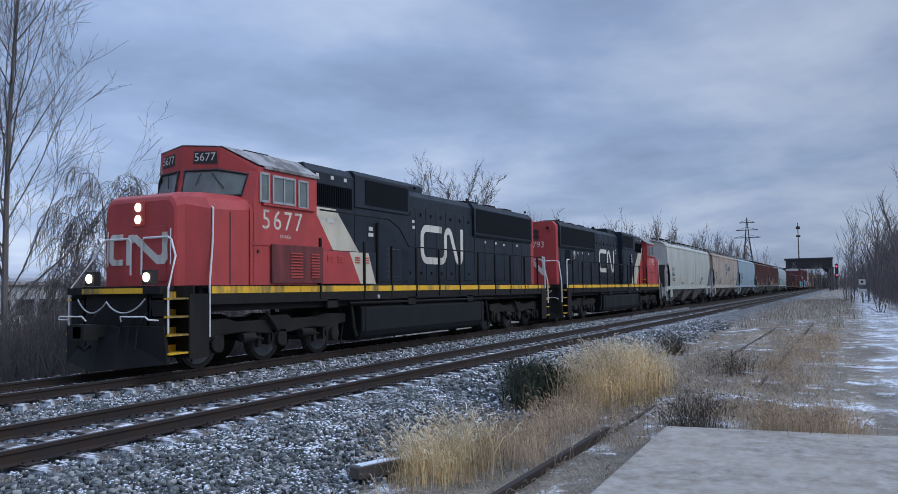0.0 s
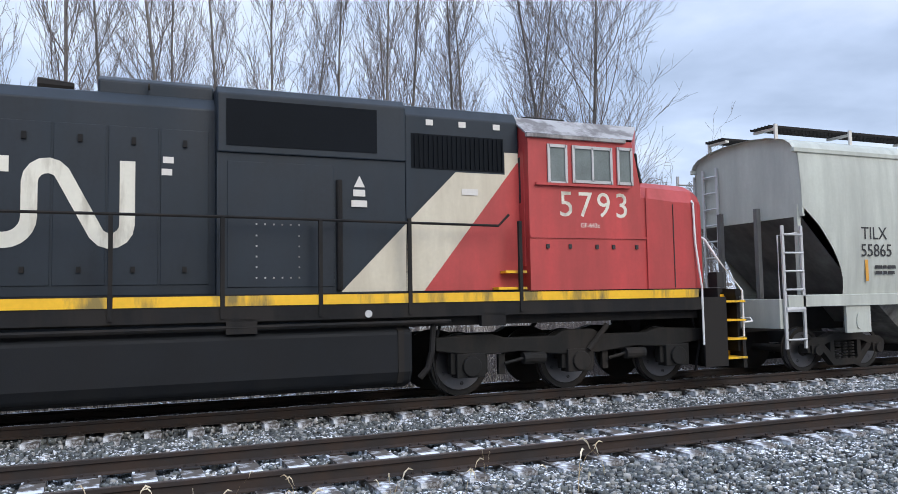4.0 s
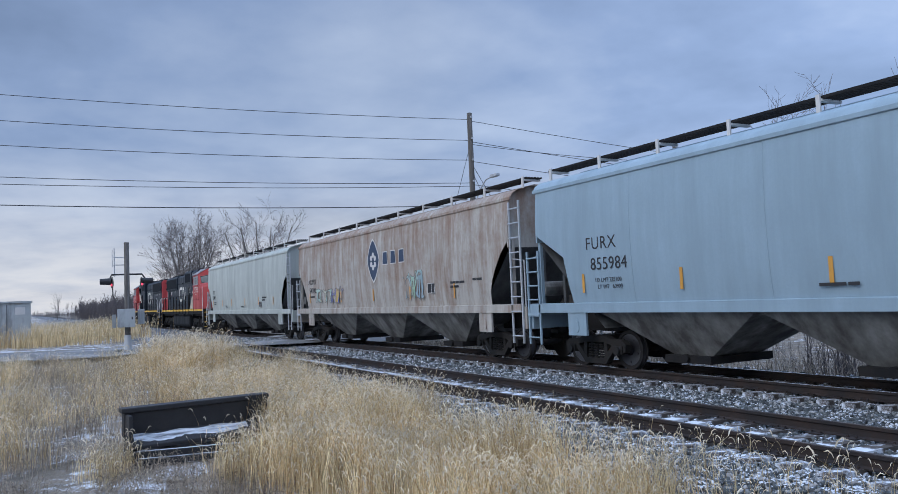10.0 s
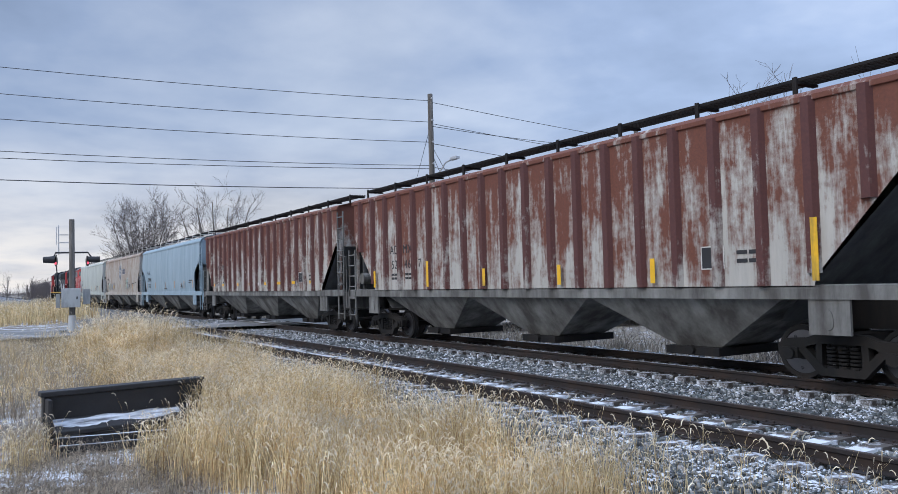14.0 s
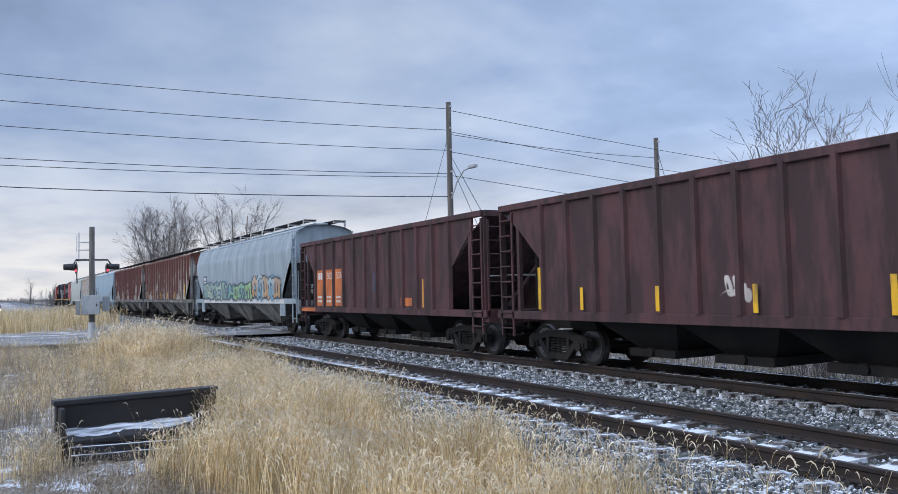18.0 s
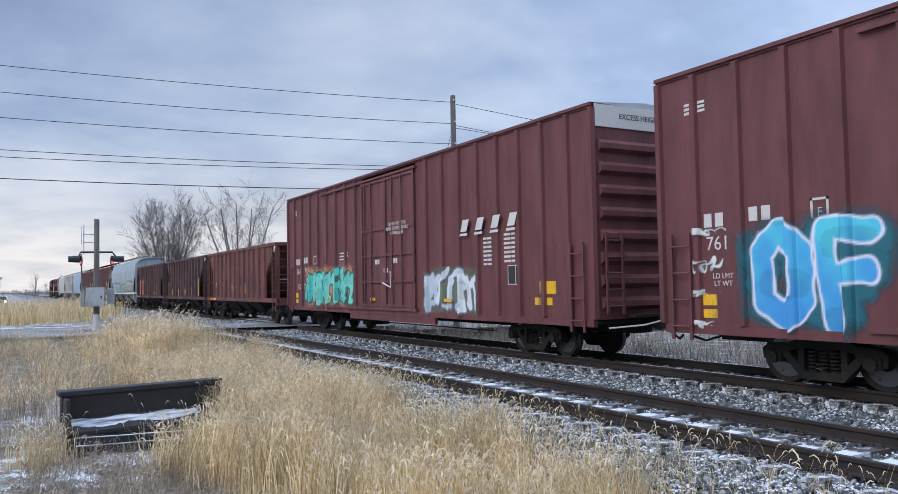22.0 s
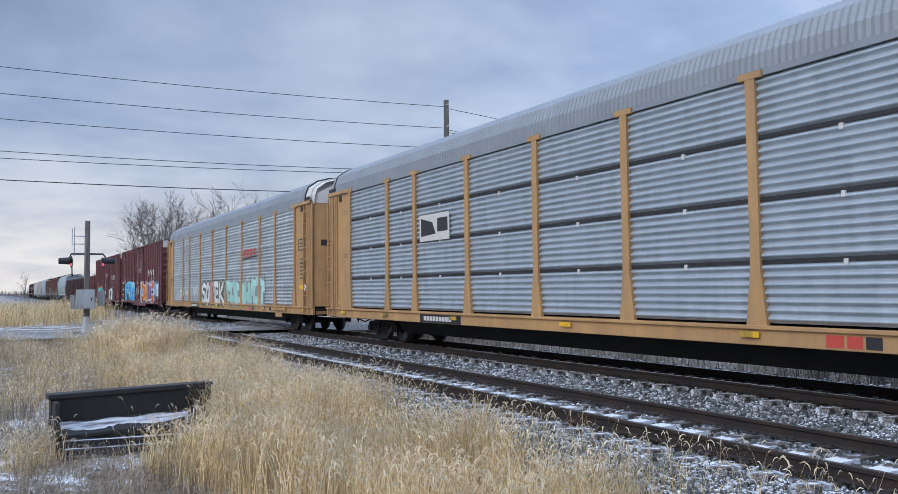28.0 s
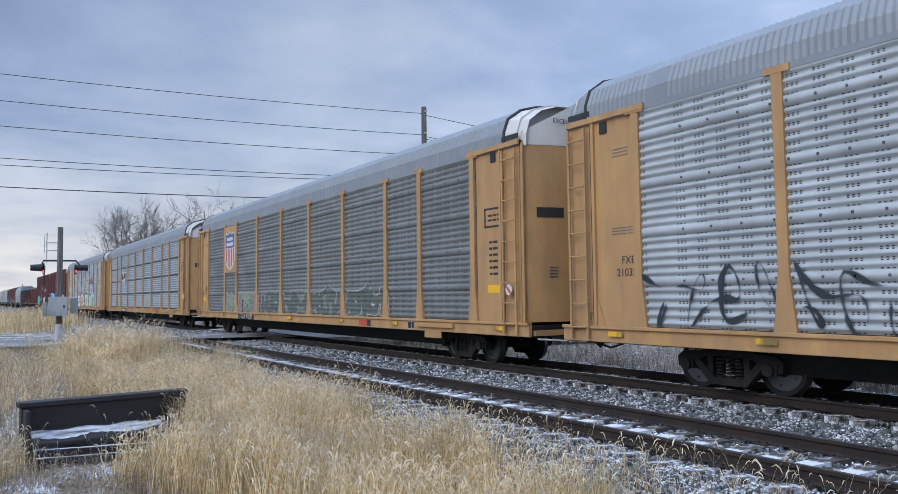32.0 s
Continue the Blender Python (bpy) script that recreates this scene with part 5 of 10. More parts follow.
def build_boxcars():
    posts = [0.05] + [0.95 + k * 0.985 for k in range(8)] + [13.40 + k * 0.985 for k in range(8)]
    rel = ribs_relief(posts, 0.10)
    rel_door = lambda X, Z: rel(X, Z) + np.where((X > 8.4) & (X < 12.7), 0.11, 0)
    for i, (u0, num) in enumerate(((228.0, "746"), (251.15, "435"))):
        c = boxcar(u0, "dark brown boxcar with double doors and large graffiti" if i else "dark brown boxcar with teal and white graffiti")
        y = -1.584
        for xa, za in ((1.10, 2.78), (1.36, 2.78), (2.10, 2.82), (2.36, 2.82)):
            part("owner_mark", MB().box(xa, xa + 0.18, y - 0.004, y, za, za + 0.25), M["faded"], c)
        lettering("car_number", "761", 0.26, M["faded"], c, 1.4, y, 2.36)
        lettering("car_number", num, 0.26, M["faded"], c, 2.42, y, 2.40)
        lettering("load_limit", "LD LMT\nLT WT", 0.10, M["faded"], c, 1.5, y, 1.84)
        stencils(c, [(2.15, 1.86, (0.34,), 0.09), (2.15, 1.72, (0.3,), 0.09), (0.7, 4.95, (0.5,), 0.05), (0.7, 5.03, (0.5,), 0.05), (0.7, 5.11, (0.5,), 0.05), (6.2, 3.05, (0.5, 0.3), 0.05), (6.2, 2.93, (0.5, 0.3), 0.05), (6.2, 2.81, (0.4, 0.3), 0.05)], y, M["faded"])
        part("data_frame", MB().box(3.3, 3.62, y - 0.004, y, 2.74, 2.78).box(3.3, 3.62, y - 0.004, y, 3.06, 3.10).box(3.3, 3.34, y - 0.004, y, 2.74, 3.1).box(3.58, 3.62, y - 0.004, y, 2.74, 3.1), M["faded"], c)
        lettering("door_notice", "CLOSE AND LOCK\nBOTH DOORS BEFORE\nMOVING CAR", 0.115, M["faded"], c, 11.45, -1.68, 3.80, label="white stencilled door notice")
        for k in range(3):
            stencils(c, [(9.6 + k * 0.7, 2.55 - 0.3 * (k % 2), (0.2, 0.12), 0.16)], -1.625, M["faded"])
        italics(c, 15.55, -1.68, 3.28, 0.40, 4, M["faded"], step=1.95)
        for k in range(7):
            stencils(c, [(16.6, 3.0 - k * 0.115, (0.16, 0.2), 0.06), (17.6, 3.05 - k * 0.115, (0.3, 0.16), 0.06)], -1.587, M["faded"])
        data_box(c, 17.75, y, 1.78, 0.62, 0.5)
        part("warning_plate", MB().box(19.1, 19.75, y - 0.006, y, 1.55, 1.85), M["yellow"], c)
        part("warning_plate", MB().box(18.9, 19.6, y - 0.006, y, 1.28, 1.46), M["yellow"], c)
        part("warning_plate", MB().box(0.95, 1.35, y - 0.006, y, 1.35, 1.55), M["yellow"], c)
        part("warning_plate", MB().box(0.95, 1.35, y - 0.006, y, 1.12, 1.28), M["yellow"], c)
        for x in (5.0, 9.2, 14.5):
            part("reflector", MB().box(x, x + 0.45, -1.664, -1.660, 1.30, 1.40), M["yellow"], c)
        if i == 0:
            spray(c, 2.2, 7.6, 0.86, 2.75, -1.585, 6, ((0.05, 0.42, 0.38), (0.20, 0.62, 0.52)), (0.02, 0.10, 0.09), (0.62, 0.28, 0.18), seed=31, fat=0.125, line=0.085, relief=rel, label="teal spray-painted graffiti piece", haze=0.8)
            spray(c, 13.0, 16.4, 0.86, 2.35, -1.585, 4, ((0.40, 0.48, 0.55), (0.66, 0.72, 0.74)), (0.10, 0.10, 0.12), (0.22, 0.30, 0.18), seed=32, fat=0.09, line=0.08, relief=rel, label="white and grey graffiti piece", haze=0.6)
        else:
            spray(c, 1.80, 8.40, 0.80, 2.92, -1.585, 5, ((0.05, 0.30, 0.66), (0.08, 0.66, 0.50)), (0.74, 0.74, 0.86), (0.015, 0.125, 0.165), seed=33, word="OFIER", fat=0.18, line=0.045, relief=rel, label="blue and turquoise graffiti piece", haze=1.0)
            for k, (xa, za) in enumerate(((0.80, 2.62), (0.72, 1.92), (0.70, 1.50), (0.72, 0.92))):
                spray(c, xa, xa + 0.85, za, za + (0.16 if k != 1 else 0.34), -1.585, 2, ((0.62, 0.62, 0.60), (0.6, 0.6, 0.58)), (0.3, 0.3, 0.3), seed=60 + k, scrawl=True, fat=0.016, line=0.008, relief=rel, label="small white scrawled tags")
            lettering("plate_letter", "F", 0.15, M["faded"], c, 3.46, y, 2.80)
            spray(c, 8.6, 12.4, 3.2, 5.0, -1.66, 3, ((0.36, 0.29, 0.29), (0.34, 0.28, 0.28)), (0.30, 0.25, 0.25), seed=34, scrawl=True, fat=0.012, line=0.01, label="thin white scrawled graffiti")
            spray(c, 8.9, 10.9, 1.45, 2.3, -1.66, 3, ((0.6, 0.6, 0.58), (0.6, 0.6, 0.58)), (0.1, 0.1, 0.1), seed=35, scrawl=True, fat=0.035, line=0.015, label="small white graffiti tags")
            spray(c, 11.7, 18.6, 0.86, 2.75, -1.585, 5, ((0.58, 0.16, 0.03), (0.55, 0.30, 0.04), (0.16, 0.12, 0.30), (0.56, 0.13, 0.04)), (0.80, 0.82, 0.85), (0.30, 0.52, 0.70), seed=36, word="DIOD", fat=0.27, line=0.06, relief=rel_door, label="orange, purple and blue graffiti piece")
            spray(c, 18.4, 20.0, 1.3, 2.7, -1.585, 1, ((0.35, 0.55, 0.66), (0.72, 0.55, 0.62)), (0.8, 0.8, 0.82), (0.25, 0.40, 0.55), seed=37, fat=0.13, line=0.05, relief=rel, label="pale blue graffiti character")


def autorack(u0, style, label, mark="", front=-0.6, bay=0.0):
    """A covered motor-car carrier: low yellow deck, posts with flared feet, corrugated panels, ribbed roof, curved end doors."""
    L, zd, zt, Y = 29.9, 1.12, 5.44, 1.52
    skin = {"old": M["galv"], "new": M["galvnew"], "grimy": M["galvdirty"]}[style]
    yel = M["rackyellow"]
    car = thing("autorack_car", label, "rail car", "freight cars of the train")
    part("deck", MB().box(0.1, L - 0.1, -1.45, 1.45, 0.78, zd - 0.05), M["under"], car)
    part("centre_sill", MB().prism([(-1.15, 0.80), (1.15, 0.80), (0.75, 0.36), (-0.75, 0.36)], "x", 4.4, L - 4.4), M["under"], car)
    posts = [2.35, 4.9, 6.85, 9.95, 13.1, 16.2, 19.35, 22.6, 24.75, 27.55] if style != "old" else [2.35, 4.7 + bay, 6.7 + 2 * bay, 9.8, 12.95, 16.1, 19.3, 22.5, 24.9, 27.6]
    for s in (-1, 1):
        y = s * Y
        sill = part("side_sill", MB().box(0.05, L - 0.05, y - 0.05, y + 0.05, 0.80, zd + 0.02).box(0.05, L - 0.05, min(y, y + s * 0.10), max(y, y + s * 0.10), zd - 0.05, zd + 0.02), yel, car, bevel=0.01)
        part("sill_step", MB().box(24.6, 26.6, min(y, y + s * 0.13), max(y, y + s * 0.13), 0.92, 1.04), yel, sill)
        part("jack_pad", MB().box(25.0, 25.9, y - 0.06, y + 0.09 * s + 0.06, 0.62, 0.84), yel, sill)
        # end side plates, flat yellow sheets
        for a, b in ((0.35, 2.20), (L - 2.20, L - 0.35)):
            part("end_side_plate", MB().box(a, b, y - 0.02, y + 0.02, zd, zt), yel, car)
        # corrugated panels between the posts
        edges = [2.2] + posts[1:-1] + [L - 2.2]
        for a, b in zip(edges, edges[1:]):
            rows, troughs = [], []
            top, z = zt - 0.02, zd + 0.03
            if style == "new":
                pitch = (top - z) / 4
                for j in range(4):
                    for k in range(57):
                        rows.append([(x, y + s * (0.012 - 0.032 * math.cos(2 * math.pi * k / 8)), z + pitch * (j + 0.03 + 0.94 * k / 56)) for x in (a + 0.02, b - 0.02)])
            else:
                # bands of five rolled ridges, with a flat bolted strip between them
                pitch, amp = (top - z) / 4.45, 0.026 if style == "old" else 0.015
                while z < top:
                    for k in range(41):
                        zz, ph = z + pitch * 0.82 * k / 40, 2 * math.pi * k / 8
                        if zz < top:
                            rows.append([(x, y + s * (0.020 - amp * math.cos(ph)), zz) for x in (a + 0.02, b - 0.02)])
                            if k % 8 in (1, 7) and k < 40:
                                troughs.append((zz, 0.020 - amp * math.cos(ph)))
                    for o, q in ((0.83, 0.045), (0.99, 0.050)):
                        if z + pitch * o < top:
                            rows.append([(x, y + s * q, z + pitch * o) for x in (a + 0.02, b - 0.02)])
                    z += pitch
            panel = part("side_panel", MB().sheet(rows), skin, car, smooth=True)
            if style == "new":
                for j in (1, 2, 3):
                    part("panel_seam", MB().box(a, b, min(y, y + s * 0.022), max(y, y + s * 0.022), z + pitch * j - 0.035, z + pitch * j + 0.035), M["sigblack"], panel)
                dots = MB()
                for z in (zd + 1.05, zd + 2.1, zd + 3.15):
                    for x in (a + 0.06, (a + b) / 2, b - 0.06):
                        dots.box(x - 0.035, x + 0.035, min(y, y + s * 0.05), max(y, y + s * 0.05), z - 0.05, z + 0.05)
                part("panel_clip", dots, M["faded"], panel)
            else:
                holes = MB()
                m = max(2, int((b - a) / 0.42))
                for zz, q in troughs:
                    for i in range(m):
                        for o in (-0.085, 0.0, 0.085):
                            x = a + (i + 0.5) * (b - a) / m + o
                            yy = y + s * (q + 0.006)
                            holes.add([(x - 0.020, yy, zz - 0.010), (x + 0.020, yy, zz - 0.010), (x + 0.020, yy, zz + 0.010), (x - 0.020, yy, zz + 0.010)], [(0, 1, 2, 3)])
                part("vent_slot", holes, M["sigblack"], panel)["kind"] = "stuff"
                bolts = MB()
                for k in range(5):
                    zz = zd + 0.03 + (k + 0.91) * pitch
                    for j in range(5):
                        x = a + 0.15 + j * (b - a - 0.30) / 4
                        if zz < top:
                            bolts.box(x - 0.018, x + 0.018, min(y, y + s * 0.065), max(y, y + s * 0.065), zz - 0.02, zz + 0.02)
                part("panel_bolt", bolts, M["hopdark"], panel)["kind"] = "stuff"
        for x in posts:
            w = 0.10
            mb = MB().box(x - w, x + w, min(y, y + s * 0.085), max(y, y + s * 0.085), zd, zt)
            mb.prism([(x - w, zd + 1.0), (x + w, zd + 1.0), (x + w * 2.1, zd), (x - w * 2.1, zd)], "y", min(y, y + s * 0.09), max(y, y + s * 0.09))
            mb.box(x - 0.24, x + 0.24, min(y, y + s * 0.09), max(y, y + s * 0.09), zt - 0.06, zt + 0.06)
            part("side_post", mb, yel, car)
        for xa, xb in ((0.30, 2.6), (L - 2.6, L - 0.30)):
            part("top_plate", MB().box(xa, xb, min(y, y + s * 0.10), max(y, y + s * 0.10), zt - 0.02, zt + 0.10), yel, car)
        part("roof_rail", MB().box(0.3, L - 0.3, y - 0.05, y + 0.05, zt - 0.04, zt + 0.08), M["rackroof"], car)
        for xx in (0.42, L - 0.42 - 0.5):
            ladder(car, xx, xx + 0.5, y + s * 0.13, 0.85, zt - 0.1, yel, 9, r=0.02)
    # roof: arched, with standing ribs
    half = [(1.56, 0.06), (1.55, 0.36), (1.42, 0.70), (1.02, 0.97), (0.5, 1.11), (0, 1.14)]
    arc = [(-w, zt + o) for w, o in half] + [(w, zt + o) for w, o in half[::-1][1:]]
    rows = []
    n = 420
    for k in range(n + 1):
        x = 0.9 + (L - 1.8) * k / n
        lift = 0.020 if k % 2 else 0.0
        rows.append([(x, yy * (1 + lift * 0.5), zz + lift) for yy, zz in arc])
    part("roof", MB().sheet(rows), M["rackroof"], car)
    for d in (1, -1):
        x = 0.3 if d > 0 else L - 0.3
        # roof hood of the end, dark rim, and the curved end doors
        hood = []
        for k, o in enumerate((0.95, 0.55, 0.2)):
            hood.append([((x + d * (o - 0.3)), yy * (1 - 0.04 * k), zz - 0.06 * k) for yy, zz in arc])
        part("roof_hood", MB().sheet(hood), M["rackroof"] if d > 0 else M["faded"], car)
        part("hood_end", MB().prism([(yy * 0.97, zz - 0.03) for yy, zz in arc], "x", min(x + d * 0.16, x + d * 0.19), max(x + d * 0.16, x + d * 0.19)), M["faded"], car, "white end of the roof hood")
        part("hood_rim", MB().tube([(x + d * 0.62, yy * 1.01, zz + 0.02) for yy, zz in arc], 0.035), M["sigblack"], car)
        for s in (-1, 1):
            door = part("end_door", MB().sheet([[(x + d * 0.05 - d * 0.35 * math.sin(t * math.pi / 2) ** 0.8, s * (1.48 - 1.46 * t), z) for z in (zd + 0.02, 2.6, zt - 0.02)] for t in [i / 8 for i in range(9)]]), yel, car, smooth=True)
            part("door_head", MB().sheet([[(x + d * 0.04 - d * 0.35 * math.sin(t * math.pi / 2) ** 0.8, s * (1.48 - 1.46 * t), z) for z in (zt - 0.02, zt + 0.2 + 0.3 * t, zt + 0.30 + 0.78 * t)] for t in [i / 8 for i in range(9)]]), M["faded"], door, "white painted top of the end door")
            def on_door(t, z, out=0.0):
                return (x + d * 0.05 - d * (0.35 * math.sin(t * math.pi / 2) ** 0.8 + out), s * (1.48 - 1.46 * t), z)
            part("lock_rod", MB().tube([on_door(0.95, zd + 0.1, 0.05), on_door(0.95, zt - 0.1, 0.05)], 0.022, 6), yel, door)
            for zz in (2.7, 4.75):
                part("lock_case", MB().box(min(x - d * 0.36, x - d * 0.30), max(x - d * 0.36, x - d * 0.30), s * 0.10 - 0.04, s * 0.10 + 0.04, zz, zz + 0.35), M["brownbox"], door)
            part("name_plate", MB().sheet([[on_door(t, z, 0.012) for z in (3.66, 3.90)] for t in (0.22, 0.34, 0.46, 0.58, 0.70)]), M["ink"], door)
            rows_small = MB()
            for k in range(4):
                rows_small.sheet([[on_door(t, z, 0.012) for z in (2.2 + k * 0.075, 2.235 + k * 0.075)] for t in (0.42, 0.50, 0.58)])
            part("stencil", rows_small, M["hopgrey"], door)
            gap_x = x + d * 0.72
            part("panel_gap", MB().box(gap_x - 0.025, gap_x + 0.025, min(s * 1.535, s * 1.548), max(s * 1.535, s * 1.548), zd, zt - 0.05), M["sigblack"], car)
            part("corner_flange", MB().box(min(gap_x + d * 0.05, gap_x + d * 0.13), max(gap_x + d * 0.05, gap_x + d * 0.13), min(s * 1.54, s * 1.60), max(s * 1.54, s * 1.60), zd, zt - 0.03), yel, car)
            part("top_bracket", MB().box(min(gap_x + d * 0.3, gap_x + d * 0.5), max(gap_x + d * 0.3, gap_x + d * 0.5), min(s * 1.535, s * 1.57), max(s * 1.535, s * 1.57), zt - 0.30, zt - 0.06), M["sigblack"], car)
            part("corner_plaque", MB().box(min(x + d * 0.05, x + d * 0.72), max(x + d * 0.05, x + d * 0.72), min(s * 1.56, s * 1.575), max(s * 1.56, s * 1.575), zt + 0.14, zt + 0.26), M["ink"], car)
            part("foot_notch", MB().prism([(x + d * 0.80, zd + 0.02), (x + d * 1.05, zd + 0.02), (x + d * 0.84, zd + 0.62), (x + d * 0.80, zd + 0.62)], "y", min(s * 1.54, s * 1.565), max(s * 1.54, s * 1.565)), yel, car)
            part("door_hinge", MB().tube([(x, s * 1.50, zd), (x, s * 1.50, zt)], 0.045), yel, door)
        lettering("excess_height", "EXCESS HEIGHT CAR", 0.12, M["ink"], car, 0, 0, 0, turn=Matrix.Translation((x - d * 0.325, 0, zt + 0.52)) @ pose(0, 0, 0, 90, 0, -90 if d > 0 else 90), label="black stencilled height warning")
        part("end_platform", MB().box(min(x - d * 0.28, x), max(x - d * 0.28, x), -1.4, 1.4, 0.82, 0.95), yel, car)
        part("uncoupling_lever", MB().tube([(x - d * 0.3, -1.35, 0.75), (x - d * 0.55, -0.7, 0.7), (x - d * 0.6, -0.1, 0.9)], 0.022), M["faded"], car)
        coupler(car, x - d * 0.1, -d)
    # the leading end stands a little further out
    for o in car.children_recursive:
        if o.location.length > 0.01:
            if o.location.x < 2.66:
                o.location.x += front
        else:
            for v in o.data.vertices:
                if v.co.x < 2.66:
                    v.co.x += front
    for xx in (3.5, L - 3.6):
        freight_truck(car, xx)
    y = -Y - 0.022
    sign = part("warning_disc", MB().cyl((L - 0.66, y - 0.14, 1.92), 0.13, 0.02, "y", 20), M["faded"], car, "round white warning disc")
    part("disc_bar", MB().prism([(L - 0.76, 1.98), (L - 0.73, 2.02), (L - 0.56, 1.86), (L - 0.59, 1.82)], "y", y - 0.155, y - 0.151), M["shieldred"], sign)
    frame_bars = MB()
    for k in range(3):
        frame_bars.box(1.1, 1.75, y - 0.004, y, 3.0 + k * 0.06, 3.02 + k * 0.06)
        frame_bars.box(1.15, 1.6, y - 0.004, y, 4.6 + k * 0.07, 4.62 + k * 0.07)
    part("stencil_lines", frame_bars, M["hopgrey"], car)
    part("warning_label", MB().box(0.3, 0.75, y - 0.004, y, 1.25, 1.42), M["yellow"], car)
    part("warning_label", MB().box(L - 1.75, L - 1.2, y - 0.004, y, 1.85, 2.05), M["yellow"], car)
    part("stencil_frame", MB().box(L - 1.85, L - 1.05, y - 0.004, y, 3.95, 4.0).box(L - 1.85, L - 1.05, y - 0.004, y, 3.5, 3.55).box(L - 1.85, L - 1.80, y - 0.004, y, 3.5, 4.0).box(L - 1.10, L - 1.05, y - 0.004, y, 3.5, 4.0), M["ink"], car)
    stencils(car, [(L - 1.7, 3.66 + 0.12 * k, (0.2, 0.12, 0.2), 0.05) for k in range(2)] + [(L - 1.65, 2.3 + 0.16 * k, (0.12, 0.2), 0.06) for k in range(6)], y, M["ink"])
    for x in (1.0, 4.5, 9.0, 14.0, 19.0, 23.0, L - 1.4):
        part("reflector", MB().box(x, x + 0.40, -Y - 0.106, -Y - 0.100, 0.93, 1.03), M["yellow"], car)
    sill_y = -Y - 0.052
    part("maker_mark", MB().prism([(20.6, 0.84), (20.9, 0.84), (20.9, 1.03), (20.6, 1.03)], "y", sill_y - 0.004, sill_y).box(20.95, 21.2, sill_y - 0.004, sill_y, 0.84, 1.03), M["brandred"], car)
    part("maker_mark", MB().box(21.25, 21.5, sill_y - 0.004, sill_y, 0.84, 1.03), M["ink"], car)
    part("number_strip", MB().box(7.15, 9.55, sill_y - 0.004, sill_y, 0.81, 1.05), M["ink"], car)
    if mark:
        lettering("car_number", mark, 0.235, M["faded"], car, 8.35, sill_y - 0.006, 0.84, spacing=1.05)
    else:
        stencils(car, [(7.4, 0.87, (0.15,) * 9, 0.13)], sill_y - 0.004, M["faded"])
    data_box(car, 24.0, sill_y, 0.82, 0.4, 0.24)
    CARS.append((car, u0, False))
    return car


def shield(car, x, z, y):
    """A striped shield on a yellow plate: blue head, red and white staves."""
    part("shield_plate", MB().box(x - 0.98, x + 0.98, y - 0.01, y, z - 0.95, z + 1.35), M["rackyellow"], car)
    w = 0.78
    out = [(-w, 0.95), (-w * 0.8, 1.05), (-w * 0.35, 0.98), (0, 1.12), (w * 0.35, 0.98), (w * 0.8, 1.05), (w, 0.95), (w * 0.90, 0.6), (w * 1.02, 0.1), (w, -0.35), (w * 0.6, -0.66), (0, -0.85), (-w * 0.6, -0.66), (-w, -0.35), (-w * 1.02, 0.1), (-w * 0.90, 0.6)]
    base = part("shield_field", MB().prism([(x + a, z + b) for a, b in out], "y", y - 0.014, y - 0.01), M["faded"], car)
    head = [(-w * 0.94, 0.92), (-w * 0.75, 0.99), (-w * 0.35, 0.93), (0, 1.06), (w * 0.35, 0.93), (w * 0.75, 0.99), (w * 0.94, 0.92), (w * 0.84, 0.6), (w * 0.90, 0.28), (-w * 0.90, 0.28), (-w * 0.84, 0.6)]
    part("shield_head", MB().prism([(x + a, z + b) for a, b in head], "y", y - 0.018, y - 0.014), M["shieldblue"], base)
    part("shield_words", MB().box(x - 0.48, x + 0.48, y - 0.022, y - 0.018, z + 0.64, z + 0.80).box(x - 0.56, x + 0.56, y - 0.022, y - 0.018, z + 0.38, z + 0.54), M["faded"], base)
    for k in range(5):
        xx = x + (k - 2) * 0.29
        foot = -0.74 + 0.10 * abs(k - 2) ** 1.5
        part("shield_stave", MB().box(xx - 0.075, xx + 0.075, y - 0.018, y - 0.014, z + foot, z + 0.24), M["shieldred"], base)


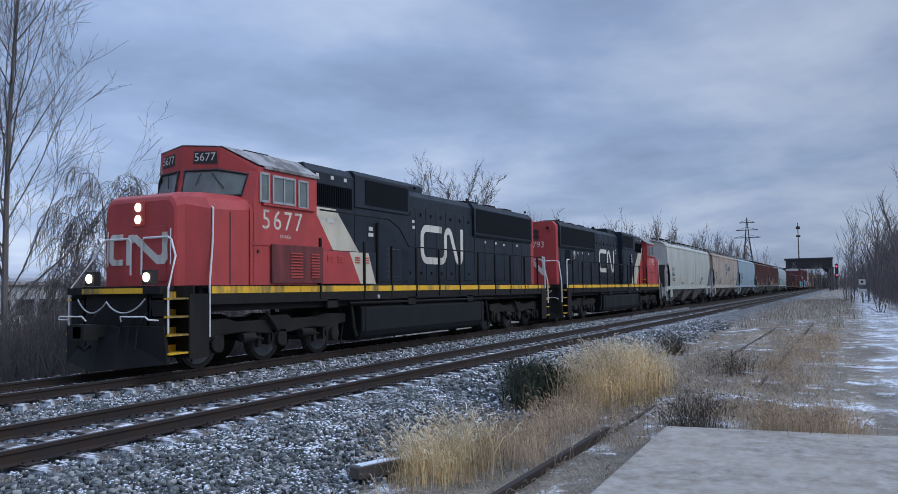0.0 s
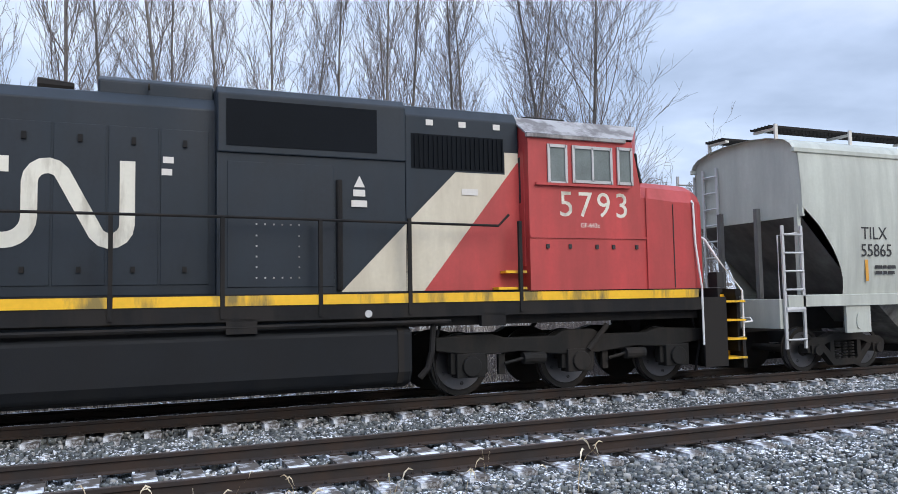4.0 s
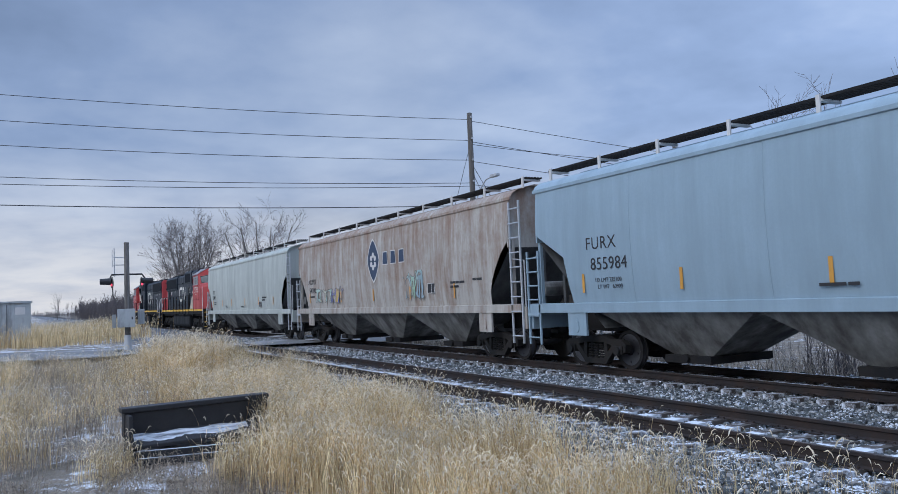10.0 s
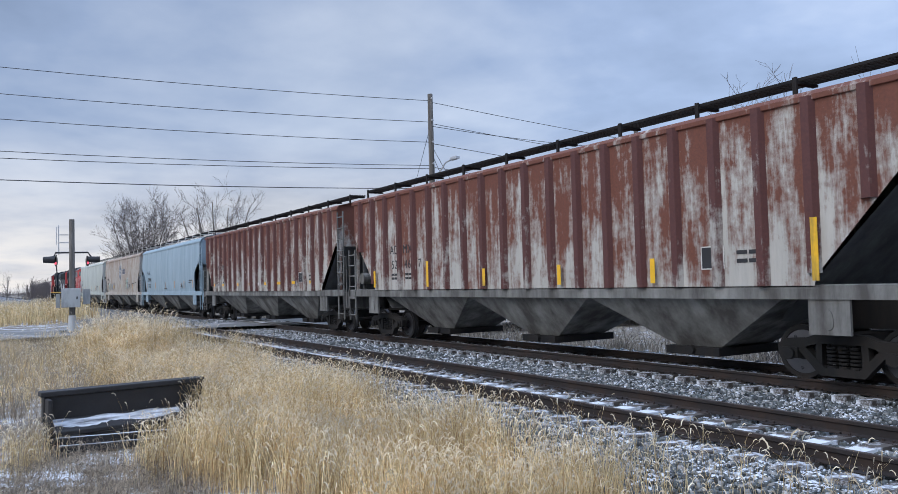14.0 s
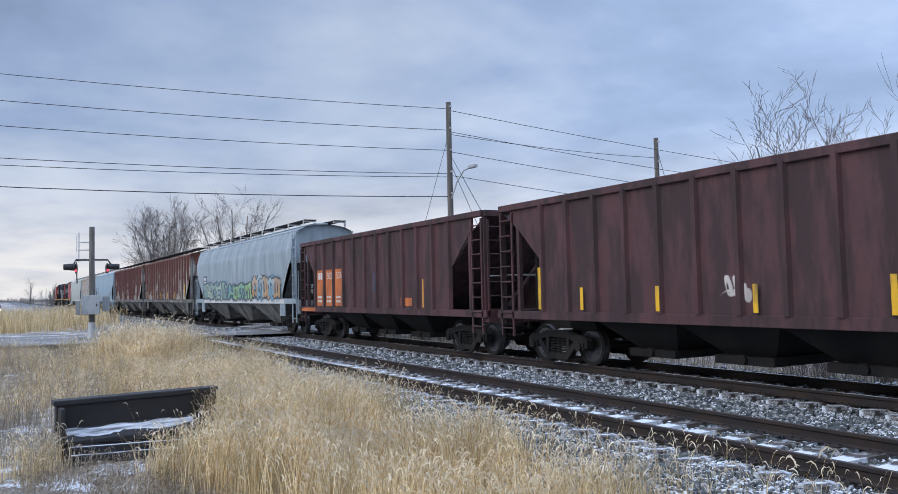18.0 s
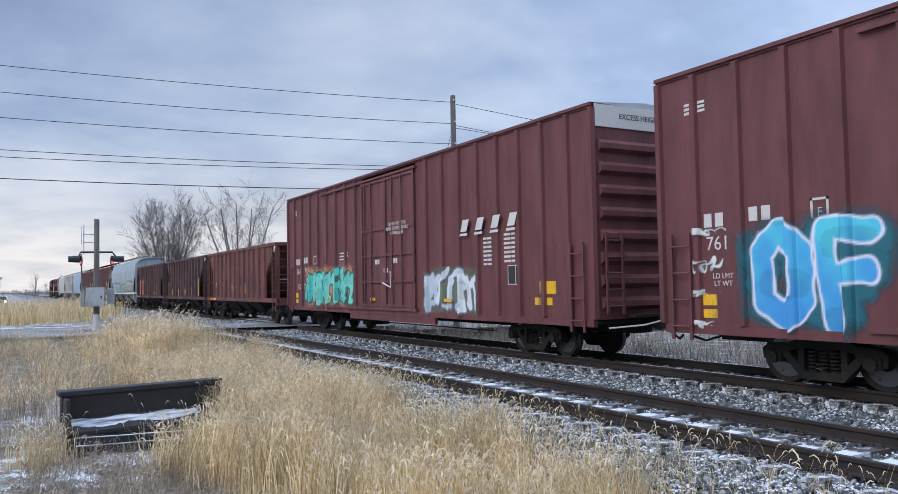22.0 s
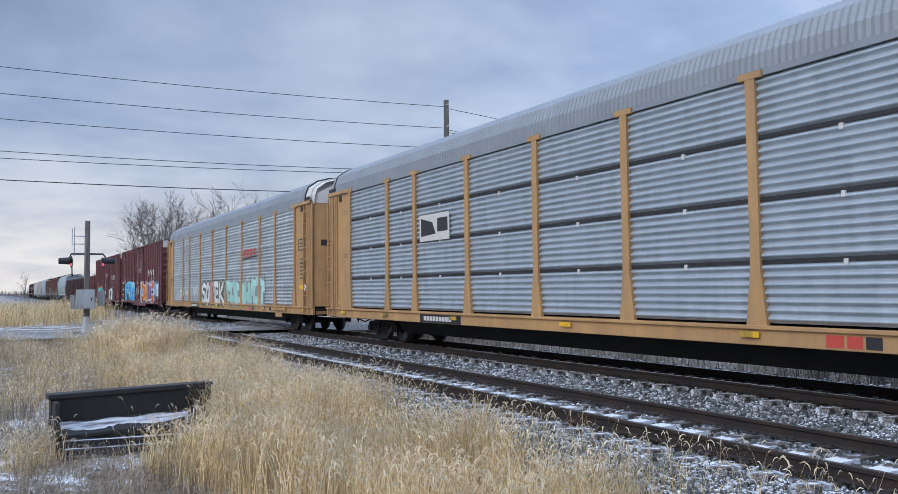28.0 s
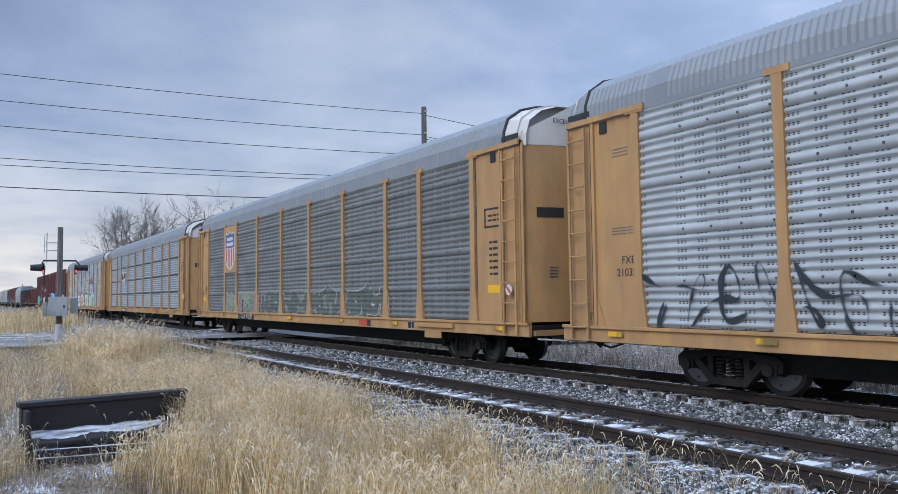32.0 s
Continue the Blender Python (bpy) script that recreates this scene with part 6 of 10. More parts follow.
def build_autoracks():
    c = autorack(275.35, "old", "yellow autorack car with silver perforated panels and graffiti", front=-1.05)
    lettering("car_number", "26007", 0.17, M["ink"], c, 0.55, -1.545, 2.42)
    stencils(c, [(0.42, 2.62, (0.09,) * 4, 0.13)], -1.545, M["ink"])
    italics(c, 19.55, -1.575, 3.62, 0.42, 4, M["brandred"], step=1.45)
    part("brand_streak", MB().prism([(19.5, 3.42), (21.9, 3.50), (22.2, 3.58), (19.55, 3.50)], "y", -1.58, -1.576), M["ink"], c)
    rel = lambda X, Z: np.full(X.shape, 0.075)
    spray(c, 10.0, 15.9, 0.85, 2.5, -1.51, 5, ((0.60, 0.62, 0.60), (0.70, 0.72, 0.70), (0.40, 0.12, 0.09)), (0.02, 0.02, 0.02), (0.12, 0.30, 0.14), seed=41, word="SOREK", fat=0.16, line=0.085, relief=rel, label="black and white graffiti piece", haze=0.8)
    spray(c, 16.0, 23.6, 0.85, 2.6, -1.51, 4, ((0.28, 0.52, 0.44), (0.36, 0.60, 0.55)), (0.48, 0.42, 0.44), (0.40, 0.50, 0.48), seed=42, fat=0.17, line=0.03, relief=rel, label="faded pale green graffiti piece", haze=0.5)
    spray(c, 2.6, 9.6, 1.4, 2.15, -1.51, 8, ((0.68, 0.70, 0.70), (0.68, 0.70, 0.70)), (0.6, 0.62, 0.62), seed=43, scrawl=True, fat=0.03, line=0.015, relief=rel, label="thin white graffiti scrawl")
    c = autorack(307.3, "new", "yellow autorack car with bright corrugated panels")
    part("brand_panel", MB().box(7.2, 9.0, -1.585, -1.58, 3.25, 4.05), M["faded"], c)
    part("brand_streak", MB().prism([(7.3, 3.4), (8.2, 3.45), (8.0, 3.8), (7.3, 3.95)], "y", -1.59, -1.586).box(8.3, 8.9, -1.59, -1.586, 3.5, 3.9), M["ink"], c)
    c = autorack(339.85, "grimy", "yellow autorack car with grimy panels and a striped shield", "TTGX 995251")
    shield(c, 5.87, 4.0, -1.60)
    spray(c, 0.6, 1.75, 1.95, 2.5, -1.548, 3, ((0.05, 0.04, 0.03), (0.05, 0.04, 0.03)), (0.05, 0.04, 0.03), seed=47, scrawl=True, fat=0.022, line=0.01, label="thin black graffiti tag")
    part("warning_label", MB().box(0.75, 1.6, -1.549, -1.543, 1.66, 1.88), M["yellow"], c)
    spray(c, 4.5, 10.5, 0.9, 2.2, -1.51, 6, ((0.20, 0.21, 0.20), (0.10, 0.22, 0.14), (0.30, 0.16, 0.13)), (0.50, 0.48, 0.45), (0.30, 0.24, 0.22), seed=44, hollow=0.45, fat=0.11, line=0.035, relief=rel, label="dull grey graffiti piece", haze=0.2)
    spray(c, 10.4, 23.0, 0.95, 2.2, -1.51, 9, ((0.16, 0.17, 0.16), (0.08, 0.17, 0.11)), (0.55, 0.54, 0.52), seed=45, hollow=0.7, fat=0.15, line=0.035, relief=rel, label="outlined white graffiti loops")
    c = autorack(371.4, "old", "yellow autorack car with pale panels and black tags", front=-0.5, bay=0.35)
    lettering("car_mark", "FXE", 0.16, M["ink"], c, 1.55, -1.545, 2.4)
    lettering("car_number", "210350", 0.16, M["ink"], c, 1.55, -1.545, 2.15)
    spray(c, 1.9, 11.8, 0.95, 2.45, -1.51, 9, ((0.02, 0.03, 0.04), (0.02, 0.03, 0.04)), (0.02, 0.03, 0.04), seed=46, scrawl=True, fat=0.012, line=0.006, relief=rel, label="thin black graffiti tag")


# ---- locomotives ----
def ribbon_logo(parent, x, z, y, h, side, material):
    """The railway's mark as one plain bent ribbon: an open box and a wave."""
    w, k = h * 1.19, h * 0.175 / 2
    r = h * 0.26

    def arc(cx, cz, a0, a1, rr, n=6):
        return [(cx + rr * math.cos(radians(a0 + (a1 - a0) * i / n)), cz + rr * math.sin(radians(a0 + (a1 - a0) * i / n))) for i in range(n + 1)]
    q = 0.5 * h - k
    n_ = h * 0.19
    path = [(0.95 * w, q)] + arc(r, q - r, 90, 180, r) + arc(r, -q + r, 180, 270, r) + arc(1.16 * w - r, -q + r, 270, 360, r)
    path += arc(1.16 * w + n_, q - n_, 180, 38, n_) + arc(2.05 * w - n_, -q + n_, 218, 360, n_) + [(2.05 * w, 0.5 * h)]
    path[0] = (0.98 * w, q)
    left, right = [], []
    for i, p in enumerate(path):
        a, b = path[max(i - 1, 0)], path[min(i + 1, len(path) - 1)]
        d = Vector((b[0] - a[0], b[1] - a[1])).normalized()
        left.append((p[0] - d.y * k, p[1] + d.x * k))
        right.append((p[0] + d.y * k, p[1] - d.x * k))
    mb = MB()
    f = -1 if side > 0 else 1
    ww = 2.05 * w
    put = lambda a, b, o: (x + (f * (a - ww / 2)), y + side * o, z + b)
    n = len(path)
    v = [put(*p, 0.004) for p in left] + [put(*p, 0.004) for p in right]
    mb.add(v, [(i, i + 1, n + i + 1, n + i) for i in range(n - 1)])
    return part("railway_mark", mb, material, parent, "cream ribbon-shaped railway mark")


def loco_truck(loco, xc):
    fr = part("truck_frame", MB().box(xc - 0.25, xc + 0.25, -1.0, 1.0, 0.55, 0.95), M["truck"], loco)
    for s in (-1, 1):
        y = s * 1.12
        beam = [(-2.75, 0.80), (-2.75, 1.02), (-1.75, 1.06), (-1.45, 0.98), (-0.5, 0.98), (-0.3, 1.08), (0.3, 1.08), (0.5, 0.98), (1.45, 0.98), (1.75, 1.06), (2.75, 1.02), (2.75, 0.80), (2.0, 0.70), (1.2, 0.74), (0.4, 0.66), (-0.4, 0.66), (-1.2, 0.74), (-2.0, 0.70)]
        part("side_beam", MB().prism([(xc + a, b) for a, b in beam], "y", y - 0.12, y + 0.12), M["truck"], fr, bevel=0.02)
        for k in (-2.13, 0.0, 2.13):
            box = MB().box(xc + k - 0.26, xc + k + 0.26, y - 0.10, y + 0.14 * s + 0.02, 0.34, 0.74)
            box.cyl((xc + k, y + s * 0.16, 0.53), 0.17, 0.12, "y", 14)
            box.box(xc + k - 0.34, xc + k - 0.24, y - 0.08, y + 0.08, 0.40, 0.98).box(xc + k + 0.24, xc + k + 0.34, y - 0.08, y + 0.08, 0.40, 0.98)
            part("axle_box", box, M["truck"], fr, bevel=0.015)
            for a in (-0.15, 0.15):
                coil = [(xc + k + a + 0.06 * math.cos(i * 1.05), y + s * 0.05 + 0.06 * math.sin(i * 1.05), 0.70 + i * 0.0105) for i in range(28)]
                part("axle_spring", MB().tube(coil, 0.016, 4), M["truck"], fr)
        for k in (-1.15, 0.95):
            part("brake_cylinder", MB().cyl((xc + k, y + s * 0.16, 0.62), 0.10, 0.42, "x", 12).tube([(xc + k + 0.2, y + s * 0.16, 0.62), (xc + k + 0.55, y + s * 0.14, 0.55)], 0.03).box(xc + k + 0.5, xc + k + 0.62, y - 0.03, y + 0.05, 0.36, 0.70), M["truck"], fr)
        part("shock_absorber", MB().tube([(xc - 0.55, y + s * 0.2, 1.15), (xc - 0.15, y + s * 0.2, 0.72)], 0.05, 8), M["truck"], fr)
        for d in (-1, 1):
            part("sand_pipe", MB().tube([(xc + d * 2.6, y, 1.3), (xc + d * 2.78, y, 0.7), (xc + d * 2.66, y, 0.2)], 0.025), M["under"], fr)
    for k in (-2.13, 0.0, 2.13):
        add_wheelset(loco, xc + k, 0.53, WHEEL_LOCO, 1)


def locomotive(u0, number, turned, cls):
    lo = thing("diesel_locomotive", "red and black diesel locomotive with cream stripe, " + ("cab leading" if not turned else "cab trailing"), "locomotive", "locomotives of the train")
    L, F = 22.2, 1.78                      # length, walkway height
    red, blk = M["red"], M["black"]
    part("underframe", MB().box(1.0, L - 0.9, -1.30, 1.30, 1.22, F - 0.03), M["under"], lo)
    for s in (-1, 1):
        y = s * 1.50
        part("frame_sill", MB().box(1.05, L - 1.05, y - 0.08 if s > 0 else y, y if s > 0 else y + 0.08, 1.38, F - 0.17), M["under"], lo)
        part("walkway", MB().box(1.05, L - 1.05, min(y, s * 0.8), max(y, s * 0.8), F - 0.05, F), M["under"], lo)
        # yellow reflective sill, broken by the handrail posts
        posts = [6.9, 8.35, 9.8, 11.3, 12.8, 14.3, 15.8, 17.3, 18.8, 20.3]
        edges = [1.1, 4.9] + posts + [L - 1.15]
        for a, b in zip(edges, edges[1:]):
            part("sill_stripe", MB().box(a + 0.035, b - 0.035, y - 0.012, y + 0.012, F - 0.17, F - 0.02), M["yellow"], lo)
        for x in [4.9] + posts:
            tall = F + (1.05 if x > 7.5 else 1.10)
            part("handrail_post", MB().box(x - 0.03, x + 0.03, y - 0.03, y + 0.03, F - 0.35, tall), M["under"], lo)
        if s < 0:
            run = [(4.9, y, 3.55), (8.2, y, 3.55), (8.8, y, 3.35), (9.35, y, F + 1.08), (20.9, y, F + 1.08)]
        else:
            run = [(5.1, y, F + 1.2), (5.3, y, F + 1.02), (9.5, y, F + 1.06), (20.9, y, F + 1.08)]
        part("handrail", MB().tube(run, 0.022), M["under"], lo)
        # end handrails, white
        part("step_handrail", MB().tube([(0.06, s * 1.32, 0.80), (0.02, s * 1.45, 0.84), (0.02, s * 1.45, 1.72), (0.42, s * 1.22, 2.34), (0.50, s * 1.02, 2.66), (0.50, s * 0.92, 2.72), (0.50, s * 0.22, 2.72), (0.50, s * 0.16, 2.66), (0.50, s * 0.16, 2.0)], 0.022), M["rail_white"], lo)
        part("corner_handrail", MB().tube([(1.18, s * 1.46, 3.32), (1.18, s * 1.50, 3.28), (1.16, s * 1.50, 2.58), (1.06, s * 1.52, 1.80), (1.06, s * 1.52, 0.72)], 0.022), M["rail_white"], lo)
        part("rear_handrail", MB().tube([(L - 1.0, s * 1.50, 0.85), (L - 1.0, s * 1.50, F + 1.05), (L - 1.06, s * 1.50, F + 1.1), (L - 1.35, s * 1.50, F + 1.1)], 0.026), M["rail_white"], lo)
        part("rear_step_rail", MB().tube([(L - 0.42, s * 1.42, 0.95), (L - 0.42, s * 1.42, 1.9), (L - 0.58, s * 1.25, F + 0.98), (L - 0.62, s * 1.15, F + 1.05), (L - 0.62, s * 0.5, F + 1.05)], 0.026), M["rail_white"], lo)
        # step wells with yellow treads
        for d, x in ((1, 0.0), (-1, L - 0.45)):
            a, b = (x, x + d * 0.62)
            part("step_side_plate", MB().box(min(b - d * 0.12, b + d * 0.42), max(b - d * 0.12, b + d * 0.42), min(s * 1.49, s * 1.53), max(s * 1.49, s * 1.53), 0.30, F - 0.17), M["under"], lo)
            part("step_well", MB().box(min(b, b + d * 0.05), max(b, b + d * 0.05), min(s * 0.95, s * 1.5), max(s * 0.95, s * 1.5), 0.32, F).box(min(a, b), max(a, b), min(s * 0.9, s * 0.95), max(s * 0.9, s * 0.95), 0.32, F), M["under"], lo)
            for k in range(4):
                z = 0.42 + k * 0.36
                part("step_tread", MB().box(min(a, b), max(a, b), min(s * 1.0, s * 1.5), max(s * 1.0, s * 1.5), z, z + 0.035).box(min(a, b), max(a, b), min(s * 0.99, s * 1.03), max(s * 0.99, s * 1.03), z, z + 0.16), M["yellow"], lo)
        # fuel tank details, air tanks
        part("air_reservoir", MB().cyl((10.6, s * 1.10, 1.30), 0.21, 4.6, "x", 16), M["black"], lo)
        # cab sides
    # ends: platform, plough, coupler
    for d, x in ((1, 0.0), (-1, L - 0.42)):
        part("end_platform", MB().box(min(x, x + d * 0.75), max(x, x + d * 1.1), -1.0, 1.0, F - 0.1, F), M["under"], lo)
        part("anticlimber", MB().box(min(x - d * 0.1, x + d * 0.1), max(x - d * 0.1, x + d * 0.1), -1.35, 1.35, F - 0.16, F - 0.02), M["under"], lo)
        part("sill_stripe", MB().box(min(x - d * 0.115, x - d * 0.10), max(x - d * 0.115, x - d * 0.10), -0.88, 0.88, F - 0.15, F - 0.04), M["yellow"], lo)
        part("pilot_plate", MB().box(min(x, x + d * 0.08), max(x, x + d * 0.08), -1.35, 1.35, 0.55, F - 0.15), M["under"], lo)
        pl = MB()
        for s in (-1, 1):
            pl.add([(x - d * 0.34, 0, 0.98), (x - d * 0.06, s * 1.40, 0.98), (x - d * 0.02, s * 1.46, 0.24), (x - d * 0.56, 0, 0.10), (x - d * 0.26, 0, 0.98), (x + d * 0.02, s * 1.40, 0.98), (x + d * 0.06, s * 1.46, 0.24), (x - d * 0.48, 0, 0.10)],
                   [(0, 1, 2, 3), (4, 7, 6, 5), (0, 4, 5, 1), (3, 2, 6, 7), (1, 5, 6, 2)])
        part("snow_plough", pl, M["under"], lo)
        coupler(lo, x + d * (0.05 if d > 0 else 0.1), -d)
        for yy in (-0.95, -0.7, -0.45, 0.45, 0.7, 0.95):
            part("air_hose", MB().tube([(x - d * 0.05, yy, 1.25), (x - d * 0.20, yy, 1.12), (x - d * 0.30, yy, 0.9), (x - d * 0.36, yy * 1.02, 0.55)], 0.022), M["under"], lo)
        cable = [(x - d * (0.13 + 0.10 * math.sin(math.pi * k / 20)), -0.98 + 0.098 * k, 1.52 - 0.24 * abs(math.sin(2 * math.pi * k / 20)) ** 0.8 - 0.05 * math.sin(math.pi * k / 20)) for k in range(21)]
        part("jumper_cable", MB().tube(cable, 0.016), M["alu"], lo)
        for yy in (-0.9, 0.9):
            part("uncoupling_lever", MB().tube([(x - d * 0.10, yy * 1.45, 1.10), (x - d * 0.34, yy * 1.45, 1.12), (x - d * 0.36, yy * 1.38, 1.18), (x - d * 0.36, yy * 0.62, 1.18), (x - d * 0.30, yy * 0.56, 1.08)], 0.016), M["rail_white"], lo)
    # fuel tank with rounded foot
    tank = [(-1.45, 1.16), (-1.45, 0.52), (-1.36, 0.34), (-1.15, 0.26), (1.15, 0.26), (1.36, 0.34), (1.45, 0.52), (1.45, 1.16), (1.30, 1.24), (-1.30, 1.24)]
    part("fuel_tank", MB().prism(tank, "x", 6.85, 14.9), M["tankblack"], lo, bevel=0.05)
    for xx in (7.0, 14.6):
        part("tank_strap", MB().prism([(a * 1.01, b) for a, b in tank], "x", xx, xx + 0.1), M["under"], lo)
    for yy in (-1.47, 1.47):
        part("fuel_filler", MB().cyl((7.6, yy, 1.45), 0.06, 0.12, "y", 10), M["alu"], lo)
    for xx in (6.45, 15.2):
        for yy in (-1.35, 1.35):
            part("drain_pipe", MB().tube([(xx, yy, 1.3), (xx + 0.05, yy * 1.03, 0.8), (xx + 0.12, yy * 1.02, 0.55), (xx + 0.25, yy, 0.4)], 0.05, 8), M["under"], lo)
    loco_truck(lo, 3.62)
    loco_truck(lo, L - 3.62)

    # nose: broad bevelled corners, a flat face, the top rising a little to the windscreens
    def ring(x, w, zt, cz, cw):
        return [(x, -w, F), (x, -w, zt - cz), (x, -w + cw * 0.4, zt - cz * 0.35), (x, -w + cw, zt), (x, w - cw, zt), (x, w - cw * 0.4, zt - cz * 0.35), (x, w, zt - cz), (x, w, F)]
    nose_rows = [ring(0.58, 1.00, 3.44, 0.20, 0.16), ring(0.62, 1.04, 3.53, 0.22, 0.18), ring(0.76, 1.12, 3.60, 0.24, 0.22), ring(1.14, 1.46, 3.62, 0.34, 0.30), ring(1.7, 1.51, 3.63, 0.34, 0.30), ring(2.42, 1.52, 3.64, 0.30, 0.25)]
    mb = MB().sheet(nose_rows)
    mb.add(nose_rows[0], [tuple(range(8))])
    nose = part("nose", mb, red, lo, bevel=0.025)
    part("nose_door", MB().box(0.56, 0.585, -0.80, -0.22, F + 0.08, 2.95), red, nose, bevel=0.01)
    for s in (-1, 1):
        part("nose_seam", MB().box(1.66, 1.675, s * 1.514 - 0.006, s * 1.514 + 0.006, F + 0.02, 3.24), M["sigblack"], nose)
        part("nose_grab", MB().tube([(0.62, s * 0.93, 2.9), (0.56, s * 0.93, 2.88), (0.56, s * 0.93, 2.2), (0.62, s * 0.93, 2.18)], 0.014), M["rail_white"], nose)
    part("headlight_box", MB().box(0.545, 0.59, -0.17, 0.17, 2.95, 3.46), M["shieldred"], nose, bevel=0.02)
    for z in (3.09, 3.33):
        part("headlight", MB().cyl((0.54, 0, z), 0.082, 0.03, "x", 18), M["lamp"], nose, "lit round headlight")
    for yy in (-0.84, 0.84):
        part("ditch_light_housing", MB().box(0.03, 0.20, yy - 0.13, yy + 0.13, F + 0.02, F + 0.30), M["sigblack"], lo)
        part("ditch_light", MB().cyl((0.02, yy, F + 0.16), 0.085, 0.03, "x", 18), M["lamp"], lo, "lit round ditch light")
    # the ribbon mark across the nose face, its last stroke on the bevel
    for pts in ([(0.48, 2.20), (0.80, 2.20), (0.88, 2.28), (0.88, 2.72), (0.80, 2.82), (0.48, 2.82), (0.48, 2.70), (0.74, 2.70), (0.76, 2.66), (0.76, 2.36), (0.74, 2.32), (0.48, 2.32)],
                [(0.36, 2.20), (0.36, 2.70), (0.28, 2.80), (0.08, 2.80), (-0.55, 2.38), (-0.66, 2.38), (-0.70, 2.44), (-0.70, 2.82), (-0.84, 2.82), (-0.84, 2.30), (-0.76, 2.20), (-0.55, 2.20), (0.10, 2.64), (0.20, 2.64), (0.22, 2.60), (0.22, 2.20)]):
        part("nose_mark", MB().prism(pts, "x", 0.553, 0.578), M["logo_white"], nose)

    # cab: the front is folded forward in the middle, the roof chamfered at its sides
    cw, x0, x1 = 1.53, 2.28, 4.72
    fold = ((-cw, 0.12), (-0.86, -0.42), (0.0, -0.68), (0.86, -0.42), (cw, 0.12))
    def front_row(z, back, squeeze=1.0):
        return [(x0 + o + back, yy * squeeze, z) for yy, o in fold]
    side_rows = lambda yy: [[(x0 + 0.12, yy, F), (x0 + 0.12, yy, 3.50), (x0 + 0.26, yy, 4.18), (x0 + 0.28, yy, 4.28)], [(x1, yy, F), (x1, yy, 3.50), (x1, yy, 4.18), (x1, yy, 4.28)]]
    roof_y = ((-cw, 4.28), (-0.92, 4.66), (0.0, 4.72), (0.92, 4.66), (cw, 4.28))
    brow = [(x0 + o + 0.16, yy, z) for (yy, z), (_, o) in zip(roof_y, fold)]
    cab = part("cab", MB().sheet(side_rows(-cw)).sheet(side_rows(cw))
               .sheet([front_row(3.30, 0), front_row(3.50, 0), front_row(4.18, 0.14), brow])
               .add([(x1, -cw, F), (x1, cw, F), (x1, cw, 4.28), (x1, 0.92, 4.66), (x1, -0.92, 4.66), (x1, -cw, 4.28)], [(0, 1, 2, 3, 4, 5)]), red, lo)
    roof = [[(p[0] + (0.04 if k == 0 else 0), p[1] * 1.02, p[2] + up) for p in brow] for k, up in ((0, 0.0), (1, 0.03))]
    roof += [[(x1 + 0.05, yy * 1.02, z + up) for yy, z in roof_y] for up in (0.03, 0.0)]
    part("cab_roof", MB().sheet(roof), M["roofgrey"], cab, "weathered grey cab roof")
    for s in (-1, 1):
        part("roof_gutter", MB().box(2.72, x1 + 0.05, s * 1.56 - 0.03, s * 1.56 + 0.03, 4.24, 4.30), M["roofgrey"], cab, bevel=0.01)
    part("cab_roof_vent", MB().box(3.3, 4.2, -0.45, 0.45, 4.70, 4.84), M["under"], cab, bevel=0.02)
    for s in (-1, 1):
        # windscreens over the fold, number boards on the brow
        def on_front(yy, z, o=0.0):
            a = abs(yy)
            f = -0.68 + a / 0.86 * 0.26 if a < 0.86 else -0.42 + (a - 0.86) / 0.67 * 0.54
            return (x0 + f + (z - 3.50) / 0.68 * 0.14 - o, s * a, z)
        outer = [on_front(0.10, 3.62, 0.012), on_front(0.86, 3.60, 0.012), on_front(1.32, 3.66, 0.012), on_front(1.38, 4.10, 0.012), on_front(0.86, 4.19, 0.012), on_front(0.10, 4.19, 0.012)]
        part("windscreen", MB().add(outer, [(0, 1, 4, 5), (1, 2, 3, 4)]), M["cabglass"], cab, "windscreen pane with sky reflection put into its colour")
        part("windscreen_frame", MB().tube([(p[0] - 0.012, p[1], p[2]) for p in outer + outer[:2]], 0.03), M["sigblack"], cab)
        for ya, za, yb, zb in ((0.75, 4.12, 1.02, 3.80), (0.5, 4.12, 0.42, 3.86)):
            part("wiper", MB().tube([on_front(ya, za, 0.05), on_front(yb, zb, 0.05)], 0.012), M["sigblack"], cab)
        back = lambda z: (z - 4.18) / 0.50 * 0.02
        nb = part("number_board", MB().add([(on_front(yy, 4.18)[0] + back(z) - 0.015, s * yy, z) for yy, z in ((0.28, 4.34), (0.84, 4.32), (0.82, 4.58), (0.30, 4.60))], [(0, 1, 2, 3)]), M["sigblack"], cab)
        lettering("board_number", number, 0.19, M["faded"], cab, 0, 0, 0, turn=Matrix.Translation((on_front(0.56, 4.18)[0] - 0.022, s * 0.56, 4.39)) @ pose(0, 0, 0, 90, 0, -90 - s * 16) @ pose(0, 0, 0, -2, 0, 0))
        # side windows in bright frames
        y = s * (cw + 0.006)
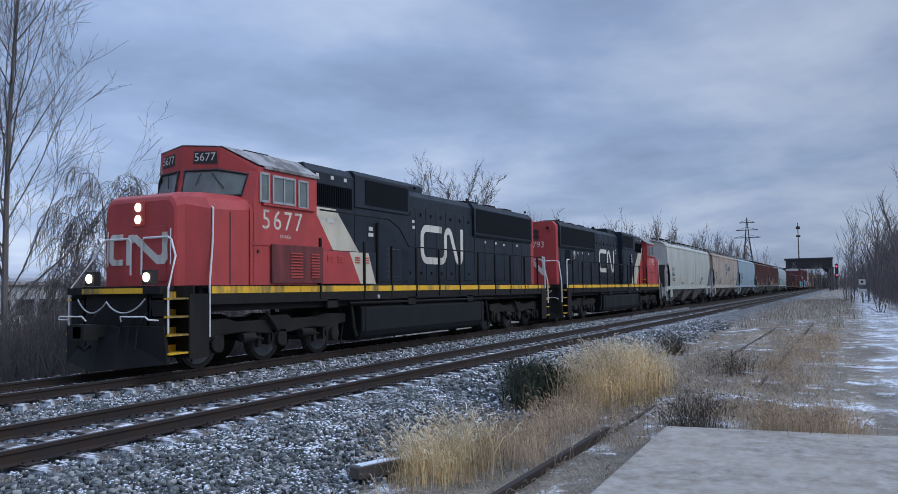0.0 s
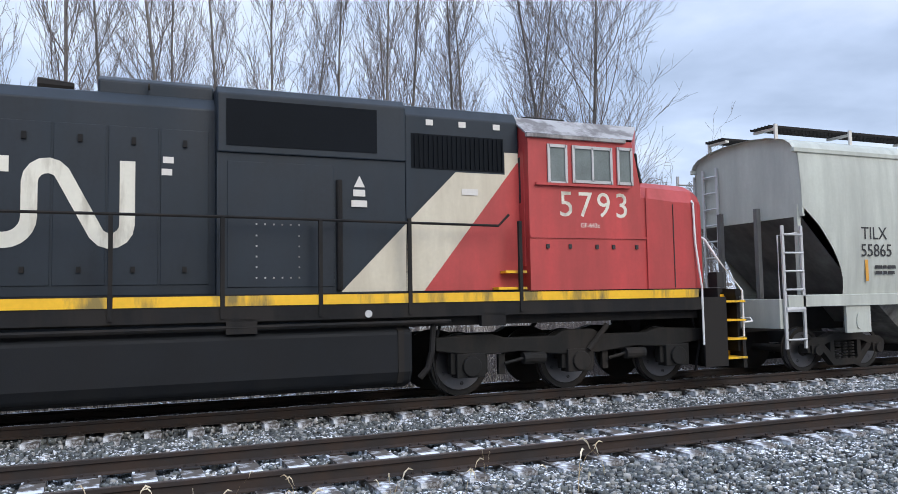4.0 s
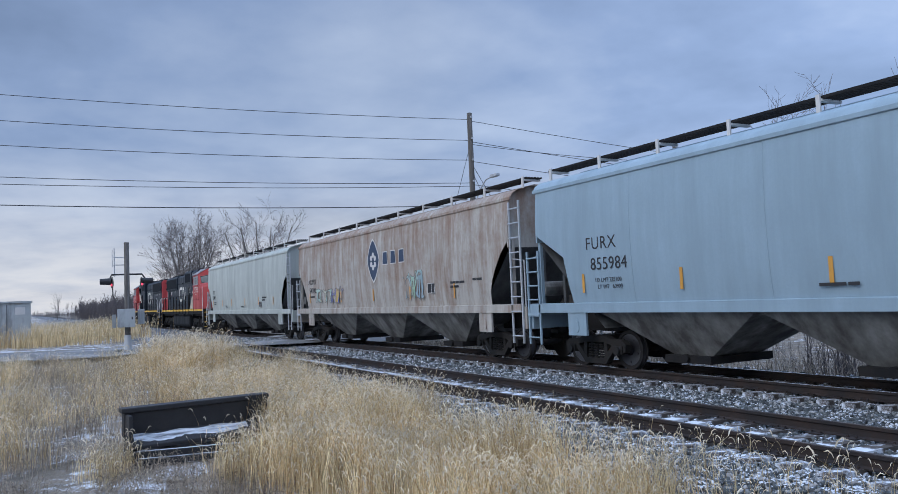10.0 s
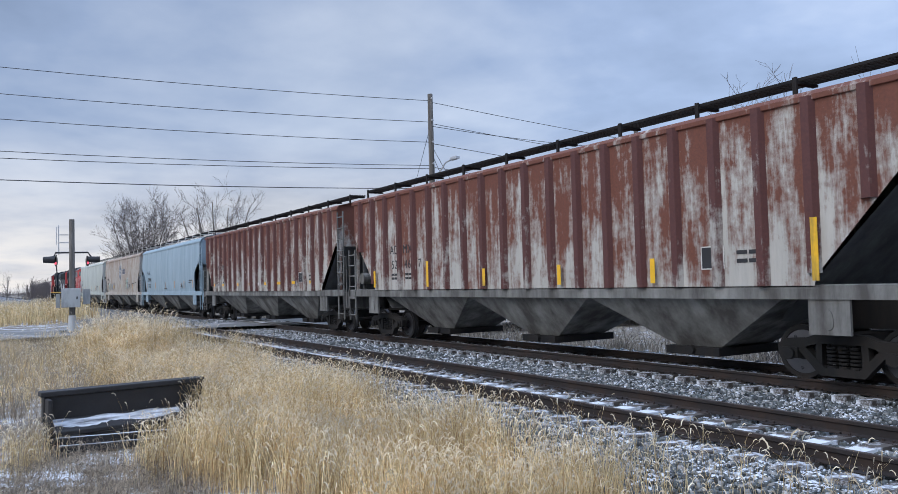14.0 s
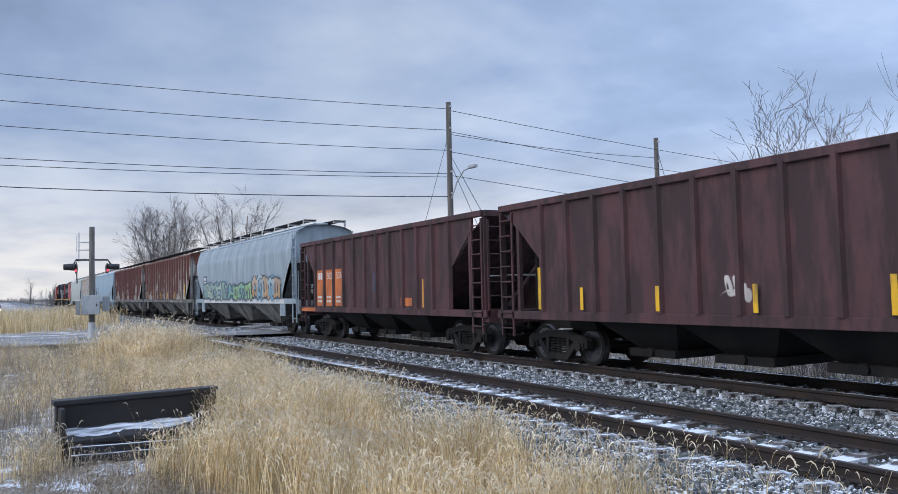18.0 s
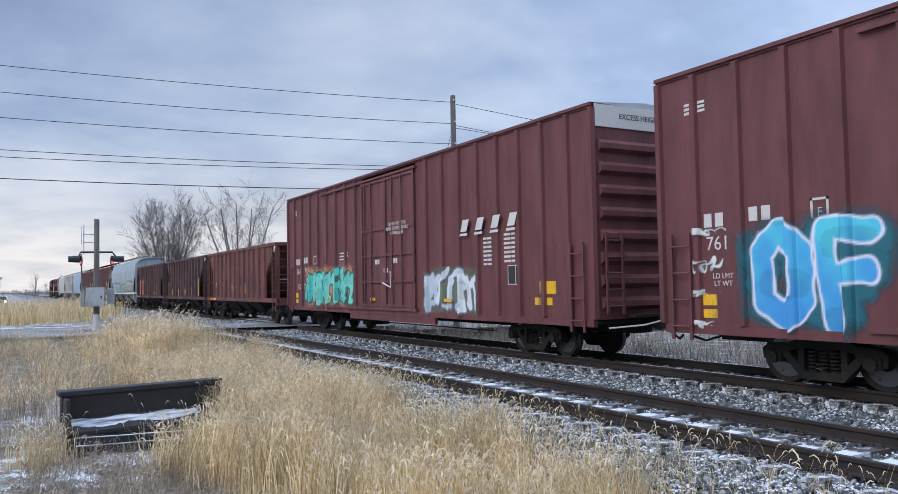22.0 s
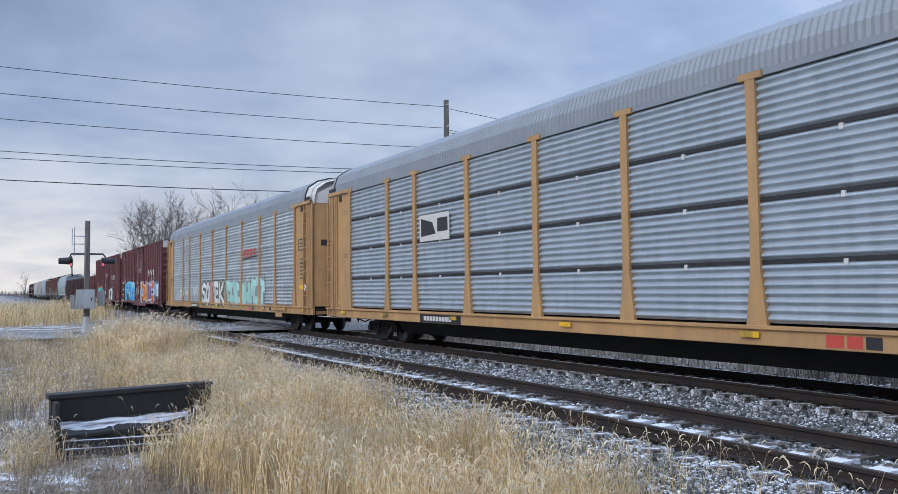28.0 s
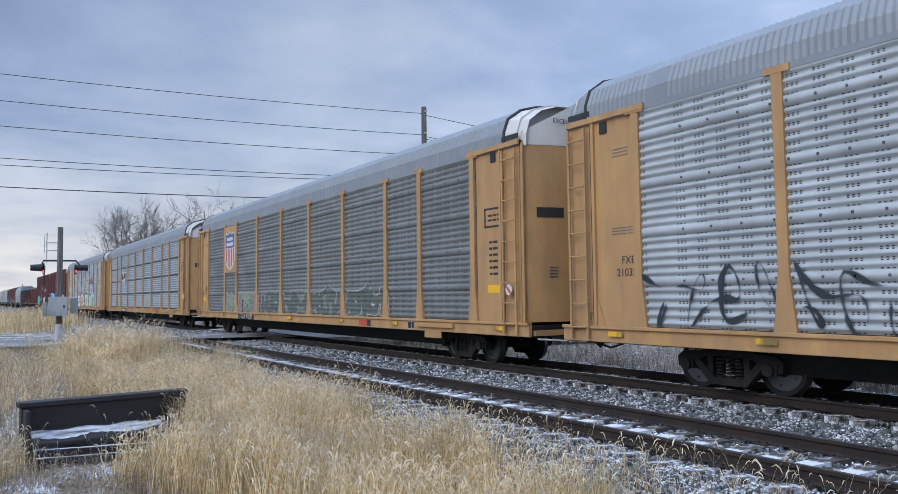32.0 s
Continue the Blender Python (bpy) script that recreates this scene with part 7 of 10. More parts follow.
        for a, b, zl, zh in ((2.60, 2.88, 3.56, 4.14), (3.04, 3.82, 3.56, 4.12), (3.98, 4.32, 3.52, 4.12)):
            win = part("side_window", MB().box(a, b, min(y, y + s * 0.004), max(y, y + s * 0.004), zl, zh), M["cabglass"], cab)
            fr = MB()
            for p in ((a - 0.03, a + 0.02, zl - 0.03, zh + 0.03), (b - 0.02, b + 0.03, zl - 0.03, zh + 0.03), (a, b, zl - 0.03, zl + 0.02), (a, b, zh - 0.02, zh + 0.03)):
                fr.box(p[0], p[1], min(y, y + s * 0.03), max(y, y + s * 0.03), p[2], p[3])
            if b - a > 0.6:
                fr.box((a + b) / 2 - 0.02, (a + b) / 2 + 0.02, min(y, y + s * 0.03), max(y, y + s * 0.03), zl, zh)
            part("window_frame", fr, M["frame"], win)
        part("window_ledge", MB().box(2.66, 4.6, min(y, y + s * 0.06), max(y, y + s * 0.06), 3.47, 3.51), red, cab)
        lettering("road_number", number, 0.46, M["logo_white"], cab, 3.40, s * (cw + 0.002), 2.98, side=s, spacing=1.22, label="cream road number")
        lettering("class_mark", cls, 0.085, M["logo_white"], cab, 3.5, s * (cw + 0.002), 2.80, side=s)
        part("cab_seam", MB().box(2.28, 4.72, min(y - s * 0.002, y + s * 0.015), max(y - s * 0.002, y + s * 0.015), 2.62, 2.66).box(2.26, 2.30, min(y - s * 0.002, y + s * 0.012), max(y - s * 0.002, y + s * 0.012), F, 3.5), red, cab)
        latch = MB()
        for xx in (2.5, 3.0, 3.35, 3.9, 4.35):
            latch.box(xx, xx + 0.06, min(y, y + s * 0.02), max(y, y + s * 0.02), 2.45, 2.52)
        part("panel_latch", latch, M["sigblack"], cab)
        if s < 0:
            # louvred equipment locker under the cab and along the walkway
            part("equipment_locker", MB().box(2.95, 4.9, y - 0.06, y, F + 0.04, 2.66), M["grimered"], cab, bevel=0.01)
            lv = MB()
            for xa, xb in ((3.6, 4.05), (4.38, 4.72)):
                for k in range(9):
                    lv.box(xa, xb, y - 0.085, y - 0.06, F + 0.16 + k * 0.065, F + 0.19 + k * 0.065)
            part("louvre", lv, M["shieldred"], cab)
            lk = part("walkway_locker", MB().box(4.95, 7.55, -1.47, -0.95, F + 0.02, 2.62), blk, lo, bevel=0.02)
            part("locker_red_panel", MB().prism([(4.97, F + 0.03), (6.75, F + 0.03), (6.22, 2.60), (4.97, 2.60)], "y", -1.476, -1.472), red, lk)
            part("locker_cream_panel", MB().prism([(6.75, F + 0.03), (7.52, F + 0.03), (7.15, 2.60), (6.22, 2.60)], "y", -1.476, -1.472), M["white"], lk)
            sl = MB()
            for xx in (5.35, 5.8, 6.6, 7.05):
                for k in range(3):
                    sl.box(xx - 0.12, xx + 0.12, -1.495, -1.476, 2.33 + k * 0.06, 2.36 + k * 0.06)
            part("locker_louvre", sl, M["shieldred"], lk)
        else:
            part("cab_door", MB().box(4.71, 4.74, 0.75, 1.38, F + 0.4, 4.1), red, cab)
            part("cab_rear_window", MB().box(4.74, 4.746, 0.86, 1.28, 3.2, 3.95), M["glass"], cab)
            part("cab_steps", MB().box(4.75, 5.3, 1.05, 1.45, F + 0.02, F + 0.06).box(4.75, 5.15, 1.05, 1.45, F + 0.28, F + 0.32), M["yellow"], cab)

    # hood behind the cab: clean air room, brake grid box, engine room, radiator
    hw = 0.98
    hood = part("engine_hood", MB().prism([(-hw, F), (-hw, 4.42), (-hw + 0.16, 4.60), (hw - 0.16, 4.60), (hw, 4.42), (hw, F)], "x", 8.9, L - 0.98), blk, lo, bevel=0.02)
    front = part("air_intake_room", MB().prism([(-1.22, F), (-1.22, 4.52), (-1.08, 4.70), (1.08, 4.70), (1.22, 4.52), (1.22, F)], "x", x1 + 0.02, 6.85), blk, lo, bevel=0.02)
    grid = part("brake_grid_box", MB().prism([(-1.26, 3.78), (-1.26, 4.62), (-1.14, 4.74), (1.14, 4.74), (1.26, 4.62), (1.26, 3.78)], "x", 6.85, 9.85), blk, lo, bevel=0.02)
    part("grid_base", MB().box(6.86, 9.85, -1.22, 1.22, F, 3.78), blk, lo)
    part("exhaust_hump", MB().prism([(-0.80, 4.5), (-0.80, 4.78), (-0.68, 4.86), (0.68, 4.86), (0.80, 4.78), (0.80, 4.5)], "x", 9.85, 11.5), blk, hood, bevel=0.03)
    rad = part("radiator", MB().prism([(-1.0, 3.42), (-1.08, 3.52), (-1.08, 4.42), (-0.92, 4.62), (0.92, 4.62), (1.08, 4.42), (1.08, 3.52), (1.0, 3.42)], "x", 14.95, L - 1.35), blk, lo, bevel=0.02)
    for k, xx in enumerate((15.9, 17.6, 19.3)):
        part("radiator_fan", MB().cyl((xx, 0, 4.66), 0.72, 0.12, "z", 24).cyl((xx, 0, 4.74), 0.55, 0.05, "z", 24), M["under"], rad)
    part("air_horn", MB().cyl((12.1, 0.15, 4.78), 0.07, 0.5, "x", 8, 0.12).cyl((12.1, -0.15, 4.78), 0.07, 0.4, "x", 8, 0.12).box(12.0, 12.3, -0.2, 0.2, 4.6, 4.72), M["under"], hood)
    eyes = MB()
    for xx in (5.0, 6.6, 8.7, 10.8, 14.7, 20.5):
        eyes.cyl((xx, -0.9, 4.70), 0.05, 0.03, "x", 8).cyl((xx, 0.9, 4.70), 0.05, 0.03, "x", 8)
    part("lifting_eye", eyes, M["under"], hood)
    for s in (-1, 1):
        g = MB()
        for k in range(20):
            x = 5.06 + k * 0.085
            g.box(x, x + 0.02, s * 1.22 - 0.03, s * 1.22 + 0.03, 3.72, 4.22)
        part("intake_opening", MB().box(5.04, 6.75, min(s * 1.222, s * 1.226), max(s * 1.222, s * 1.226), 3.69, 4.24), M["grille"], front)
        part("intake_grille", g, M["grille"], front)
        part("grid_screen", MB().box(7.35, 9.72, min(s * 1.262, s * 1.27), max(s * 1.262, s * 1.27), 3.88, 4.54), M["grille"], grid)
        part("radiator_screen", MB().box(15.1, L - 1.5, min(s * 1.082, s * 1.09), max(s * 1.082, s * 1.09), 3.58, 4.40), M["grille"], rad)
        yf = s * 1.224
        # the slanting stripe: red, then cream, on the wall behind the cab
        stripe = MB().prism([(x1 + 0.03, F + 0.02), (6.55, F + 0.02), (x1 + 0.06, 3.86), (x1 + 0.03, 3.86)], "y", min(yf, yf + s * 0.004), max(yf, yf + s * 0.004))
        part("stripe_red", stripe, red, front)
        part("stripe_cream", MB().prism([(6.55, F + 0.02), (6.85, F + 0.02), (6.85, 2.83), (5.95, 3.66), (5.02, 3.66), (5.02, 4.02), (x1 + 0.04, 4.02), (x1 + 0.04, 3.86), (x1 + 0.06, 3.86)], "y", min(yf, yf + s * 0.004), max(yf, yf + s * 0.004)), M["white"], front)
        yb = s * 1.222
        part("stripe_cream", MB().prism([(6.86, F + 0.02), (7.95, F + 0.02), (6.86, 2.82)], "y", min(yb, yb + s * 0.004), max(yb, yb + s * 0.004)), M["white"], lo)
        yh = s * hw
        # engine room doors with latches
        for k in range(7):
            a = 9.93 + k * 0.715
            part("hood_door", MB().box(a + 0.02, a + 0.70, min(yh, yh + s * 0.015), max(yh, yh + s * 0.015), F + 0.15, 4.1), blk, hood, bevel=0.006)
            part("door_latch", MB().box(a + 0.33, a + 0.39, min(yh + s * 0.015, yh + s * 0.05), max(yh + s * 0.015, yh + s * 0.05), 2.1, 2.18).box(a + 0.33, a + 0.39, min(yh + s * 0.015, yh + s * 0.05), max(yh + s * 0.015, yh + s * 0.05), 3.85, 3.95), M["under"], hood)
        for k in range(6):
            a = 15.1 + k * 0.93
            part("hood_door", MB().box(a + 0.02, a + 0.88, min(yh, yh + s * 0.015), max(yh, yh + s * 0.015), F + 0.15, 3.40), blk, hood, bevel=0.006)
        ribbon_logo(hood, 12.55, 3.02, yh + s * 0.018, 1.20, s, M["logo_white"])
        for xx, zz in ((5.1, 4.38), (5.75, 4.38), (6.35, 4.38)):
            part("notice_plate", MB().box(xx, xx + 0.13, min(yf, yf + s * 0.005), max(yf, yf + s * 0.005), zz, zz + 0.09), M["faded"], front)
        for xx, zz in ((10.45, 3.62), (10.47, 3.45), (16.0, 3.25), (17.0, 3.25), (17.8, 3.22), (19.2, 3.25)):
            part("hood_notice", MB().box(xx, xx + 0.15, min(yh + s * 0.016, yh + s * 0.02), max(yh + s * 0.016, yh + s * 0.02), zz, zz + 0.09), M["faded"], hood)
        # a bolted access panel under the brake grids, with its rows of bolt heads
        access = part("access_panel", MB().box(8.06, 9.70, min(yb, yb + s * 0.012), max(yb, yb + s * 0.012), F + 0.10, 3.66), M["black"], lo, bevel=0.01)
        heads = MB()
        for i in range(6):
            for zz in ((F + 0.22, F + 0.98) if 0 < i < 5 else (F + 0.22, F + 0.37, F + 0.52, F + 0.67, F + 0.82, F + 0.98)):
                heads.box(8.62 + i * 0.13 - 0.012, 8.62 + i * 0.13 + 0.012, min(yb + s * 0.012, yb + s * 0.02), max(yb + s * 0.012, yb + s * 0.02), zz, zz + 0.024)
        part("bolt_head", heads, M["roofgrey"], access)["kind"] = "stuff"
        part("hood_pipe", MB().tube([(7.98, s * 1.25, F + 0.05), (7.98, s * 1.25, 3.45)], 0.05, 8), M["under"], lo)
        for xx, zz, ww in ((7.55, 3.22, 0.20), (7.52, 3.06, 0.26), (5.55, 3.30, 0.30)):
            part("warning_plate", MB().box(xx, xx + ww, min(yb + s * 0.014, yb + s * 0.02), max(yb + s * 0.014, yb + s * 0.02), zz, zz + 0.10), M["faded"], lo)
        part("sill_pipe", MB().tube([(6.2, s * 1.47, 1.30), (15.6, s * 1.47, 1.28)], 0.035, 6), M["under"], lo)
        for xx in (5.2, 9.3, 13.4):
            part("sill_bracket", MB().box(xx, xx + 0.45, min(s * 1.40, s * 1.50), max(s * 1.40, s * 1.50), 1.20, 1.42), M["under"], lo)
    if turned:
        # a round sticker with a tail, a warning triangle and a yellow dot on the hood
        disc = part("hood_sticker", MB().cyl((18.47, 0.998, 3.22), 0.15, 0.006, "y", 18).box(18.40, 18.54, 0.995, 1.001, 2.98, 3.2), M["faded"], hood)
        part("sticker_mark", MB().box(18.43, 18.51, 1.001, 1.004, 3.0, 3.08), M["shieldred"], disc)
        part("hood_sticker", MB().cyl((15.6, 0.998, 2.62), 0.06, 0.006, "y", 12), M["yellow"], hood)
        part("warning_triangle", MB().prism([(7.55, 3.36), (7.73, 3.36), (7.64, 3.53)], "y", 1.222, 1.228), M["faded"], lo)
        part("air_duct", MB().box(19.1, 20.0, 0.985, 1.0, 2.72, 3.36), M["grille"], hood)
    # red tail wall with number and lights
    tail = part("hood_end", MB().prism([(-hw - 0.01, F), (-hw - 0.01, 4.42), (-hw + 0.16, 4.61), (hw - 0.16, 4.61), (hw + 0.01, 4.42), (hw + 0.01, F)], "x", L - 1.32, L - 0.97), red, lo, bevel=0.02)
    lettering("end_number", number, 0.30, M["logo_white"], tail, 0, 0, 0, turn=Matrix.Translation((L - 0.966, 0, 3.45)) @ pose(0, 0, 0, 90, 0, 90))
    part("end_mark", MB().prism([(0.43, 2.2), (0.27, 2.2), (-0.25, 2.75), (-0.25, 2.2), (-0.43, 2.2), (-0.43, 2.9), (-0.33, 3.0), (-0.22, 3.0), (0.27, 2.47), (0.27, 3.0), (0.43, 3.0)], "x", L - 0.968, L - 0.962), M["logo_white"], tail)
    part("tail_light", MB().cyl((L - 0.93, 0, 4.15), 0.12, 0.08, "x", 14), M["sigblack"], tail)
    part("tail_light", MB().cyl((L - 0.93, 0, 3.92), 0.12, 0.08, "x", 14), M["sigblack"], tail)
    for yy, zz in ((-0.6, 4.3), (-0.6, 3.75), (0.6, 4.3)):
        part("sand_filler", MB().cyl((L - 0.94, yy, zz), 0.13, 0.06, "x", 14), red, tail)
        part("sand_cap", MB().cyl((L - 0.90, yy, zz), 0.07, 0.04, "x", 10), M["under"], tail)
    # the bodies stand a little taller above the walkway than drawn so far
    tall = 1.075
    for o in lo.children_recursive:
        if o.name.startswith("wheelset"):
            continue
        if o.location.length > 0.01:
            o.location.z = F + (o.location.z - F) * (tall if o.location.z > F else 1)
        else:
            for v in o.data.vertices:
                if v.co.z > F:
                    v.co.z = F + (v.co.z - F) * tall
    CARS.append((lo, u0, turned))
    return lo


locomotive(11.1, "5677", False, "GF-643a")
locomotive(56.55, "5793", True, "GF-643c")
build_covered_hoppers()
build_open_hoppers()
build_boxcars()
build_autoracks()


# ---- the ground: ballast, field, lane, road ----
D1, D2 = 13.19, 8.54           # middles of the main and of the empty track


def lie(x, y):
    """Height of the ground: two tracks on a shallow bed of ballast, a shoulder, the field."""
    def smooth(a, b, t):
        t = min(1, max(0, (t - a) / (b - a)))
        return t * t * (3 - 2 * t)
    near = -0.24 + (-0.55 + 0.24) * (1 - smooth(5.0, 7.0, y))
    far = -0.24 + (-0.9 + 0.24) * smooth(15.4, 18.5, y)
    z = near if y < 11 else far
    if 9.6 < y < 12.1:
        z -= 0.05
    if y < 5.5:
        z += 0.10 * noise.noise(Vector((x * 0.12, y * 0.12, 0))) + 0.05 * noise.noise(Vector((x * 0.6, y * 0.6, 3)))
        if x > 2:
            z += 0.14 * smooth(5.2, 2.6, y) * smooth(2, 6, x)
        z += 0.25 * smooth(-4, 1, -abs(x + 2)) * smooth(4, 0, y)
    if x < -34 and y < 12:
        z += 0.25 * smooth(-34, -42, x)
    return z


def spaced(lo, hi, near, step, grow=1.18):
    v, d = [near], step
    while v[-1] < hi:
        v.append(v[-1] + d)
        d *= grow if v[-1] > near + 25 else 1
    w, d = [near], step
    while w[-1] > lo:
        w.append(w[-1] - d)
        d *= grow if w[-1] < near - 25 else 1
    return sorted(set(w + v))


def build_ground():
    xs = spaced(-2500, 2500, 0.0, 0.5)
    ys = spaced(-2500, 2600, 6.0, 0.4)
    field = MB().sheet([[(x, y, lie(x, y)) for x in xs] for y in ys])
    g = part("ground", field, GROUND, None, smooth=True)
    tagged(g, kind="structure")


build_ground()


def rail_mesh(x0, x1, name="rail"):
    half = [(0.070, -0.170), (0.070, -0.158), (0.014, -0.140), (0.010, -0.055), (0.036, -0.042), (0.036, -0.004), (0.028, 0.0)]
    poly = half + [(-a, b) for a, b in half[::-1]]
    return MB().prism(poly, "x", x0, x1)


def track(label, y, x0, x1, top, z=0.0, tie_from=-58, tie_to=62, gauge=0.7525):
    t = thing("railway_track", label, "railway track", at=pose(0, y, z))
    for s in (-1, 1):
        r = part("rail", tidy(rail_mesh(x0, x1).mesh("rail", M["rail"])), None, t)
        r.location = (0, s * gauge, 0)
        part("rail_head", MB().box(x0, x1, -0.027, 0.027, 0.0005, 0.0025), top, r)
    tie = MB().box(-0.115, 0.115, -1.30, 1.30, -0.34, -0.172)
    base = tidy(tie.mesh("tie", M["tie"]))
    plate = MB()
    for s in (-1, 1):
        plate.box(-0.10, 0.10, s * gauge - 0.19, s * gauge + 0.19, -0.172, -0.160)
        for a in (-0.06, 0.06):
            for b in (-0.10, 0.10):
                plate.box(a - 0.012, a + 0.012, s * gauge + b - 0.012, s * gauge + b + 0.012, -0.16, -0.135)
    plates = MB()
    rng = random.Random(int(y * 100))
    x = tie_from
    far = MB()
    while x < min(x1, 400):
        jx, jr, jz = rng.uniform(-0.04, 0.04), rng.uniform(-1.6, 1.6), rng.uniform(-0.012, 0.012)
        if x < tie_to:
            o = new("tie", base)
            o.parent = t
            o.matrix_basis = pose(x + jx, rng.uniform(-0.05, 0.05), jz, 0, 0, jr)
            plates.add([(a + x + jx, b, c) for a, b, c in plate.v], plate.f)
        else:
            far.box(x - 0.115, x + 0.115, -1.3, 1.3, -0.34, -0.172)
        x += 0.533
    part("tie_plate", plates, M["rail"], t)["kind"] = "stuff"
    if far.f:
        part("far_tie", far, M["tiefar"], t)["kind"] = "stuff"
    return t


track("main line track with polished rails on dark ballast", D1, -900, 900, M["mainrailtop"], tie_from=-62, tie_to=68)
track("empty second track with rusty rails and snowy ties", D2, -600, 900, M["railtop"], 0.008)


def spur_track():
    """The old siding, sunk in weeds: one rail runs on past the slab's corner."""
    t = thing("old_siding", "abandoned siding with rusty rails sunk in weeds", "railway track", at=pose(0, 0, -0.34))
    for y, a, b, z in ((2.98, 5.4, 10.9, 0), (2.98, 10.92, 17.5, -0.115), (2.98, 17.52, 95, -0.05), (1.545, 16.5, 95, -0.03)):
        r = part("rail", tidy(rail_mesh(a, b).mesh("rail", M["rail"])), None, t)
        r.location = (0, y, z)
    rng = random.Random(9)
    for k in range(60):
        x = 12.5 + k * 0.62
        if rng.random() < 0.55:
            part("tie", MB().box(x, x + 0.22, 1.0 + rng.uniform(-0.1, 0.1), 3.55, -0.28, -0.165), M["tie"], t)
    return t


spur_track()


def build_slab():
    sl = thing("concrete_slab", "worn grey concrete slab with a thin frost", "slab", kind="structure")
    me = MB()
    poly = [(11.05, 2.20), (11.35, -0.4), (11.2, -6.0), (-2.0, -6.0), (-2.0, -1.6), (4.2, 2.05), (7.4, 2.12)]
    me.prism(poly, "z", -0.62, -0.30)
    part("slab_top", me, M["concrete"], sl, bevel=0.03)


build_slab()


def build_road():
    """The side road that crosses both tracks at grade, with planked crossing panels."""
    r = thing("road", "grey asphalt road with slush at its edges", "road", kind="structure")
    dx, dy = 0.24, 0.97
    rows = []
    for k in range(-34, 60):
        s = k * 2.5
        cx, cy = -42.5 + dx * s, 4.0 + dy * s
        z = -0.02 if 6.2 < cy < 15.6 else (-0.14 if cy > 15 else -0.16)
        rows.append([(cx + o * dy, cy - o * dx, z + 0.02 * (1 - abs(o) / 4.2)) for o in (-4.4, -2.2, 0, 2.2, 4.4)])
    part("road_surface", MB().sheet(rows), M["asphalt"], r)
    for o in (-4.2, 4.2):
        part("slush_strip", MB().sheet([[(-42.5 + dx * s + (o + e) * dy, 4 + dy * s - (o + e) * dx, (0.03 if 6.2 < 4 + dy * s < 15.6 else -0.10)) for e in (-0.16, 0.16)] for s in range(-60, 0, 3)]), M["snow"], r)
    for d in (D2, D1):
        for k in range(3):
            part("crossing_plank", MB().box(-46.5, -38.5, d - 0.60 + k * 0.41, d - 0.60 + k * 0.41 + 0.38, -0.15, 0.004), M["tie"], r)


build_road()


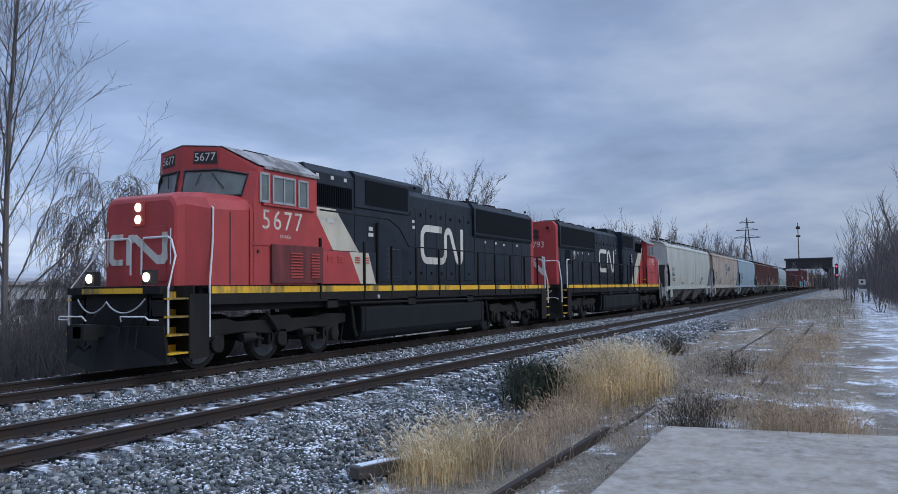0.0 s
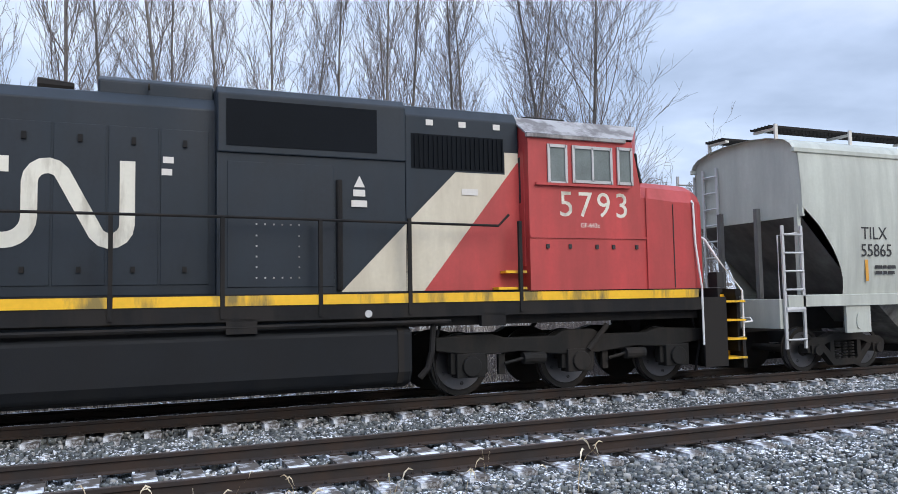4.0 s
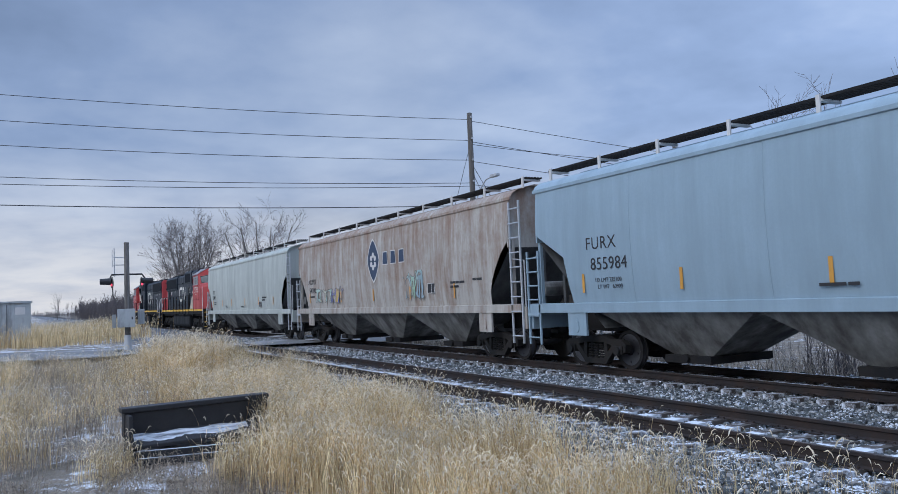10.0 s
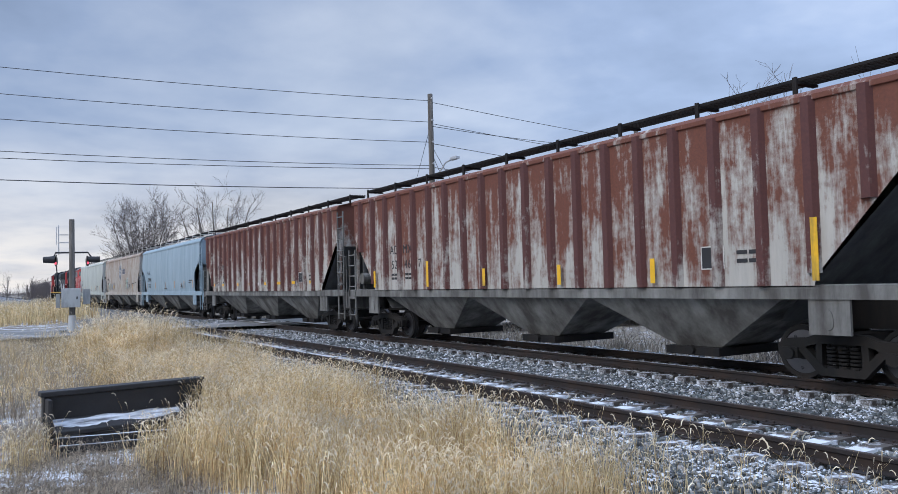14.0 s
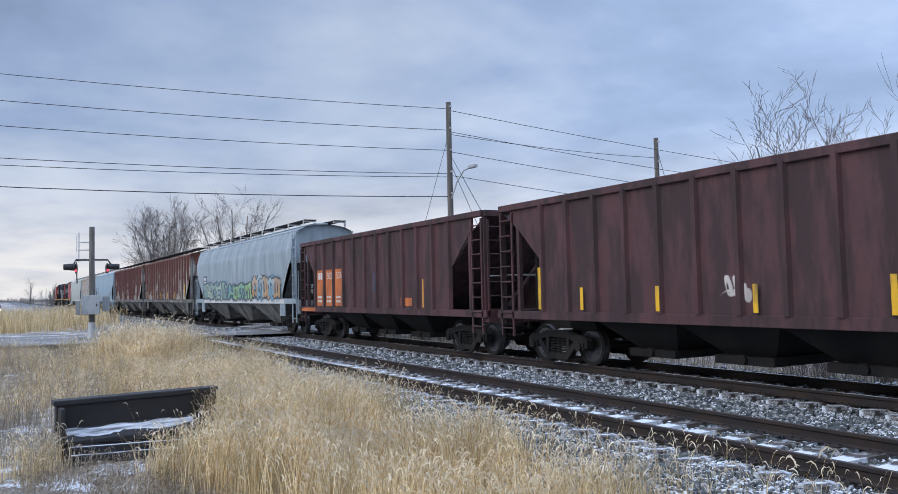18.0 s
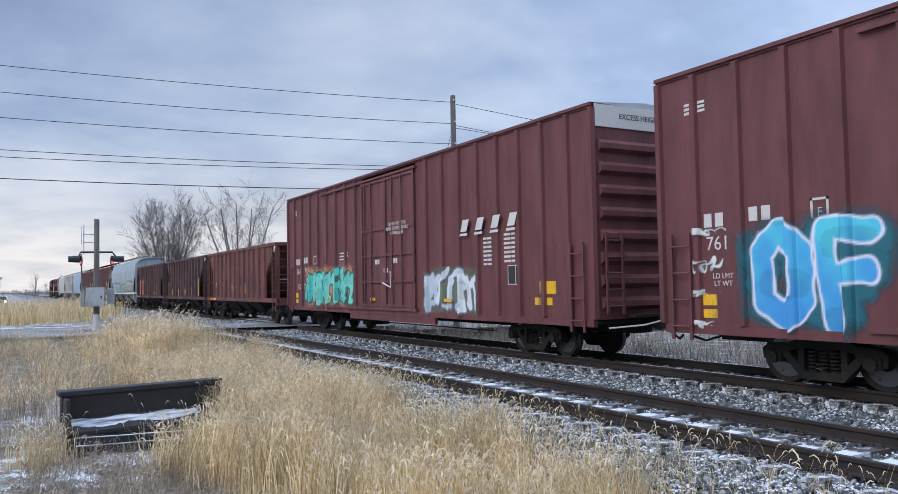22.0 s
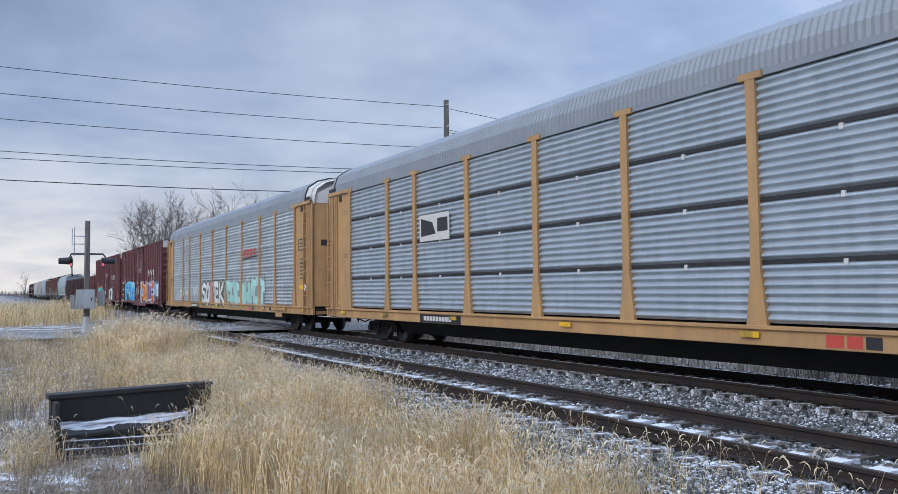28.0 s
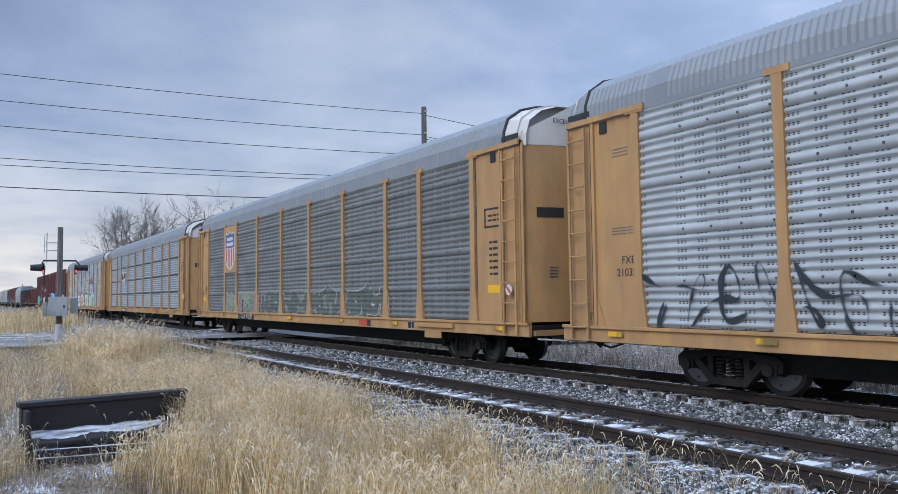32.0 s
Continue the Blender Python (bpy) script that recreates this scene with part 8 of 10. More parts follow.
# ---- stones, grass and weeds ----
def scatter_stones():
    rng = np.random.default_rng(5)
    base = np.array([(x, y, z) for z in (-1, 1) for y in (-1, 1) for x in (-1, 1)], float)
    faces = np.array([(0, 2, 3, 1), (4, 5, 7, 6), (0, 1, 5, 4), (2, 6, 7, 3), (0, 4, 6, 2), (1, 3, 7, 5)])

    def heap(name, n, x0, x1, y0, y1, size, label):
        xs, ys = rng.uniform(x0, x1, n), rng.uniform(y0, y1, n)
        gap = np.ones(n, bool)
        for d in (D1, D2):
            for g in (-0.7525, 0.7525):
                gap &= np.abs(ys - d - g) > 0.11
            inside = np.abs(ys - d) < 1.32
            ph = ((xs + 58 if d == D2 else xs + 62) % 0.533)
            gap &= ~(inside & ((ph < 0.13) | (ph > 0.40)) & (rng.random(n) < 0.72))
        ok = gap & (ys > 5.0 + 0.35 * np.sin(xs * 0.9) + 0.25 * np.sin(xs * 2.3 + 1) + rng.normal(0, 0.35, n) + np.where(xs > 9, 0.7, 0))
        xs, ys = xs[ok], ys[ok]
        n = len(xs)
        zs = np.array([lie(a, b) for a, b in zip(xs, ys)]) + rng.uniform(0.0, 0.035, n)
        sc = size * rng.uniform(0.6, 1.5, (n, 1, 3)) * rng.uniform(0.75, 1.2, (n, 1, 1))
        v = (base[None] * rng.uniform(0.55, 1.15, (n, 8, 3))) * sc
        a = rng.uniform(0, 6.28, n)
        b = rng.uniform(-0.6, 0.6, n)
        ca, sa, cb, sb = np.cos(a), np.sin(a), np.cos(b), np.sin(b)
        X, Y, Z = v[..., 0], v[..., 1], v[..., 2]
        Y, Z = Y * cb[:, None] - Z * sb[:, None], Y * sb[:, None] + Z * cb[:, None]
        X, Y = X * ca[:, None] - Y * sa[:, None], X * sa[:, None] + Y * ca[:, None]
        v = np.stack([X + xs[:, None], Y + ys[:, None], Z + zs[:, None]], -1).reshape(-1, 3)
        f = (faces[None] + 8 * np.arange(n)[:, None, None]).reshape(-1, 4)
        me = bpy.data.meshes.new(name)
        me.vertices.add(len(v))
        me.vertices.foreach_set("co", v.reshape(-1))
        me.loops.add(f.size)
        me.loops.foreach_set("vertex_index", f.reshape(-1))
        me.polygons.add(len(f))
        me.polygons.foreach_set("loop_start", np.arange(0, f.size, 4))
        me.update(calc_edges=True)
        me.materials.append(M["stone"])
        tagged(new(name, me), label, "ballast", kind="stuff")

    heap("ballast_stones", 52000, -13, 13, 4.6, 8.0, 0.0245, "dark crushed ballast stones with a dusting of snow")
    heap("ballast_stones", 44000, -17, 17, 8.0, 12.4, 0.027, "dark crushed ballast stones between the tracks")
    heap("ballast_stones", 24000, -45, -13, 5.6, 12.4, 0.038, "dark crushed ballast stones with a dusting of snow")
    heap("ballast_stones", 24000, 13, 45, 5.2, 12.4, 0.038, "dark crushed ballast stones with a dusting of snow")
    heap("ballast_stones", 9000, -22, 22, 12.4, 15.6, 0.04, "dark crushed ballast stones under the main line")


scatter_stones()


def grass_mesh(name, xs, ys, zs, height, width, seed, material, heads=0.55, lean=0.24, head=0.062):
    """Dry stalks: thin bent blades, many with a nodding feathery seed head in a paler tone."""
    rng = np.random.default_rng(seed)
    n = len(xs)
    swell = np.array([noise.noise(Vector((x * 0.9, y * 0.9, seed))) + 0.6 * noise.noise(Vector((x * 2.7, y * 2.7, seed))) for x, y in zip(xs, ys)])
    h = height * rng.uniform(0.42, 1.08, n) * (1 + 0.52 * swell)
    a = rng.normal(2.6, 1.6, n)
    bend = h * lean * rng.uniform(0.2, 1.5, n)
    dx, dy = np.cos(a), np.sin(a)
    w = width * rng.uniform(0.5, 1.3, n)
    root = np.stack([xs, ys, zs - 0.03], -1)
    out = np.stack([dx, dy, 0 * dx], -1)
    turn = rng.uniform(0, np.pi, n)
    sid = np.stack([-np.sin(turn), np.cos(turn), 0 * dx], -1)

    def at(t, b):
        return root + np.stack([0 * h, 0 * h, h * t], -1) + out * (bend * b)[:, None]
    rows = []
    for t, b, k in ((0.0, 0.0, 1.0), (0.45, 0.12, 0.85), (0.80, 0.50, 0.6), (0.97, 1.0, 0.3)):
        p = at(t, b)
        rows += [p - sid * (w * k)[:, None], p + sid * (w * k)[:, None]]
    stalks = np.stack(rows, 1)
    # heads nod over in an arc, thickest in the middle, three blades round
    pick = rng.random(n) < heads
    hl = head * rng.uniform(0.6, 1.25, n)
    p0 = at(0.95, 0.96)
    arc = [(0.0, 0.0, 0.45), (0.18, 0.50, 1.0), (0.55, 0.80, 0.95), (0.98, 0.62, 0.25)]
    plumes = []
    for turn2 in (0.0, 1.6):
        cs, sn = math.cos(turn2), math.sin(turn2)
        side2 = sid * cs + np.array((0, 0, 1.0)) * sn
        rows = []
        for u, z, k in arc:
            p = p0 + out * (hl * u)[:, None] + np.stack([0 * h, 0 * h, hl * z], -1)
            ww = (np.maximum(w * 1.1, hl * 0.085) * k)[:, None]
            rows += [p - side2 * ww, p + side2 * ww]
        plumes.append(np.stack(rows, 1)[pick])
    allv, allf, mi, o = [], [], [], 0
    for block, m in [(stalks, 0)] + [(q, 1) for q in plumes]:
        k, c = block.shape[1], block.shape[0]
        quad = np.array([(2 * i, 2 * i + 1, 2 * i + 3, 2 * i + 2) for i in range(k // 2 - 1)])
        f = (quad[None] + k * np.arange(c)[:, None, None]).reshape(-1, 4) + o
        allv.append(block.reshape(-1, 3))
        allf.append(f)
        mi.append(np.full(len(f), m, np.int32))
        o += k * c
    v, f, mi = np.concatenate(allv), np.concatenate(allf), np.concatenate(mi)
    me = bpy.data.meshes.new(name)
    me.vertices.add(len(v))
    me.vertices.foreach_set("co", v.reshape(-1))
    me.loops.add(f.size)
    me.loops.foreach_set("vertex_index", f.reshape(-1))
    me.polygons.add(len(f))
    me.polygons.foreach_set("loop_start", np.arange(0, f.size, 4))
    me.materials.append(material)
    me.materials.append(M["straw"] if material == M["grass"] else material)
    me.polygons.foreach_set("material_index", mi)
    me.update(calc_edges=True)
    return me


def tufts(rng, n, x0, x1, y0, y1, spread, per, inside):
    """Stalk feet gathered into tufts over an area."""
    xs, ys = [], []
    while len(xs) < n:
        cx, cy = rng.uniform(x0, x1), rng.uniform(y0, y1)
        if not inside(cx, cy):
            continue
        k = rng.integers(per // 2, per)
        xs.extend(cx + rng.normal(0, spread, k))
        ys.extend(cy + rng.normal(0, spread, k))
    xs, ys = np.array(xs[:n]), np.array(ys[:n])
    return xs, ys, np.array([lie(a, b) for a, b in zip(xs, ys)])


def build_grass():
    rng = np.random.default_rng(8)
    grass = "tall dry straw-coloured grass with drooping seed heads"

    def ragged(x, y, cut=-0.25, f=0.8):
        return noise.noise(Vector((x * f, y * f, 5))) + 0.5 * noise.noise(Vector((x * f * 3, y * f * 3, 9))) > cut

    # the tall stand between bench and track, and on towards the road
    def stand(x, y):
        top = 5.28 - 0.08 * (x + 8) + 0.25 * math.sin(x * 0.8) + rng.normal(0, 0.28)
        low = 3.0 + 0.3 * math.sin(x * 1.3) + max(0, (x + 9) * 0.30) - (0.55 if x > -10.9 else 0.0) + rng.normal(0, 0.25)
        bench = -14.2 < x < -11.2 and 0.3 < y < 3.25
        return low < y < top and not bench and ragged(x, y, -0.42)
    for n, box, hgt, sd, w in ((21000, (-13.5, -5.2, 2.0, 7.0), 0.88, 1, 0.0038), (19000, (-22, -12.5, 2.6, 6.8), 0.80, 2, 0.0034), (9000, (-36, -21, 2.4, 7.2), 0.80, 3, 0.005)):
        xs, ys, zs = tufts(rng, n, *box, 0.12, 36, stand)
        tagged(new("dry_grass", grass_mesh("dry_grass", xs, ys, zs, hgt, w, sd, M["grass"])), grass, "grass", kind="stuff")
    # duller undergrowth between the tall stalks
    xs, ys, zs = tufts(rng, 9000, -20, -5.2, 2.2, 6.6, 0.15, 24, stand)
    tagged(new("field_grass", grass_mesh("field_grass", xs, ys, zs, 0.42, 0.003, 31, M["rustgrass"], 0.1, 0.6)), "tangled dull undergrowth between tall stalks", "grass", kind="stuff")
    hump = lambda x, y: (x + 26.5) ** 2 / 9 + (y - 4.3) ** 2 / 1.5 < 1
    xs, ys, zs = tufts(rng, 9000, -31, -22, 2.6, 6.0, 0.14, 30, hump)
    tagged(new("dry_grass", grass_mesh("dry_grass", xs, ys, zs, 1.40, 0.0042, 14, M["grass"], 0.5, 0.2, 0.10)), grass, "grass", kind="stuff")
    # thin grass at the ballast's edge
    edge = lambda x, y: True
    xs, ys, zs = tufts(rng, 1900, -16, -3.0, 5.2, 6.9, 0.14, 7, edge)
    tagged(new("dry_grass", grass_mesh("dry_grass", xs, ys, zs, 0.52, 0.0026, 15, M["grass"], 0.9, 0.4)), "sparse dry grass at the ballast's edge", "grass", kind="stuff")
    xs, ys, zs = tufts(rng, 90, -12, 5, 6.4, 7.5, 0.05, 3, edge)
    tagged(new("dry_grass", grass_mesh("dry_grass", xs, ys, zs, 0.40, 0.003, 16, M["grass"], 1.0, 0.9, 0.11)), "single dry stalks beside the rail", "grass", kind="stuff")
    # duller, lower grass round the bench and over the field
    low = lambda x, y: ragged(x, y, 0.02, 0.75) and not (x > -2.5 and y < 2.4)
    for n, box, hgt, sd, w in ((12000, (-16, -6.5, -3.5, 3.6), 0.28, 4, 0.003), (11000, (-40, -15, -12, 3.6), 0.42, 5, 0.005), (6500, (-36, -14, -3.5, 3.8), 0.75, 6, 0.004)):
        xs, ys, zs = tufts(rng, n, *box, 0.17, 24, low)
        tagged(new("field_grass", grass_mesh("field_grass", xs, ys, zs, hgt, w, sd, M["grassdull"], 0.4, 0.45)), "short dull winter grass", "grass", kind="stuff")
    tuft = lambda x, y: ragged(x, y, 0.22, 0.55)
    xs, ys, zs = tufts(rng, 9000, -38, -14, -3.0, 3.8, 0.20, 34, tuft)
    tagged(new("dry_grass", grass_mesh("dry_grass", xs, ys, zs, 0.80, 0.0036, 32, M["grass"], 0.5, 0.3)), "pale tufts of dry grass in the field", "grass", kind="stuff")
    beside = lambda x, y: (x + 12.0) ** 2 / 0.3 + (y - 0.75) ** 2 / 0.12 < 1 or (x + 11.6) ** 2 / 0.3 + (y - 2.9) ** 2 / 0.3 < 1
    xs, ys, zs = tufts(rng, 900, -13, -10.5, 0.3, 3.6, 0.10, 16, beside)
    tagged(new("dry_grass", grass_mesh("dry_grass", xs, ys, zs, 0.62, 0.0025, 33, M["grass"])), "dry tufts before the old timbers", "grass", kind="stuff")
    foot = lambda x, y: y > 0.6 + 0.2 * math.sin(x * 2.0) and (x > -11.6 or y < 1.0)
    xs, ys, zs = tufts(rng, 2400, -12.3, -8.0, 0.3, 2.6, 0.13, 30, foot)
    tagged(new("field_grass", grass_mesh("field_grass", xs, ys, zs, 0.26, 0.0026, 39, M["grassdull"], 0.7, 0.6)), "dull matted grass before the old timbers", "grass", kind="stuff")
    beyond = lambda x, y: True
    xs, ys, zs = tufts(rng, 14000, -95, -56, -6, 7.5, 0.5, 30, beyond)
    tagged(new("dry_grass", grass_mesh("dry_grass", xs, ys, zs, 1.25, 0.013, 7, M["grass"], 0.3, 0.2, 0.12)), "pale dry grass beyond the road", "grass", kind="stuff")
    # golden clumps and thinner weeds along the old siding
    clump = lambda x, y: (x - 14.9) ** 2 / 3.6 + (y - 3.95) ** 2 / 0.7 < min(1.1, rng.exponential(0.6)) and ragged(x, y, -0.35, 1.1)
    xs, ys, zs = tufts(rng, 3800, 11.2, 19.6, 2.6, 5.4, 0.15, 20, clump)
    tagged(new("dry_grass", grass_mesh("dry_grass", xs, ys, zs, 0.98, 0.0044, 9, M["grass"], 0.75, 0.3)), "golden clump of tall dry grass", "grass", kind="stuff")
    front = lambda x, y: (x - 8.2) ** 2 / 0.5 + (y - 4.15) ** 2 / 0.30 < min(1.2, rng.exponential(0.6)) and ragged(x, y, -0.35, 1.3)
    xs, ys, zs = tufts(rng, 1100, 6.6, 10.6, 3.2, 5.2, 0.14, 12, front)
    tagged(new("dry_grass", grass_mesh("dry_grass", xs, ys, zs, 0.62, 0.0034, 10, M["grass"], 0.8, 0.55)), "golden dry grass beside the ballast", "grass", kind="stuff")
    mid = lambda x, y: abs(y - 3.75 - 0.08 * (x - 10)) < 0.55 and ragged(x, y, -0.2, 1.2)
    xs, ys, zs = tufts(rng, 1700, 8.5, 13.5, 3.0, 5.0, 0.16, 14, mid)
    tagged(new("field_grass", grass_mesh("field_grass", xs, ys, zs, 0.50, 0.0034, 34, M["rustgrass"], 0.7, 0.5)), "rust-brown dead grass beside the ballast", "grass", kind="stuff")
    side = lambda x, y: ragged(x, y, 0.15, 0.9) and not (x < 11.6 and y < 2.4)
    xs, ys, zs = tufts(rng, 7000, 6, 40, 0.3, 5.0, 0.2, 24, side)
    tagged(new("field_grass", grass_mesh("field_grass", xs, ys, zs, 0.22, 0.004, 11, M["rustgrass"], 0.4, 0.6)), "short dull grass along the old siding", "grass", kind="stuff")
    xs, ys, zs = tufts(rng, 1800, 10.3, 24, 2.4, 3.5, 0.16, 18, lambda x, y: ragged(x, y, 0.1, 1.0))
    tagged(new("field_grass", grass_mesh("field_grass", xs, ys, zs, 0.30, 0.003, 37, M["grassdull"], 0.4, 0.8)), "dull grass growing over the old siding", "grass", kind="stuff")
    lanes = lambda x, y: abs(y - 1.25 + 0.02 * (x - 15)) < 0.75 and ragged(x, y, -0.3, 0.6)
    xs, ys, zs = tufts(rng, 4200, 12.5, 34, 0.2, 2.2, 0.2, 24, lanes)
    tagged(new("field_grass", grass_mesh("field_grass", xs, ys, zs, 0.20, 0.004, 35, M["rustgrass"], 0.3, 0.6)), "brown grass between siding and lane", "grass", kind="stuff")
    xs, ys, zs = tufts(rng, 1500, 11.2, 12.9, -0.1, 1.1, 0.15, 24, beyond)
    tagged(new("dry_grass", grass_mesh("dry_grass", xs, ys, zs, 0.38, 0.003, 12, M["rustgrass"])), "low straw tufts by the slab", "grass", kind="stuff")
    xs, ys, zs = tufts(rng, 8000, 40, 110, -6.5, 6, 0.5, 24, lambda x, y: y > -0.5 or y < -3.2)
    tagged(new("field_grass", grass_mesh("field_grass", xs, ys, zs, 0.34, 0.010, 13, M["grassdull"])), "brown grass further along the line", "grass", kind="stuff")
    xs, ys, zs = tufts(rng, 8000, -62, 8, 16.2, 20.5, 0.25, 26, beyond)
    tagged(new("field_grass", grass_mesh("field_grass", xs, ys, zs, 0.75, 0.010, 36, M["grassdull"], 0.3, 0.6)), "brown weeds on the far side of the line", "grass", kind="stuff")
    litter = lambda x, y: ragged(x, y, -0.1, 1.6) and not (x < 11.3 and y < 2.2)
    xs, ys, zs = tufts(rng, 7000, 5.5, 17, 0.2, 4.6, 0.22, 20, litter)
    tagged(new("field_grass", grass_mesh("field_grass", xs, ys, zs, 0.11, 0.0028, 38, M["grassdull"], 0.2, 1.2)), "short flattened dead grass over the old siding", "grass", kind="stuff")
    # dark dead weeds and one evergreen bush
    for cx, cy, hh, n, sd, m, nm in ((11.7, 1.95, 0.50, 420, 21, "weed", "dead_weed"), (13.0, 2.1, 0.55, 300, 22, "weed", "dead_weed"), (25.5, 4.9, 0.8, 500, 23, "weed", "dead_weed"), (18.5, 2.2, 0.6, 300, 26, "weed", "dead_weed"), (13.6, 5.0, 0.95, 2400, 24, "shrub", "evergreen_bush")):
        r2 = np.random.default_rng(sd)
        xs, ys = cx + r2.normal(0, 0.30, n), cy + r2.normal(0, 0.24, n)
        zs = np.array([lie(a, b) for a, b in zip(xs, ys)])
        if m == "shrub":
            zs = zs + r2.uniform(0, 0.5, n)
            hh = 0.42
        tagged(new(nm, grass_mesh(nm, xs, ys, zs, hh, 0.003 if m == "weed" else 0.011, sd, M[m], 0.3, 0.8)), "low dark evergreen bush" if m == "shrub" else "clump of dark dead weeds", "bush" if m == "shrub" else "weeds")


build_grass()


# ---- trees ----
def branchy(seed, height, spread, levels, kids, trunk_r, up=0.5, droop=0.0, base=0.25, sides=(8, 5, 3, 3), slim=1.0, fork=1, thin=0.0045, inner=0.0, fan=0.22):
    """Bare branches grown by splitting: returns meshes of trunk and crown."""
    rng = random.Random(seed)
    trunk, crown = MB(), MB()

    def grow(p, d, length, r, level):
        pts = [p.copy()]
        n = 5 if level == 0 else (4 if level == 1 else 3)
        for i in range(n):
            wob = 0.035 if level == 0 else 0.12
            d = (d + Vector((rng.gauss(0, wob), rng.gauss(0, wob), rng.gauss(0, wob * 0.5) + up * 0.10 * (level > 0) - droop * level * 0.10))).normalized()
            pts.append(pts[-1] + d * length / n)
        (trunk if level == 0 else crown).tube(pts, r, sides[min(level, 3)], max(thin * 0.8, r * (0.30 if level == 0 else 0.3)))
        if level >= levels:
            return
        k = kids[min(level, len(kids) - 1)]
        for i in range(k):
            t = base + (1 - base) * (i + rng.random()) / k if level == 0 else 0.15 + 0.85 * (i + rng.random()) / k
            j = min(int(t * n), n - 1)
            q = pts[j].lerp(pts[j + 1], t * n - j)
            ax = (pts[j + 1] - pts[j]).normalized()
            a = rng.uniform(0, 6.283)
            o = ax.orthogonal().normalized()
            o = Matrix.Rotation(a, 3, ax) @ o
            ang = rng.uniform(0.45, 0.95) * spread
            nd = (ax * math.cos(ang) + o * math.sin(ang)).normalized()
            ln = length * rng.uniform(0.32, 0.52) * (1.1 - 0.45 * t if level == 0 else 1.0) * (slim if level == 0 or not inner else inner)
            grow(q, nd, ln, max(thin, r * (1 - 0.65 * t) * rng.uniform(0.28, 0.42)), level + 1)

    for k in range(fork):
        d0 = Vector((rng.gauss(0, 0.04 if fork == 1 else fan), rng.gauss(0, 0.04 if fork == 1 else fan), 1)).normalized()
        if fork > 3:
            q = 2 * math.pi * k / fork
            d0 = Vector((fan * math.cos(q) * rng.uniform(0.5, 1.2), fan * math.sin(q) * rng.uniform(0.5, 1.2), 1)).normalized()
        grow(Vector((rng.gauss(0, 0.05 * (fork > 1)), 0, -0.3)), d0, height * rng.uniform(0.9, 1.0), trunk_r, 0)
    return trunk.mesh("trunk", M["bark"]), crown.mesh("crown", M["twig"])


def plant(meshes, x, y, z, turn, size, label, group=""):
    t = thing("bare_tree", label, "tree", group, at=pose(x, y, z, 0, 0, turn) @ Matrix.Diagonal((size, size, size, 1)))
    for nm, me in zip(("trunk", "crown"), meshes):
        o = new(nm, me)
        o.parent = t
    return t


